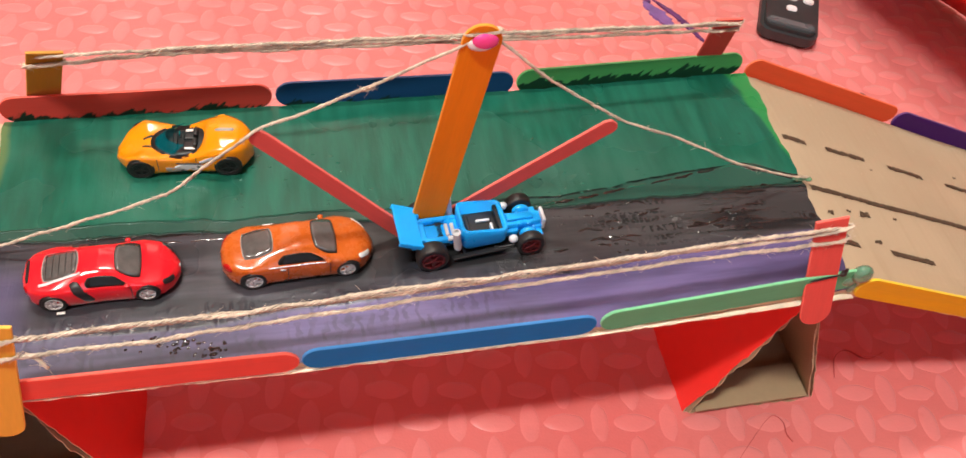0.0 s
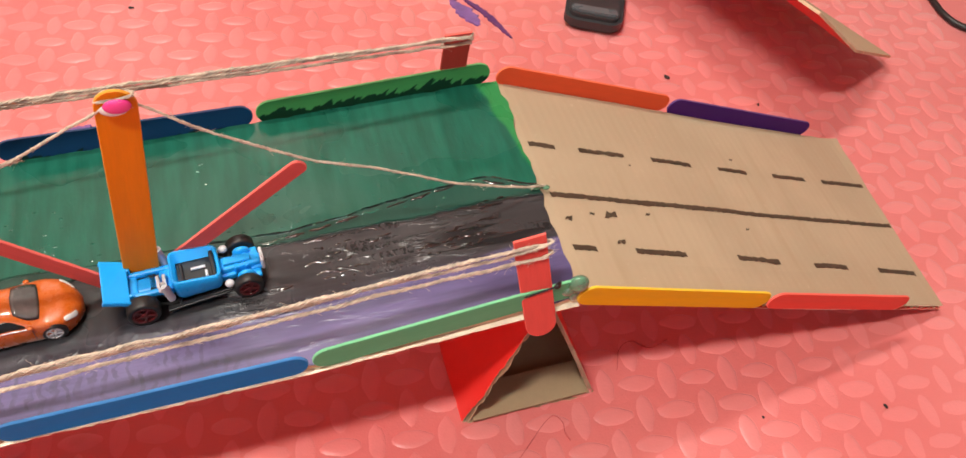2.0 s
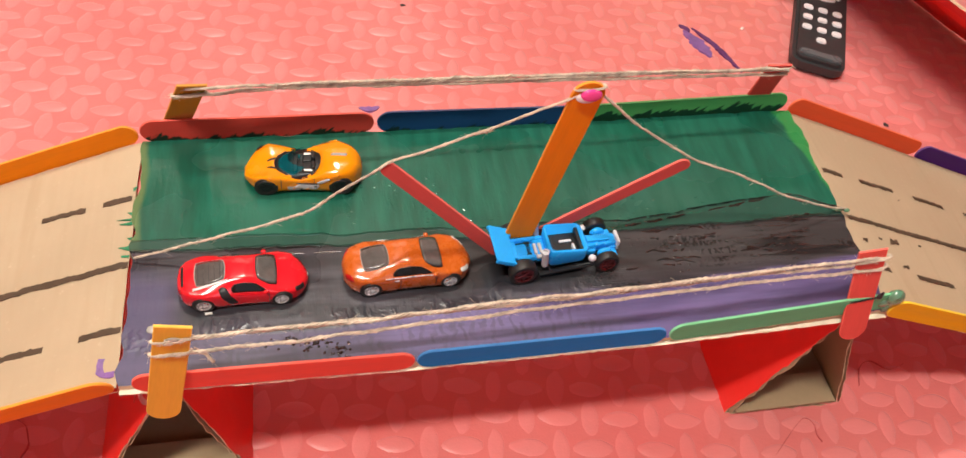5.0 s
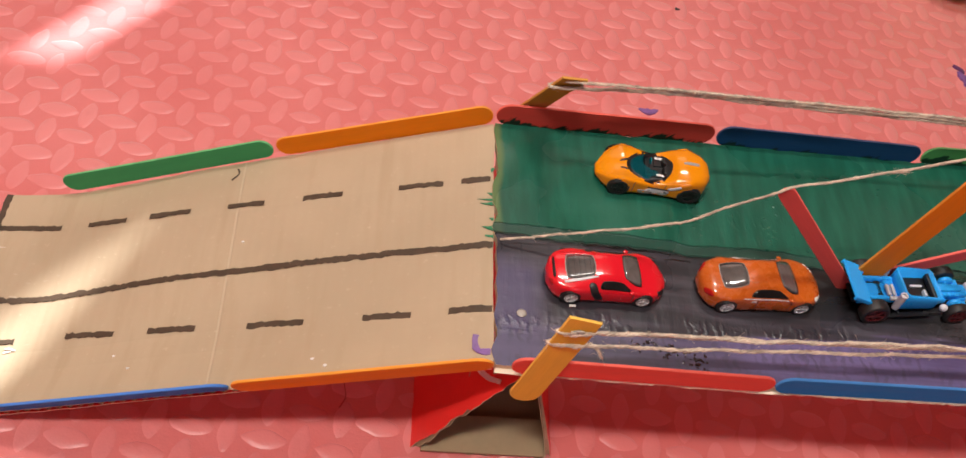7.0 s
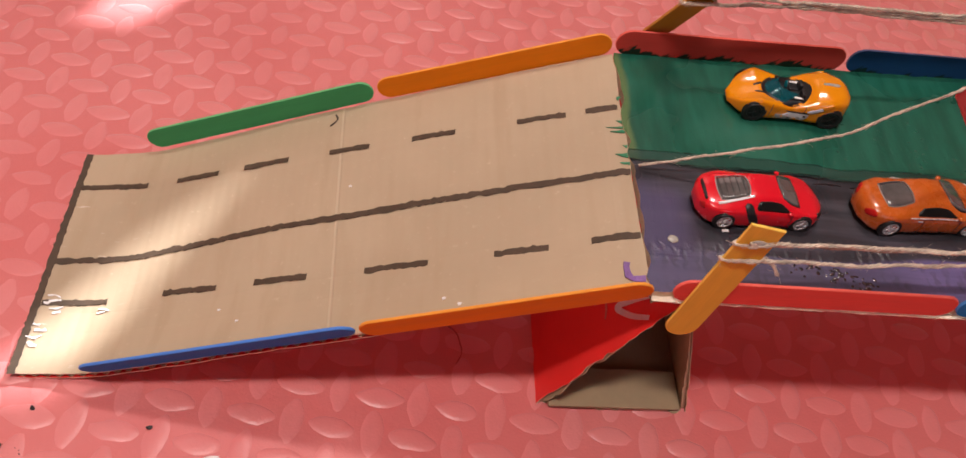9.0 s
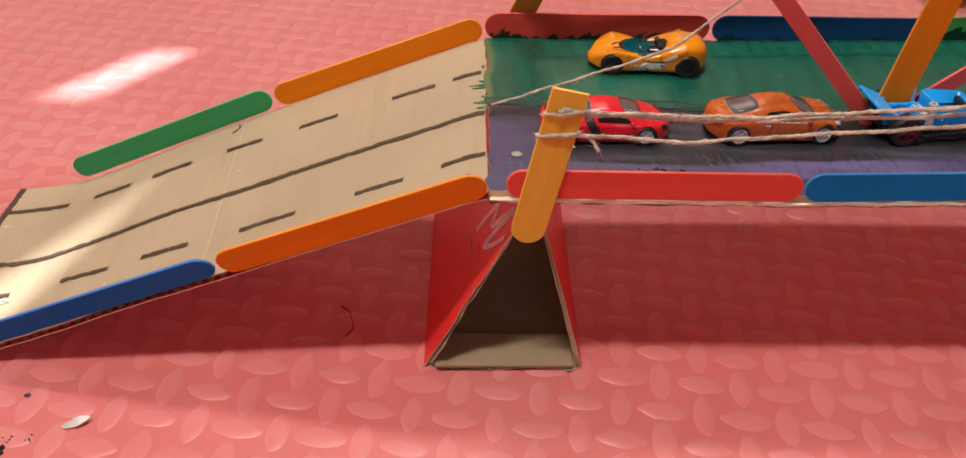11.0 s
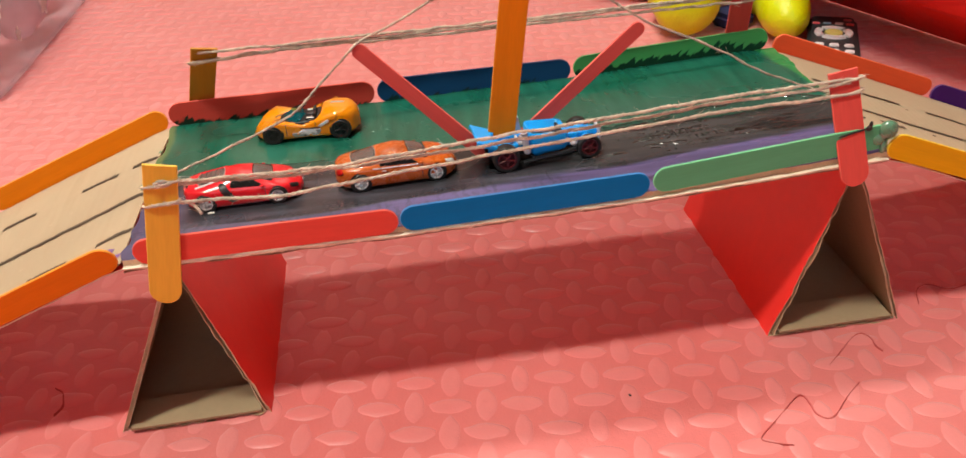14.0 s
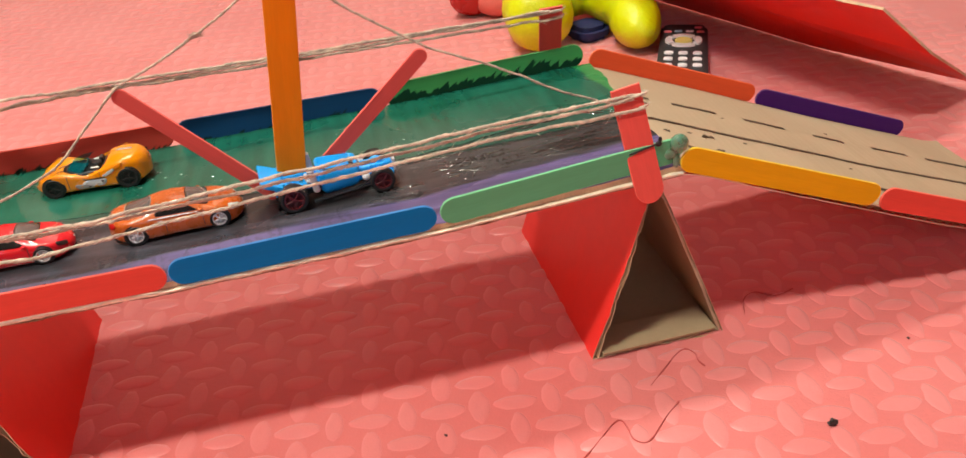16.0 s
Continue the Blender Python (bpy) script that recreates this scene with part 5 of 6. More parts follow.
class Shell:
    """A car's skin: u from tail to nose, v across from the roof line (0) to the sills (1 and -1)."""
    KNOTS = (0.0, 0.25, 0.45, 0.62, 0.84, 1.0)

    def __init__(self, length, blunt=8, **tables):
        self.length, self.blunt = length, blunt
        self.tables = {k: smooth_table(t) for k, t in tables.items()}

    def get(self, key, u):
        a, b = self.tables[key]
        return float(np.interp(u, a, b))

    def point(self, u, v, lift=0.0):
        g = lambda key: self.get(key, u)
        zc, wr, zr, ws, zs, wm, zm, zl = g("zc"), g("wr"), g("zr"), g("ws"), g("zs"), g("wm"), g("zm"), g("zl")
        P = [(0, zc), (wr * 0.58, zc - 0.22 * (zc - zr)), (wr, zr), (ws, zs), (wm, zm), (wm * 0.97, zl)]
        a, side = min(abs(v), 1.0), 1 if v >= 0 else -1
        K = self.KNOTS
        i = max(0, min(len(K) - 2, int(np.searchsorted(K, a, "right")) - 1))
        t = (a - K[i]) / (K[i + 1] - K[i])
        q = lambda n: P[n] if n >= 0 else (-P[1][0], P[1][1])
        p0, p1, p2, p3 = q(i - 1), q(i), q(i + 1), P[min(i + 2, len(P) - 1)]
        y, z = ((1 - t) * p1[d] + t * p2[d] + 0.35 * t * (1 - t) * ((1 - t) * (p2[d] - p0[d] - (p2[d] - p1[d]) * 2) - t * (p3[d] - p1[d] - (p2[d] - p1[d]) * 2)) for d in (0, 1))
        y *= max(0.42, (1 - abs(2 * u - 1) ** self.blunt) ** 0.36)
        r = Vector((-self.length / 2 + self.length * u, side * y, z))
        if lift:
            e = 0.004
            du = self.point(min(u + e, 1), v) - self.point(max(u - e, 0), v)
            dv = self.point(u, max(-1, min(1, v + e))) - self.point(u, max(-1, min(1, v - e)))
            n = du.cross(dv)
            if n.length > 1e-12:
                n.normalize()
                if n.z * (1 if abs(v) < 0.5 else 0) + n.y * side * (1 if abs(v) >= 0.5 else 0) < 0:
                    n = -n
                r = r + n * lift
        return r

    def skin(self, nu=44, nv=30):
        bm = bmesh.new()
        rows = [[bm.verts.new(self.point(i / nu, -1 + 2 * j / nv)) for j in range(nv + 1)] for i in range(nu + 1)]
        for a, b in zip(rows, rows[1:]):
            for j in range(nv):
                bm.faces.new((a[j], a[j + 1], b[j + 1], b[j]))
        bm.faces.new(rows[0])
        bm.faces.new(rows[-1][::-1])
        for a, b in zip(rows, rows[1:]):
            bm.faces.new((a[0], b[0], b[-1], a[-1]))
        return bm

    def patch(self, corners, lift=0.00022, n=8, rounded=0.0):
        """A thin panel laid on the skin between four (u, v) corners."""
        bm, rows = bmesh.new(), []
        a, b, c, d = [Vector((*p, 0)) for p in corners]
        for i in range(n + 1):
            s = i / n
            row = []
            for j in range(n + 1):
                t = j / n
                if rounded:
                    e, f = 2 * i / n - 1, 2 * j / n - 1
                    s = 0.5 + 0.5 * e * (1 - rounded + rounded * math.sqrt(1 - f * f / 2))
                    t = 0.5 + 0.5 * f * (1 - rounded + rounded * math.sqrt(1 - e * e / 2))
                p = (a * (1 - s) + b * s) * (1 - t) + (d * (1 - s) + c * s) * t
                row.append(bm.verts.new(self.point(p.x, p.y, lift)))
            rows.append(row)
        for r, q in zip(rows, rows[1:]):
            for j in range(n):
                bm.faces.new((r[j], r[j + 1], q[j + 1], q[j]))
        border = rows[0] + [r[-1] for r in rows[1:]] + rows[-1][-2::-1] + [r[0] for r in rows[-2:0:-1]]
        low = [bm.verts.new(v.co) for v in border]
        for v in low:
            v.co += (Vector((v.co.x, 0, 0.006)) - v.co) * 0.05
        for k in range(len(border)):
            m = (k + 1) % len(border)
            bm.faces.new((border[k], border[m], low[m], low[k]))
        return bm


def mirrored(corners):
    return [(u, -v) for u, v in corners]


def wheel(parent, x, y, r, w, rim_mat, spokes=5, tyre_label="", rim_r=0.70):
    """A tyre with a spoked rim facing outwards."""
    side = 1 if y > 0 else -1
    m = pose(x, y, r)
    prof = [(r * 0.55, -w / 2), (r * 0.88, -w / 2), (r * 0.96, -w * 0.45), (r, -w * 0.32), (r, w * 0.32), (r * 0.97, w * 0.44), (r * 0.90, w / 2), (r * (rim_r + 0.04), w / 2), (r * rim_r, w * 0.44), (r * rim_r * 0.96, w * 0.30), (r * 0.3, w * 0.30)]
    if side < 0:
        prof = [(a, -b) for a, b in prof]
    tyre = part("wheel", lathe(prof, 36), M_tyre, parent, "", at=m, smooth=True)
    bits = [lathe([(r * rim_r, side * w * 0.40), (r * rim_r, side * w * 0.52), (r * rim_r * 0.86, side * w * 0.52), (r * rim_r * 0.84, side * w * 0.40)], 24), lathe([(r * 0.16, side * w * 0.38), (r * 0.16, side * w * 0.54), (r * 0.06, side * w * 0.55)], 10)]
    for k in range(spokes):
        b = box(r * rim_r * 0.80, w * 0.10, r * 0.15, r * 0.02, (r * rim_r * 0.48, side * w * 0.46, 0), 1)
        bits.append(moved(b, Matrix.Rotation(2 * math.pi * k / spokes + 0.3, 4, "Y")))
    part("rim", merge(*bits), rim_mat, tyre, "")
    return tyre


def coupe(label, at, length, mat, T, windows, extras, wheels, rim_mat, half):
    car = thing("toy_car", label, "toy car", at)
    sh = Shell(length, **T)
    body = part("body", sh.skin(), mat, car, smooth=True)
    part("chassis", box(length * 0.78, half * 1.60, 0.0022, 0.0006, (-length * 0.02, 0, 0.0030)), M_black, car)
    for name, corners, both, mt, lb in windows:
        c = sum((Vector(p) for p in corners), Vector((0, 0))) / 4
        rim = [tuple(c + (Vector(p) - c) * 1.07) for p in corners]
        bend = 0.9 if name == "cockpit" else 0.45
        part("window_seal", sh.patch(rim, 0.00013, 8, bend), M_grey if name == "rear_window" else M_black, body, "dull silver surround" if name == "rear_window" else "", smooth=True)
        if both:
            part("window_seal", sh.patch(mirrored(rim), 0.00013, 8, bend), M_black, body, "", smooth=True)
        part(name, sh.patch(corners, 0.00022, 8, bend), mt, body, lb, smooth=True)
        if both:
            part(name, sh.patch(mirrored(corners), 0.00022, 8, bend), mt, body, lb, smooth=True)
    for n, (name, corners, both, mt, lb) in enumerate(extras):
        lift = 0.00022 + 0.00005 * n
        part(name, sh.patch(corners, lift, 6, 0.5), mt, body, lb, smooth=True)
        if both:
            part(name, sh.patch(mirrored(corners), lift, 6, 0.5), mt, body, lb, smooth=True)
    for u in (0.41, 0.685):
        for s in (-1, 1):
            part("door_gap", sh.patch([(u, s * 0.64), (u + 0.005, s * 0.64), (u + 0.005, s * 0.93), (u, s * 0.93)], 0.00012, 4), M_black, body)
    for x, r in wheels:
        for s in (-1, 1):
            part("wheel_arch", lathe([(r * 1.12, s * (half - 0.0016)), (r * 1.12, s * (half - 0.00035)), (r * 0.4, s * (half - 0.00035))], 24), M_black, car, at=pose(x, 0, r * 1.0))
            wheel(car, x, s * (half - 0.0021), r, 0.0048, rim_mat)
    return car, sh, body


RED = dict(
    zc=[(0, 0.0105), (0.02, 0.0135), (0.06, 0.0148), (0.16, 0.0156), (0.40, 0.0194), (0.50, 0.0198), (0.60, 0.0188), (0.77, 0.0136), (0.90, 0.0116), (0.97, 0.0090), (1, 0.0064)],
    wr=[(0, 0.0090), (0.05, 0.0115), (0.20, 0.0100), (0.42, 0.0086), (0.58, 0.0088), (0.68, 0.0104), (0.78, 0.0118), (0.92, 0.0108), (1, 0.0050)],
    zr=[(0, 0.0098), (0.02, 0.0125), (0.06, 0.0138), (0.16, 0.0147), (0.40, 0.0182), (0.50, 0.0186), (0.60, 0.0176), (0.77, 0.0130), (0.90, 0.0110), (0.97, 0.0084), (1, 0.0060)],
    ws=[(0, 0.0112), (0.05, 0.0136), (0.20, 0.0150), (0.35, 0.0148), (0.52, 0.0140), (0.75, 0.0148), (0.88, 0.0142), (0.96, 0.0115), (1, 0.0070)],
    zs=[(0, 0.0092), (0.05, 0.0122), (0.20, 0.0134), (0.45, 0.0124), (0.60, 0.0120), (0.77, 0.0122), (0.90, 0.0102), (1, 0.0055)],
    wm=[(0, 0.0118), (0.05, 0.0142), (0.20, 0.0154), (0.50, 0.0149), (0.75, 0.0153), (0.88, 0.0148), (0.96, 0.0125), (1, 0.0085)],
    zm=[(0, 0.0068), (0.2, 0.0080), (0.5, 0.0068), (0.8, 0.0075), (1, 0.0045)],
    zl=[(0, 0.0042), (0.1, 0.0026), (0.9, 0.0022), (1, 0.0032)])
red_at = pose(0.0565, 0.0575, lerp_table(DECK, 0.057) + 0.0002, 0, 0, 3)
car, sh, body = coupe("glossy red sports coupe toy car on the dark lane", red_at, 0.0730, M_carred, RED,
      [("rear_window", [(0.14, -0.38), (0.365, -0.36), (0.365, 0.36), (0.14, 0.38)], False, M_glass, "louvred dark rear window"), ("windscreen", [(0.60, -0.40), (0.755, -0.44), (0.755, 0.44), (0.60, 0.40)], False, M_glass, ""), ("side_window", [(0.425, 0.490), (0.595, 0.490), (0.685, 0.590), (0.405, 0.590)], True, M_sideglass, "")],
      [("side_blade", [(0.30, 0.50), (0.37, 0.50), (0.46, 0.90), (0.385, 0.93)], True, M_black, "black side blade"), ("headlamp", [(0.885, 0.52), (0.955, 0.46), (0.965, 0.66), (0.90, 0.70)], True, M_black, "dark headlamp"), ("tail_lamp", [(0.012, 0.50), (0.035, 0.44), (0.04, 0.70), (0.015, 0.72)], True, M_tail, ""), ("tail_vent", [(0.035, -0.34), (0.055, -0.34), (0.055, 0.34), (0.035, 0.34)], False, M_black, ""), ("plate", [(0.992, -0.22), (0.999, -0.22), (0.999, 0.22), (0.992, 0.22)], False, M_whitepl, "blank pale plate")],
      [(-0.0226, 0.0058), (0.0206, 0.0056)], M_chrome, 0.0154)
for k in range(5):
    u = 0.16 + 0.042 * k
    part("louvre", sh.patch([(u, -0.34), (u + 0.005, -0.33), (u + 0.005, 0.33), (u, 0.33)], 0.0004, 4), M_black, body, "")
for s in (-1, 1):
    part("buttress", sh.patch([(0.12, s * 0.40), (0.385, s * 0.37), (0.385, s * 0.42), (0.12, s * 0.47)], 0.0004, 5), M_whitepl if s < 0 else M_carred, body, "", smooth=True)
    part("mirror", moved(ball(0.0015, 0.0013, 0.0009), Matrix.Translation((0.0122, s * 0.0146, 0.0132))), M_carred, body, "", smooth=True)
part("paper_scrap", box(0.0040, 0.0016, 0.0006, 0.0002, (-0.0205, -0.0172, 0.0005)), M_paper, car, "scrap of white paper under a wheel")

ORANGE = dict(
    zc=[(0, 0.0110), (0.02, 0.0145), (0.07, 0.0162), (0.18, 0.0172), (0.40, 0.0212), (0.50, 0.0216), (0.60, 0.0205), (0.765, 0.0152), (0.90, 0.0136), (0.97, 0.0106), (1, 0.0070)],
    wr=[(0, 0.0090), (0.06, 0.0112), (0.20, 0.0102), (0.40, 0.0092), (0.56, 0.0093), (0.68, 0.0110), (0.80, 0.0125), (0.93, 0.0110), (1, 0.0055)],
    zr=[(0, 0.0102), (0.02, 0.0135), (0.07, 0.0152), (0.18, 0.0160), (0.40, 0.0199), (0.50, 0.0203), (0.60, 0.0191), (0.765, 0.0145), (0.90, 0.0129), (0.97, 0.0099), (1, 0.0066)],
    ws=[(0, 0.0110), (0.05, 0.0138), (0.18, 0.0153), (0.35, 0.0148), (0.55, 0.0145), (0.76, 0.0155), (0.88, 0.0148), (0.96, 0.0122), (1, 0.0080)],
    zs=[(0, 0.0095), (0.05, 0.0128), (0.18, 0.0144), (0.45, 0.0134), (0.62, 0.0132), (0.78, 0.0136), (0.90, 0.0116), (1, 0.0060)],
    wm=[(0, 0.0118), (0.05, 0.0145), (0.18, 0.0158), (0.50, 0.0153), (0.76, 0.0160), (0.88, 0.0153), (0.96, 0.0130), (1, 0.0092)],
    zm=[(0, 0.0070), (0.2, 0.0085), (0.5, 0.0072), (0.8, 0.0080), (1, 0.0048)],
    zl=[(0, 0.0044), (0.1, 0.0027), (0.9, 0.0023), (1, 0.0034)])
or_at = pose(0.1525, 0.0628, lerp_table(DECK, 0.1525) + 0.0002, 0, 0, 5)
car, sh, body = coupe("metallic orange coupe toy car on the dark lane", or_at, 0.0785, M_caror, ORANGE,
      [("rear_window", [(0.14, -0.38), (0.335, -0.38), (0.335, 0.38), (0.14, 0.38)], False, M_glass, ""), ("windscreen", [(0.595, -0.42), (0.745, -0.46), (0.745, 0.46), (0.595, 0.42)], False, M_glass, ""), ("side_window", [(0.385, 0.495), (0.575, 0.495), (0.670, 0.590), (0.345, 0.588)], True, M_sideglass, "")],
      [("headlamp", [(0.875, 0.50), (0.955, 0.44), (0.965, 0.62), (0.89, 0.66)], True, M_lamp, ""), ("tail_lamp", [(0.012, 0.48), (0.05, 0.44), (0.07, 0.66), (0.015, 0.70)], True, M_tail, ""), ("window_trim", [(0.29, 0.605), (0.69, 0.608), (0.69, 0.622), (0.29, 0.619)], True, M_chrome, "silver window trim"), ("door_handle", [(0.36, 0.66), (0.40, 0.66), (0.40, 0.69), (0.36, 0.69)], True, M_chrome, "")],
      [(-0.0243, 0.0062), (0.0236, 0.0060)], M_chrome, 0.0158)
for s in (-1, 1):
    part("mirror", moved(ball(0.0016, 0.0014, 0.0010), Matrix.Translation((0.0140, s * 0.0153, 0.0144))), M_caror, body, "", smooth=True)

YELLOW = dict(
    blunt=5,
    zc=[(0, 0.0125), (0.03, 0.0180), (0.10, 0.0208), (0.24, 0.0214), (0.33, 0.0200), (0.40, 0.0126), (0.56, 0.0114), (0.66, 0.0126), (0.76, 0.0130), (0.88, 0.0104), (0.96, 0.0078), (1, 0.0052)],
    wr=[(0, 0.0085), (0.10, 0.0100), (0.30, 0.0088), (0.45, 0.0086), (0.60, 0.0086), (0.75, 0.0092), (0.92, 0.0082), (1, 0.0050)],
    zr=[(0, 0.0118), (0.03, 0.0172), (0.10, 0.0199), (0.24, 0.0204), (0.33, 0.0188), (0.42, 0.0130), (0.56, 0.0122), (0.66, 0.0130), (0.78, 0.0140), (0.90, 0.0106), (1, 0.0050)],
    ws=[(0, 0.0105), (0.06, 0.0142), (0.20, 0.0157), (0.34, 0.0150), (0.50, 0.0134), (0.66, 0.0148), (0.80, 0.0157), (0.92, 0.0140), (1, 0.0085)],
    zs=[(0, 0.0105), (0.06, 0.0155), (0.20, 0.0184), (0.34, 0.0158), (0.52, 0.0114), (0.66, 0.0136), (0.80, 0.0160), (0.92, 0.0112), (1, 0.0052)],
    wm=[(0, 0.0112), (0.06, 0.0148), (0.20, 0.0160), (0.50, 0.0142), (0.80, 0.0160), (0.92, 0.0144), (1, 0.0095)],
    zm=[(0, 0.0070), (0.2, 0.0090), (0.5, 0.0066), (0.78, 0.0088), (1, 0.0042)],
    zl=[(0, 0.0050), (0.1, 0.0030), (0.9, 0.0026), (1, 0.0032)])
yel_at = pose(0.0935, 0.1430, lerp_table(DECK, 0.0935) + 0.0002, 0, 0, 178.5)
car, sh, body = coupe("glossy amber open roadster toy car on the green lane", yel_at, 0.0748, M_caryel, YELLOW,
      [("cockpit", [(0.365, -0.62), (0.735, -0.50), (0.735, 0.50), (0.365, 0.62)], False, M_black, "black open cockpit")],
      # the rear slot is grey: a dark slit with its reflection painted in
      [("hood_vent", [(0.725, 0.17), (0.800, 0.11), (0.808, 0.165), (0.735, 0.24)], True, M_black, "dark slanted vent"), ("rear_slot", [(0.13, -0.055), (0.27, -0.045), (0.27, 0.045), (0.13, 0.055)], False, M_grey, "dark slot in the rear deck, greyed by a painted reflection"), ("side_graphic", [(0.355, 0.80), (0.525, 0.73), (0.60, 0.90), (0.395, 0.965)], True, M_whitepl, "white printed side graphic"), ("side_graphic", [(0.505, 0.88), (0.645, 0.85), (0.625, 0.97), (0.48, 0.975)], True, M_grey, "grey printed side graphic"), ("side_graphic", [(0.375, 0.77), (0.56, 0.71), (0.565, 0.74), (0.38, 0.80)], True, M_black, "black printed streak"), ("side_graphic", [(0.285, 0.655), (0.40, 0.735), (0.37, 0.775), (0.275, 0.705)], True, M_whitepl, "pale side stripe"), ("tail_fin", [(0.20, 0.60), (0.30, 0.64), (0.28, 0.70), (0.21, 0.68)], True, M_caryel, "")],
      [(-0.0236, 0.0069), (0.0234, 0.0066)], M_black, 0.0158)
rnd = random.Random(21)
for k in range(6):
    for s in (-1, 1):
        u, v = 0.385 + 0.038 * k + rnd.uniform(-0.008, 0.008), 0.76 + rnd.uniform(-0.02, 0.17)
        w, h = rnd.uniform(0.012, 0.030), rnd.uniform(0.02, 0.05)
        part("side_print", sh.patch([(u, s * v), (u + w, s * (v + rnd.uniform(-0.02, 0.03))), (u + w * 0.9, s * (v + h)), (u + rnd.uniform(-0.01, 0.01), s * (v + h * 0.8))], 0.0006, 3), (M_black, M_grey, M_caryel)[k % 3], body)
bm = bmesh.new()
rows = []
for i in range(9):
    a = radians(-70 + 140 * i / 8)
    fx, fy = 0.0168 - 0.0130 * (1 - math.cos(a)) * 1.3, 0.0106 * math.sin(a) / math.sin(radians(70))
    rows.append((bm.verts.new((fx + 0.0010, fy, 0.0118)), bm.verts.new((fx - 0.0066, fy * 0.84, 0.0186))))
for r, q in zip(rows, rows[1:]):
    bm.faces.new((r[0], q[0], q[1], r[1]))
bmesh.ops.solidify(bm, geom=bm.faces[:], thickness=0.0005)
part("windscreen", bm, M_tealclear, body, "teal clear plastic windscreen", smooth=True)
for s in (-1, 1):
    part("seat", merge(box(0.0026, 0.0062, 0.0062, 0.0010, (-0.0060, s * 0.0042, 0.0140)), box(0.0060, 0.0058, 0.0022, 0.0008, (-0.0022, s * 0.0042, 0.0124))), M_black, body, "black moulded seat")
    part("seat_badge", box(0.0056, 0.0017, 0.0004, 0, (-0.0030, s * 0.0072, 0.0141)), M_paper, body, "pale printed patch")
part("dashboard", box(0.0028, 0.0150, 0.0016, 0.0006, (0.0052, 0, 0.0128)), M_black, body)
part("steering_wheel", lathe([(0.0020, 0.0), (0.0024, 0.0003), (0.0020, 0.0006)], 14), M_teal, body, at=pose(0.0030, -0.0042, 0.0145, 0, 0, 90))

# blue open-wheeled hot rod
rod = thing("toy_car", "bright blue plastic hot rod toy car with rear wing", "toy car", pose(0.2484, 0.0668, lerp_table(DECK, 0.2484) + 0.0003, 0, -1.5, 3.6))
part("chassis", merge(box(0.072, 0.0130, 0.0026, 0.0006, (-0.001, 0, 0.0062)), box(0.0040, 0.0290, 0.0020, 0.0004, (-0.0265, 0, 0.0085)), box(0.0040, 0.0270, 0.0020, 0.0004, (0.0285, 0, 0.0075))), M_black, rod)
for s in (-1, 1):
    part("running_board", merge(moved(box(0.0360, 0.0030, 0.0014, 0.0004), pose(0.0030, s * 0.0132, 0.0046, 0, -3, s * -3)), moved(box(0.0170, 0.0012, 0.0012, 0.0003), pose(0.0150, s * 0.0128, 0.0066, 0, -14, s * 6)), box(0.0016, 0.0050, 0.0014, 0.0003, (-0.008, s * 0.0108, 0.0048)), box(0.0016, 0.0050, 0.0014, 0.0003, (0.010, s * 0.0108, 0.0050))), M_black, rod, "black running board")


def oval(bm, x0, x1, hy, r, z0, z1):
    """A ring of points round a rectangle with round corners, sloping from z0 at x0 to z1 at x1."""
    pts = []
    for cx, cy, a0 in ((x1 - r, hy - r, 0), (x0 + r, hy - r, 90), (x0 + r, -hy + r, 180), (x1 - r, -hy + r, 270)):
        for k in range(5):
            a = radians(a0 + 22.5 * k)
            x = cx + r * math.cos(a)
            pts.append(bm.verts.new((x, cy + r * math.sin(a), z0 + (z1 - z0) * (x - x0) / (x1 - x0))))
    return pts


tub = bmesh.new()
rings = [oval(tub, -0.0078, 0.0150, 0.0100, 0.0030, 0.0044, 0.0066), oval(tub, -0.0094, 0.0158, 0.0112, 0.0034, 0.0075, 0.0090), oval(tub, -0.0098, 0.0160, 0.0112, 0.0036, 0.0150, 0.0145), oval(tub, -0.0098, 0.0160, 0.0114, 0.0036, 0.0200, 0.0180), oval(tub, -0.0092, 0.0154, 0.0108, 0.0032, 0.0206, 0.0186), oval(tub, -0.0082, 0.0142, 0.0097, 0.0026, 0.0204, 0.0184), oval(tub, -0.0078, 0.0138, 0.0093, 0.0024, 0.0110, 0.0110)]
for a, b in zip(rings, rings[1:]):
    for k in range(20):
        tub.faces.new((a[k], a[(k + 1) % 20], b[(k + 1) % 20], b[k]))
tub.faces.new(rings[0][::-1])
tub.faces.new(rings[-1])
body = part("body", tub, M_carblue, rod, "blue open cockpit tub", smooth=True)
part("cockpit_floor", box(0.0200, 0.0176, 0.0010, 0.0002, (0.0030, 0, 0.0114)), M_black, body, "black cockpit floor")
part("dashboard", box(0.0022, 0.0180, 0.0040, 0.0006, (0.0124, 0, 0.0150)), M_black, body)
part("seat", merge(box(0.0022, 0.0120, 0.0060, 0.0008, (-0.0045, 0, 0.0120)), box(0.0100, 0.0120, 0.0014, 0.0004, (0.002, 0, 0.0094))), M_black, body)
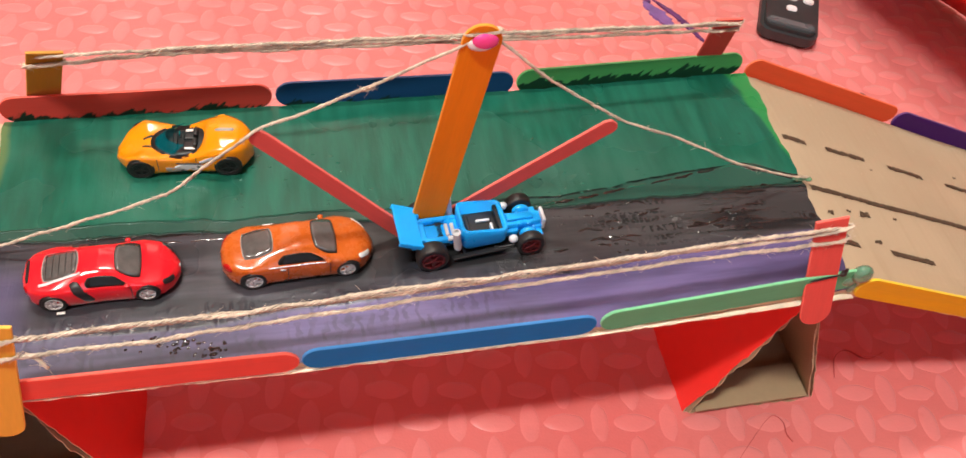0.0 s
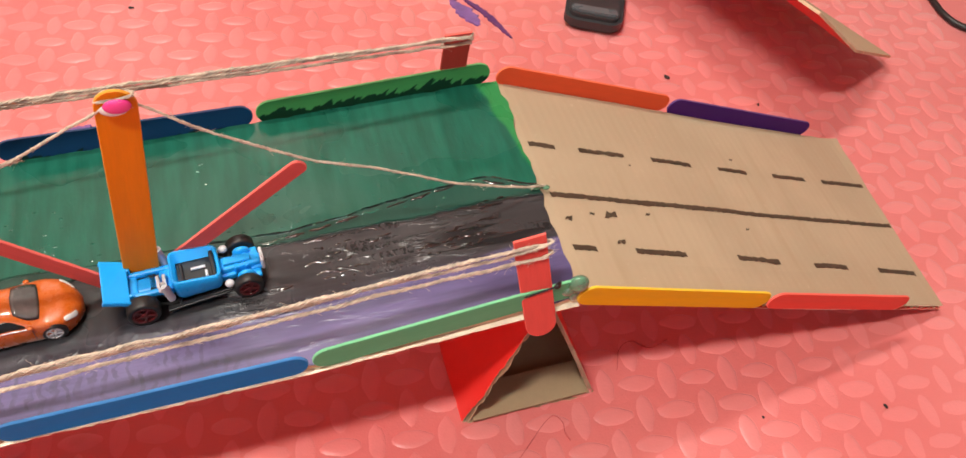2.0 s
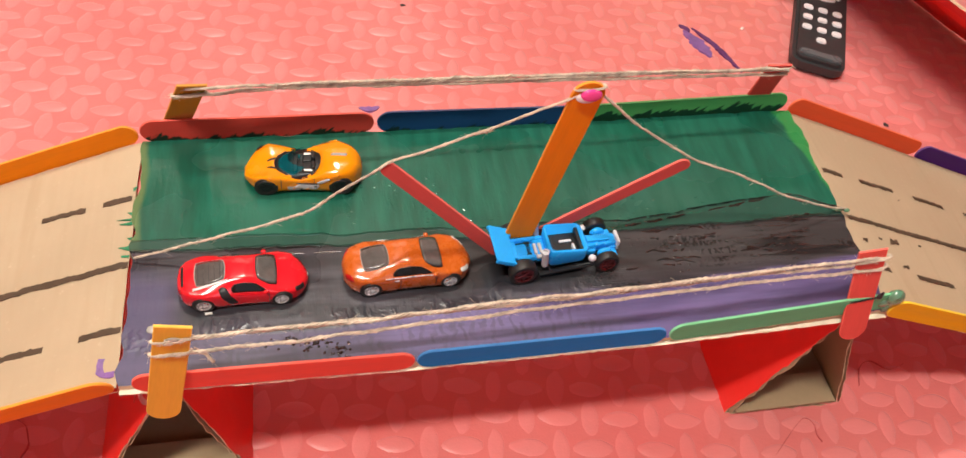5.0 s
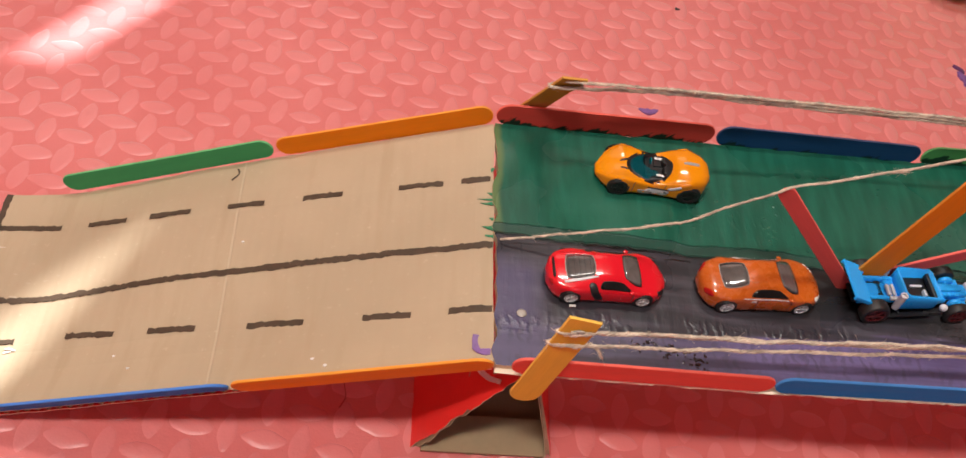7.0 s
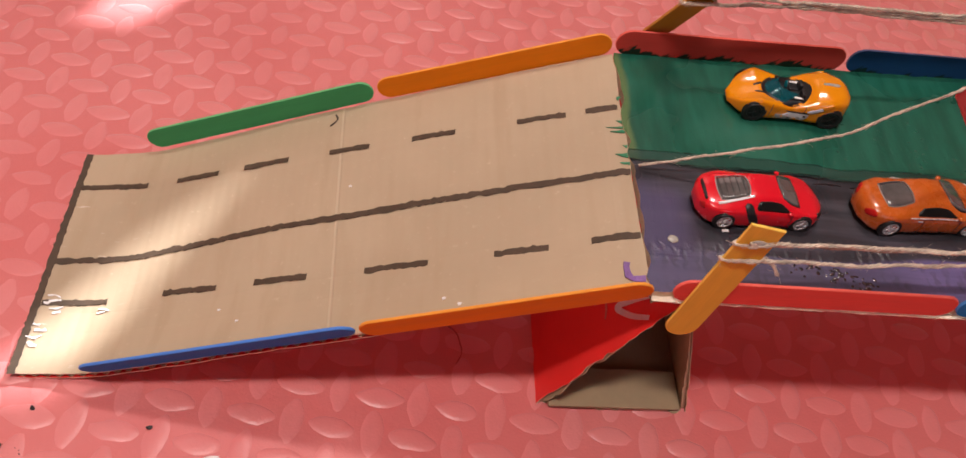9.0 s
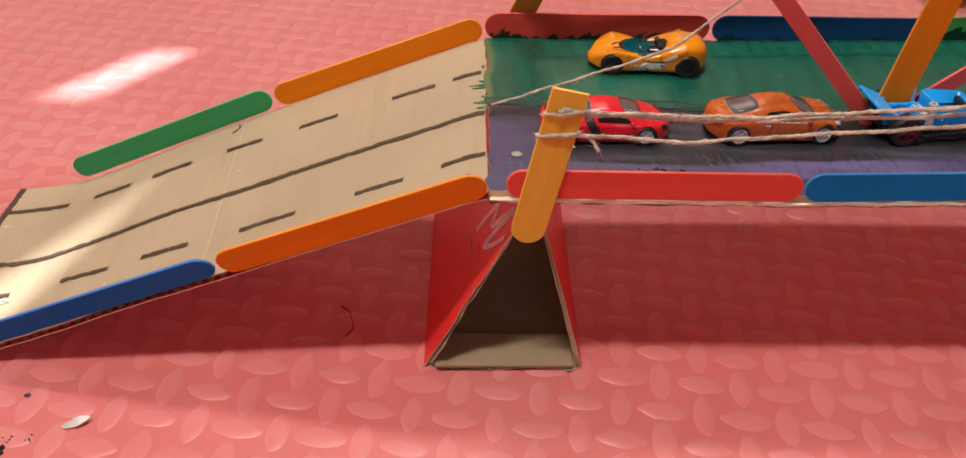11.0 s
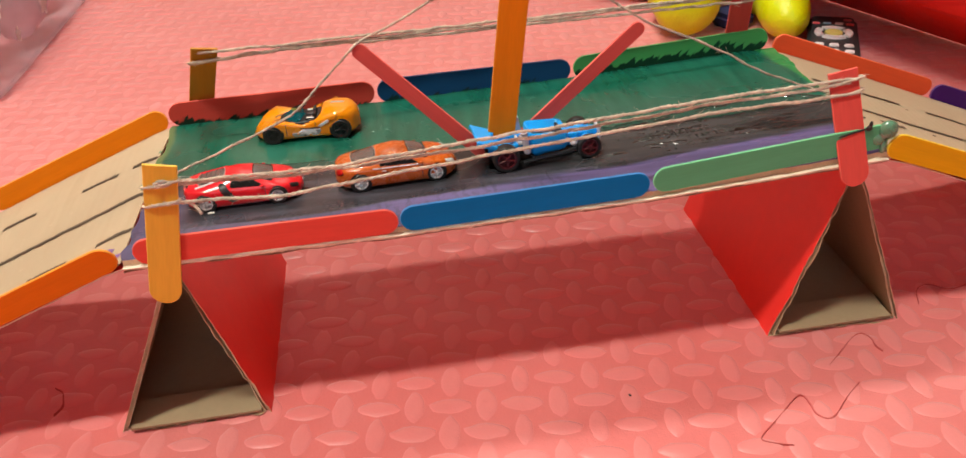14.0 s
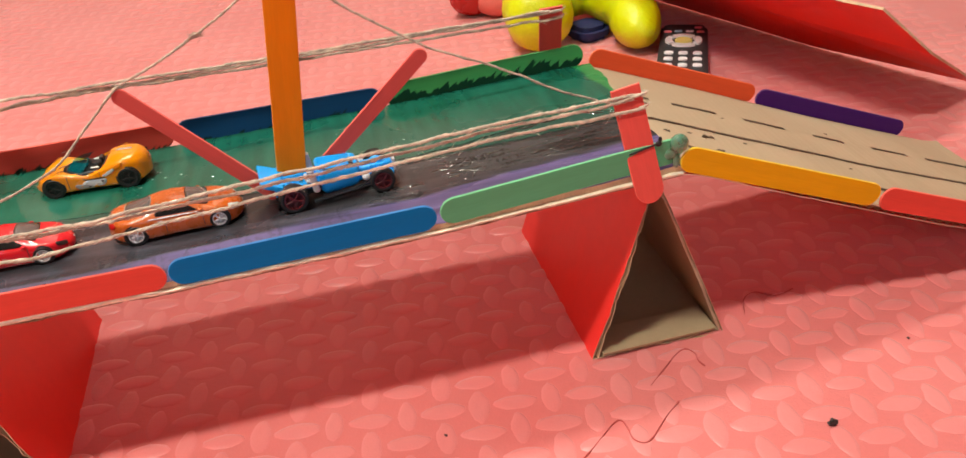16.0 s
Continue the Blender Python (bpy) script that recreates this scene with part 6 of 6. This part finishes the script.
part("lever", merge(box(0.0080, 0.0016, 0.0014, 0.0004, (0.0045, 0.0020, 0.0128)), box(0.0016, 0.0046, 0.0040, 0.0005, (0.0085, -0.0034, 0.0125))), M_whitepl, body, "pale controls")
hood = merge(box(0.0110, 0.0140, 0.0046, 0.0014, (0.0185, 0, 0.0085)), box(0.0060, 0.0130, 0.0034, 0.0012, (0.0350, 0, 0.0090)), box(0.0220, 0.0098, 0.0074, 0.0016, (0.0265, 0, 0.0104)), box(0.0150, 0.0050, 0.0018, 0.0007, (0.0250, 0, 0.0150)), box(0.0026, 0.0110, 0.0030, 0.0008, (0.0245, 0, 0.0128)), box(0.0026, 0.0106, 0.0030, 0.0008, (0.0300, 0, 0.0122)))
for v in hood.verts:
    v.co.y *= 1 - 0.22 * max(0, (v.co.x - 0.016)) / 0.022
for s in (-1, 1):
    part("fender", merge(ball(0.0050, 0.0026, 0.0042, (0.0285, s * 0.0082, 0.0098), 16, 10), box(0.0050, 0.0050, 0.0022, 0.0007, (0.0345, s * 0.0078, 0.0086))), M_carblue, rod, "blue front fender block", smooth=True)
part("hood", hood, M_carblue, rod)
rear = merge(box(0.0240, 0.0030, 0.0040, 0.0010, (-0.0215, 0.0070, 0.0118)), box(0.0240, 0.0030, 0.0040, 0.0010, (-0.0215, -0.0070, 0.0118)), box(0.0260, 0.0094, 0.0050, 0.0014, (-0.0215, 0, 0.0092)), box(0.0070, 0.0180, 0.0034, 0.0010, (-0.0130, 0, 0.0112)), box(0.0050, 0.0150, 0.0030, 0.0010, (-0.0300, 0, 0.0112)))
part("rear_deck", rear, M_carblue, rod)
wing = merge(moved(box(0.0018, 0.0275, 0.0136, 0.0006), pose(-0.0380, 0, 0.0186, 0, -66, 0)), box(0.0070, 0.0020, 0.0080, 0.0006, (-0.0335, 0.0085, 0.0128)), box(0.0070, 0.0020, 0.0080, 0.0006, (-0.0335, -0.0085, 0.0128)), moved(box(0.0030, 0.0016, 0.0140, 0.0005), pose(-0.0382, 0.0132, 0.0182, 0, -66, 0)), moved(box(0.0030, 0.0016, 0.0140, 0.0005), pose(-0.0382, -0.0132, 0.0182, 0, -66, 0)))
part("wing", wing, M_carblue, rod, "tall blue rear wing")
for s in (-1, 1):
    part("headlamp", ball(0.0026, 0.0024, 0.0024, (0.0190, s * 0.0120, 0.0110), 14, 8), M_whitepl, rod, "pale round headlamp", smooth=True)
    part("exhaust", moved(lathe([(0.0020, 0), (0.0022, 0.0008), (0.0021, 0.0142), (0.0023, 0.0152), (0.0015, 0.0153), (0.0014, 0.0135)], 14, "z"), pose(-0.0118, s * 0.0112, 0.0085, s * -4, -8, 0)), M_whitepl, rod, "pale upright exhaust pipe", smooth=False)
    wheel(rod, -0.0268, s * 0.0146, 0.0088, 0.0078, M_rimred, 5)
    wheel(rod, 0.0285, s * 0.0138, 0.0078, 0.0058, M_rimred, 5)
part("engine", merge(box(0.0020, 0.0080, 0.0022, 0.0006, (-0.0168, -0.0030, 0.0150)), box(0.0020, 0.0080, 0.0022, 0.0006, (-0.0136, -0.0030, 0.0150)), box(0.0060, 0.0024, 0.0022, 0.0006, (-0.0142, -0.0088, 0.0148))), M_whitepl, rod, "pale moulded engine")
part("gearbox", merge(box(0.0090, 0.0130, 0.0050, 0.0010, (-0.0220, 0, 0.0080)), box(0.0040, 0.0170, 0.0024, 0.0008, (-0.0200, 0, 0.0105))), M_black, rod, "black moulded gearbox")
part("grille", box(0.0020, 0.0100, 0.0085, 0.0008, (0.0385, 0, 0.0112)), M_whitepl, rod, "pale front grille")

# ---- things lying about on the mat ----
remote = thing("remote_control", "dark grey remote control with white keys lying on the mat", "remote control", pose(0.686, 0.486, 0.0012, 0, 0, -26) @ Matrix.Scale(1.18, 4))
part("case", rounded_slab(0.050, 0.178, 0.0145, 0.011, 0.0035), M_remote, remote)
part("end_lip", moved(rounded_slab(0.040, 0.009, 0.003, 0.0042, 0.0008), pose(0, -0.078, 0.0136)), M_remote_lip, remote, "paler lip at the bottom end")
for r in range(4):
    for c in range(3):
        if r == 3 and c != 1:
            continue
        part("key", moved(rounded_slab(0.0092, 0.0078, 0.0022, 0.0030, 0.0007), pose((c - 1) * 0.0142, -0.004 - r * 0.0168, 0.0140)), M_key, remote, "white number key")
part("select_key", lathe([(0.0090, 0.0138), (0.0090, 0.0162), (0.0072, 0.0170)], 22, "z"), M_keyyel, remote, "pale yellow round key", at=pose(0, 0.032, 0))
for q in range(4):
    bm, rows = bmesh.new(), []
    for i in range(9):
        a = radians(q * 90 + 52 + 76 * i / 8)
        rows.append([bm.verts.new((R * math.cos(a) * 1.05, R * math.sin(a), z)) for R, z in ((0.0112, 0.0140), (0.0114, 0.0166), (0.0180, 0.0166), (0.0182, 0.0140))])
    for p, w in zip(rows, rows[1:]):
        for k in range(3):
            bm.faces.new((p[k], w[k], w[k + 1], p[k + 1]))
    bm.faces.new(rows[0])
    bm.faces.new(rows[-1][::-1])
    part("ring_key", bm, M_key, remote, "white curved key", at=pose(0, 0.032, 0))
for x, y, mt, lb in ((-0.017, 0.060, M_keyred, "pink key"), (-0.006, 0.0615, M_keyblue, "pale blue key"), (0.006, 0.0615, M_key, "white key"), (0.017, 0.060, M_keyred, "pink key"), (0.015, 0.0740, M_keyred, "red power key")):
    part("key", moved(rounded_slab(0.0085, 0.0044, 0.0020, 0.0018, 0.0006), pose(x, y, 0.0142)), mt, remote, lb)

pillow = thing("neck_pillow", "shiny lime yellow stuffed neck pillow on the mat", "pillow")
path = smooth_path([(0.546, 0.574, 0.045), (0.548, 0.640, 0.047), (0.576, 0.680, 0.054), (0.632, 0.682, 0.054), (0.666, 0.625, 0.042), (0.650, 0.526, 0.031)], 0.003)
bm = tube(path, lambda u: (0.047 - 0.018 * u) * min(1.0, math.sqrt(max(0.02, 1 - (1 - min(1, u / 0.13)) ** 2))) * min(1.0, math.sqrt(max(0.02, 1 - (1 - min(1, (1 - u) / 0.10)) ** 2))) * (1 + 0.05 * math.sin(u * 31)), 22)
for v in bm.verts:
    crease = max(0.0, math.sin(v.co.x * 210 + 9 * noise.noise(v.co * 22)) * math.sin(v.co.y * 160 + 7 * noise.noise(v.co * 18)))
    v.co += (v.co - Vector((0.605, 0.640, 0.040))).normalized() * (0.0035 * noise.noise(v.co * 28) - 0.0022 * crease)
part("cushion", bm, M_lime, pillow, smooth=True)
navy = part("folded_cloth", rounded_slab(0.05, 0.05, 0.020, 0.018, 0.006), M_navy, None, "folded navy blue cloth on the mat", at=pose(0.618, 0.632, 0, 0, 0, 20), category="cloth")
red_toy = thing("soft_toy", "dark red and salmon vinyl soft toy lying on the mat", "soft toy")
part("side_lobe", moved(ball(0.045, 0.030, 0.030), pose(0.505, 0.800, 0.030, 0, 0, 30)), M_darkred, red_toy, "dark red lobe", smooth=True)
part("front_lobe", moved(ball(0.040, 0.028, 0.026), pose(0.535, 0.775, 0.026, 0, 0, -20)), M_salmon, red_toy, "salmon pink lobe", smooth=True)

# red cardboard sheet, one edge on the mat, tilted up towards the bridge
A, C = Vector((0.925, 0.287, 0.014)), Vector((0.752, 0.230, 0.133))
back = Vector((-0.32, 0.94, -0.03))
mid = A.lerp(C, 0.55) + Vector((-0.012, -0.020, 0.0))
outline = [A, mid, C, C + back * 0.12 + Vector((-0.002, 0, 0)), C + back * 0.62, A + Vector((-0.34, 0.94, 0)) * 0.62 - Vector((0, 0, 0.012)), A + Vector((-0.34, 0.94, 0)) * 0.2 - Vector((0, 0, 0.012))]
nrm = (C - A).cross(back).normalized()
if nrm.z < 0:
    nrm = -nrm
bm = bmesh.new()
up, lo = [bm.verts.new(p + nrm * 0.0026) for p in outline], [bm.verts.new(p) for p in outline]
centre = sum(outline, Vector()) / len(outline)
up_mid, lo_mid = bm.verts.new(centre + nrm * 0.0026), bm.verts.new(centre)
for k in range(len(outline)):
    n = (k + 1) % len(outline)
    bm.faces.new((up[k], up[n], up_mid)).material_index = 1
    bm.faces.new((lo[n], lo[k], lo_mid)).material_index = 0
    bm.faces.new((up[k], lo[k], lo[n], up[n])).material_index = 2
part("cardboard_sheet", bm, [M_redcard, M_card, M_cardcore], None, "large cardboard sheet, red beneath, brown above, propped at a slant", category="cardboard")

cable = part("power_cable", tube(smooth_path([(1.060, 0.46, 0.0042), (1.049, 0.383, 0.0042), (1.045, 0.350, 0.0042), (1.056, 0.325, 0.0042), (1.095, 0.300, 0.0042), (1.18, 0.285, 0.0042)], 0.006), 0.0036, 10), M_black, None, "black round cable lying on the mat", smooth=True, category="cable")

# clear storage tubs
def tub_box(x0, x1, y0, y1, h, label, contents):
    t = thing("storage_tub", label, "storage tub", pose((x0 + x1) / 2, (y0 + y1) / 2, 0.0016), "storage tubs")
    bm = rounded_slab(x1 - x0, y1 - y0, h, 0.036, 0.006)
    for v in bm.verts:
        k = 1 + 0.10 * v.co.z / h
        v.co.x *= k
        v.co.y *= k
    top = [f for f in bm.faces if f.calc_center_median().z > h * 0.999]
    bmesh.ops.delete(bm, geom=top, context="FACES")
    bmesh.ops.solidify(bm, geom=bm.faces[:], thickness=0.0015)
    part("wall", bm, M_clear, t, "cloudy clear plastic", smooth=True)
    for (x, y, z, a, b, c), mt, lb in contents:
        bm = ball(a, b, c, (x, y, z), 18, 12)
        for v in bm.verts:
            v.co += Vector((noise.noise(v.co * 40), noise.noise(v.co * 40 + Vector((7, 0, 0))), noise.noise(v.co * 40 + Vector((0, 7, 0))))) * 0.008
        part("stored_item", bm, mt, t, lb, smooth=True)
    return t


tub_a = tub_box(-0.405, -0.306, 0.590, 1.10, 0.17, "clear plastic storage tub with coloured toys inside", [((-0.018, -0.10, 0.05, 0.024, 0.05, 0.04), M_whitepl, "pale toy"), ((0.01, -0.02, 0.06, 0.035, 0.07, 0.05), M_lilac, "pale lilac cloth"), ((-0.01, 0.12, 0.06, 0.03, 0.06, 0.05), M_salmon, "pink toy"), ((0.005, -0.175, 0.075, 0.034, 0.030, 0.045), M_magenta, "magenta toy"), ((0.022, -0.19, 0.125, 0.016, 0.02, 0.02), M_salmon, "coral toy"), ((0.02, -0.09, 0.11, 0.02, 0.03, 0.02), M_paper, "white cloth")])
for y, z, r in ((-0.20, 0.10, 0.011), (-0.16, 0.055, 0.008), (-0.10, 0.11, 0.010), (-0.05, 0.06, 0.012), (0.02, 0.10, 0.009), (0.08, 0.05, 0.010)):
    bm = bmesh.new()
    ring = [bm.verts.new((0, r * (1 + 0.28 * math.cos(5 * a)) * math.cos(a), r * (1 + 0.28 * math.cos(5 * a)) * math.sin(a))) for a in [2 * math.pi * k / 40 for k in range(40)]]
    bm.faces.new(ring)
    bmesh.ops.solidify(bm, geom=bm.faces[:], thickness=0.0005)
    part("printed_flower", bm, M_paper, tub_a, "pale printed flower motif", at=pose(0.0553 + 0.0055 * z / 0.17, y, z, 0, 2, 0))
label = part("paper_label", box(0.020, 0.0006, 0.150), M_paper, tub_a, "white paper label with unreadable print", at=pose(-0.026, -0.2655, 0.080, 9.5, -4, 0))
for k, (w, h, z) in enumerate(((0.006, 0.024, -0.052), (0.003, 0.018, -0.018), (0.003, 0.014, 0.012), (0.003, 0.016, 0.040))):
    part("print_bar", box(w, 0.0004, h, 0, (0.003 - 0.004 * (k > 0), -0.0006, z)), M_grey, label)
tub_box(-0.76, -0.450, 0.655, 0.95, 0.15, "clear plastic storage tub with white things inside", [((-0.02, -0.06, 0.055, 0.10, 0.05, 0.04), M_paper, "white cloth"), ((0.09, -0.03, 0.05, 0.05, 0.06, 0.04), M_whitepl, "pale bag"), ((-0.10, -0.08, 0.06, 0.03, 0.03, 0.03), M_keyyel, "pale yellow toy")])


# paint marks, crumbs and scraps on the mat
def splash(name, points, width, mat, label, seed):
    return part(name, flat_strip(points, width, 0.0019, None, 0.7, seed), mat, None, label, category="stain")


taper = lambda w: (lambda u: w * (0.25 + math.sin(math.pi * min(1, max(0, u)))))
splash("paint_stain", [(0.513, 0.466), (0.520, 0.450), (0.528, 0.432), (0.531, 0.421)], taper(0.013), M_violet, "dried violet paint smear on the pink mat", 1)
splash("paint_stain", [(0.524, 0.470), (0.536, 0.452), (0.545, 0.434), (0.552, 0.414), (0.558, 0.397)], taper(0.0055), M_plum, "thin dark violet paint streak on the pink mat", 2)
splash("paint_stain", [(0.511, 0.476), (0.516, 0.470), (0.520, 0.464)], taper(0.006), M_plum, "small dark violet paint dab on the mat", 3)
splash("paint_stain", [(0.148, 0.347), (0.157, 0.345), (0.167, 0.348)], taper(0.006), M_violet, "faint violet paint dab on the mat", 4)
for x, y, r, sd in ((0.517, -0.091, 0.0050, 1), (0.610, -0.036, 0.0016, 2), (0.287, -0.029, 0.0016, 3), (0.691, 0.315, 0.0042, 6), (-0.331, -0.021, 0.0021, 7), (-0.266, -0.029, 0.0022, 8), (-0.342, -0.044, 0.0022, 9), (0.205, 0.503, 0.003, 11), (0.765, 0.262, 0.0025, 13), (0.705, -0.050, 0.0028, 14)):
    bm = ball(r * 0.75, r * 0.5, r * 0.32, (0, 0, r * 0.18), 10, 7)
    for v in bm.verts:
        v.co *= 1 + 0.9 * noise.noise(v.co * (1.6 / r) + Vector((sd * 3, 0, 0)))
    part("paint_crumb", bm, M_soot, None, "black dried paint crumb on the mat", at=pose(x, y, 0.0008, 0, 0, sd * 47), category="paint crumb")
splash("paint_stain", [(-0.2715, -0.0640), (-0.2722, -0.0690), (-0.2728, -0.0735), (-0.2760, -0.0800)], taper(0.0052), M_mould, "dark green paint smear on the pink mat", 5)
for k, (x, y) in enumerate(((-0.2645, -0.0640), (-0.2642, -0.0675), (-0.2638, -0.0710), (-0.2640, -0.0745), (-0.2634, -0.0780))):
    splash("paint_stain", [(x, y), (x + 0.0004, y - 0.0012), (x - 0.0002, y - 0.0024)], taper(0.0022), M_soot, "small black paint fleck on the pink mat", 6 + k)
splash("paint_stain", [(-0.311, -0.069), (-0.3105, -0.071), (-0.309, -0.0725)], taper(0.0036), M_dim_ochre, "small ochre paint dab on the pink mat", 12)
splash("paint_stain", [(-0.099, 0.052), (-0.093, 0.047), (-0.0905, 0.040), (-0.0890, 0.032), (-0.0925, 0.024)], taper(0.0006), M_seam, "thin dark red scratch in the pink mat", 13)
specks = bmesh.new()
rnd = random.Random(7)
for cx, cy, n, spread in ((-0.264, -0.061, 12, 0.006), (-0.251, -0.060, 5, 0.003), (-0.330, -0.046, 3, 0.004), (0.560, 0.300, 4, 0.02)):
    for _ in range(n):
        r = rnd.uniform(0.0003, 0.0007)
        b = ball(r, r * 0.8, r * 0.6, (cx + rnd.gauss(0, spread * 0.5), cy + rnd.gauss(0, spread * 0.4), 0.0012), 6, 4)
        me = bpy.data.meshes.new("speck")
        b.to_mesh(me)
        b.free()
        specks.from_mesh(me)
        bpy.data.meshes.remove(me)
part("paint_specks", specks, M_soot, None, "scattered tiny black paint specks on the mat", category="paint specks", kind="stuff")
scrap = bmesh.new()
ring = [scrap.verts.new((0.0085 * math.cos(a) * (1 + 0.3 * math.sin(2 * a + 1)), 0.0042 * math.sin(a), 0.0030 + 0.0016 * math.sin(a + 1))) for a in [2 * math.pi * k / 14 for k in range(14)]]
scrap.faces.new(ring)
bmesh.ops.solidify(scrap, geom=scrap.faces[:], thickness=0.0006)
part("paper_scrap", scrap, M_paper, None, "torn white paper scrap on the mat", at=pose(-0.231, -0.0485, 0.0005, 0, 0, 20) @ Matrix.Scale(0.72, 4), category="paper")
scrap2 = box(0.005, 0.003, 0.0012, 0.0003, (0, 0, 0.0022))
part("paper_scrap", scrap2, M_paper, None, "tiny white paper scrap on the mat", at=pose(0.585, 0.470, 0.0, 0, 0, 40), category="paper")
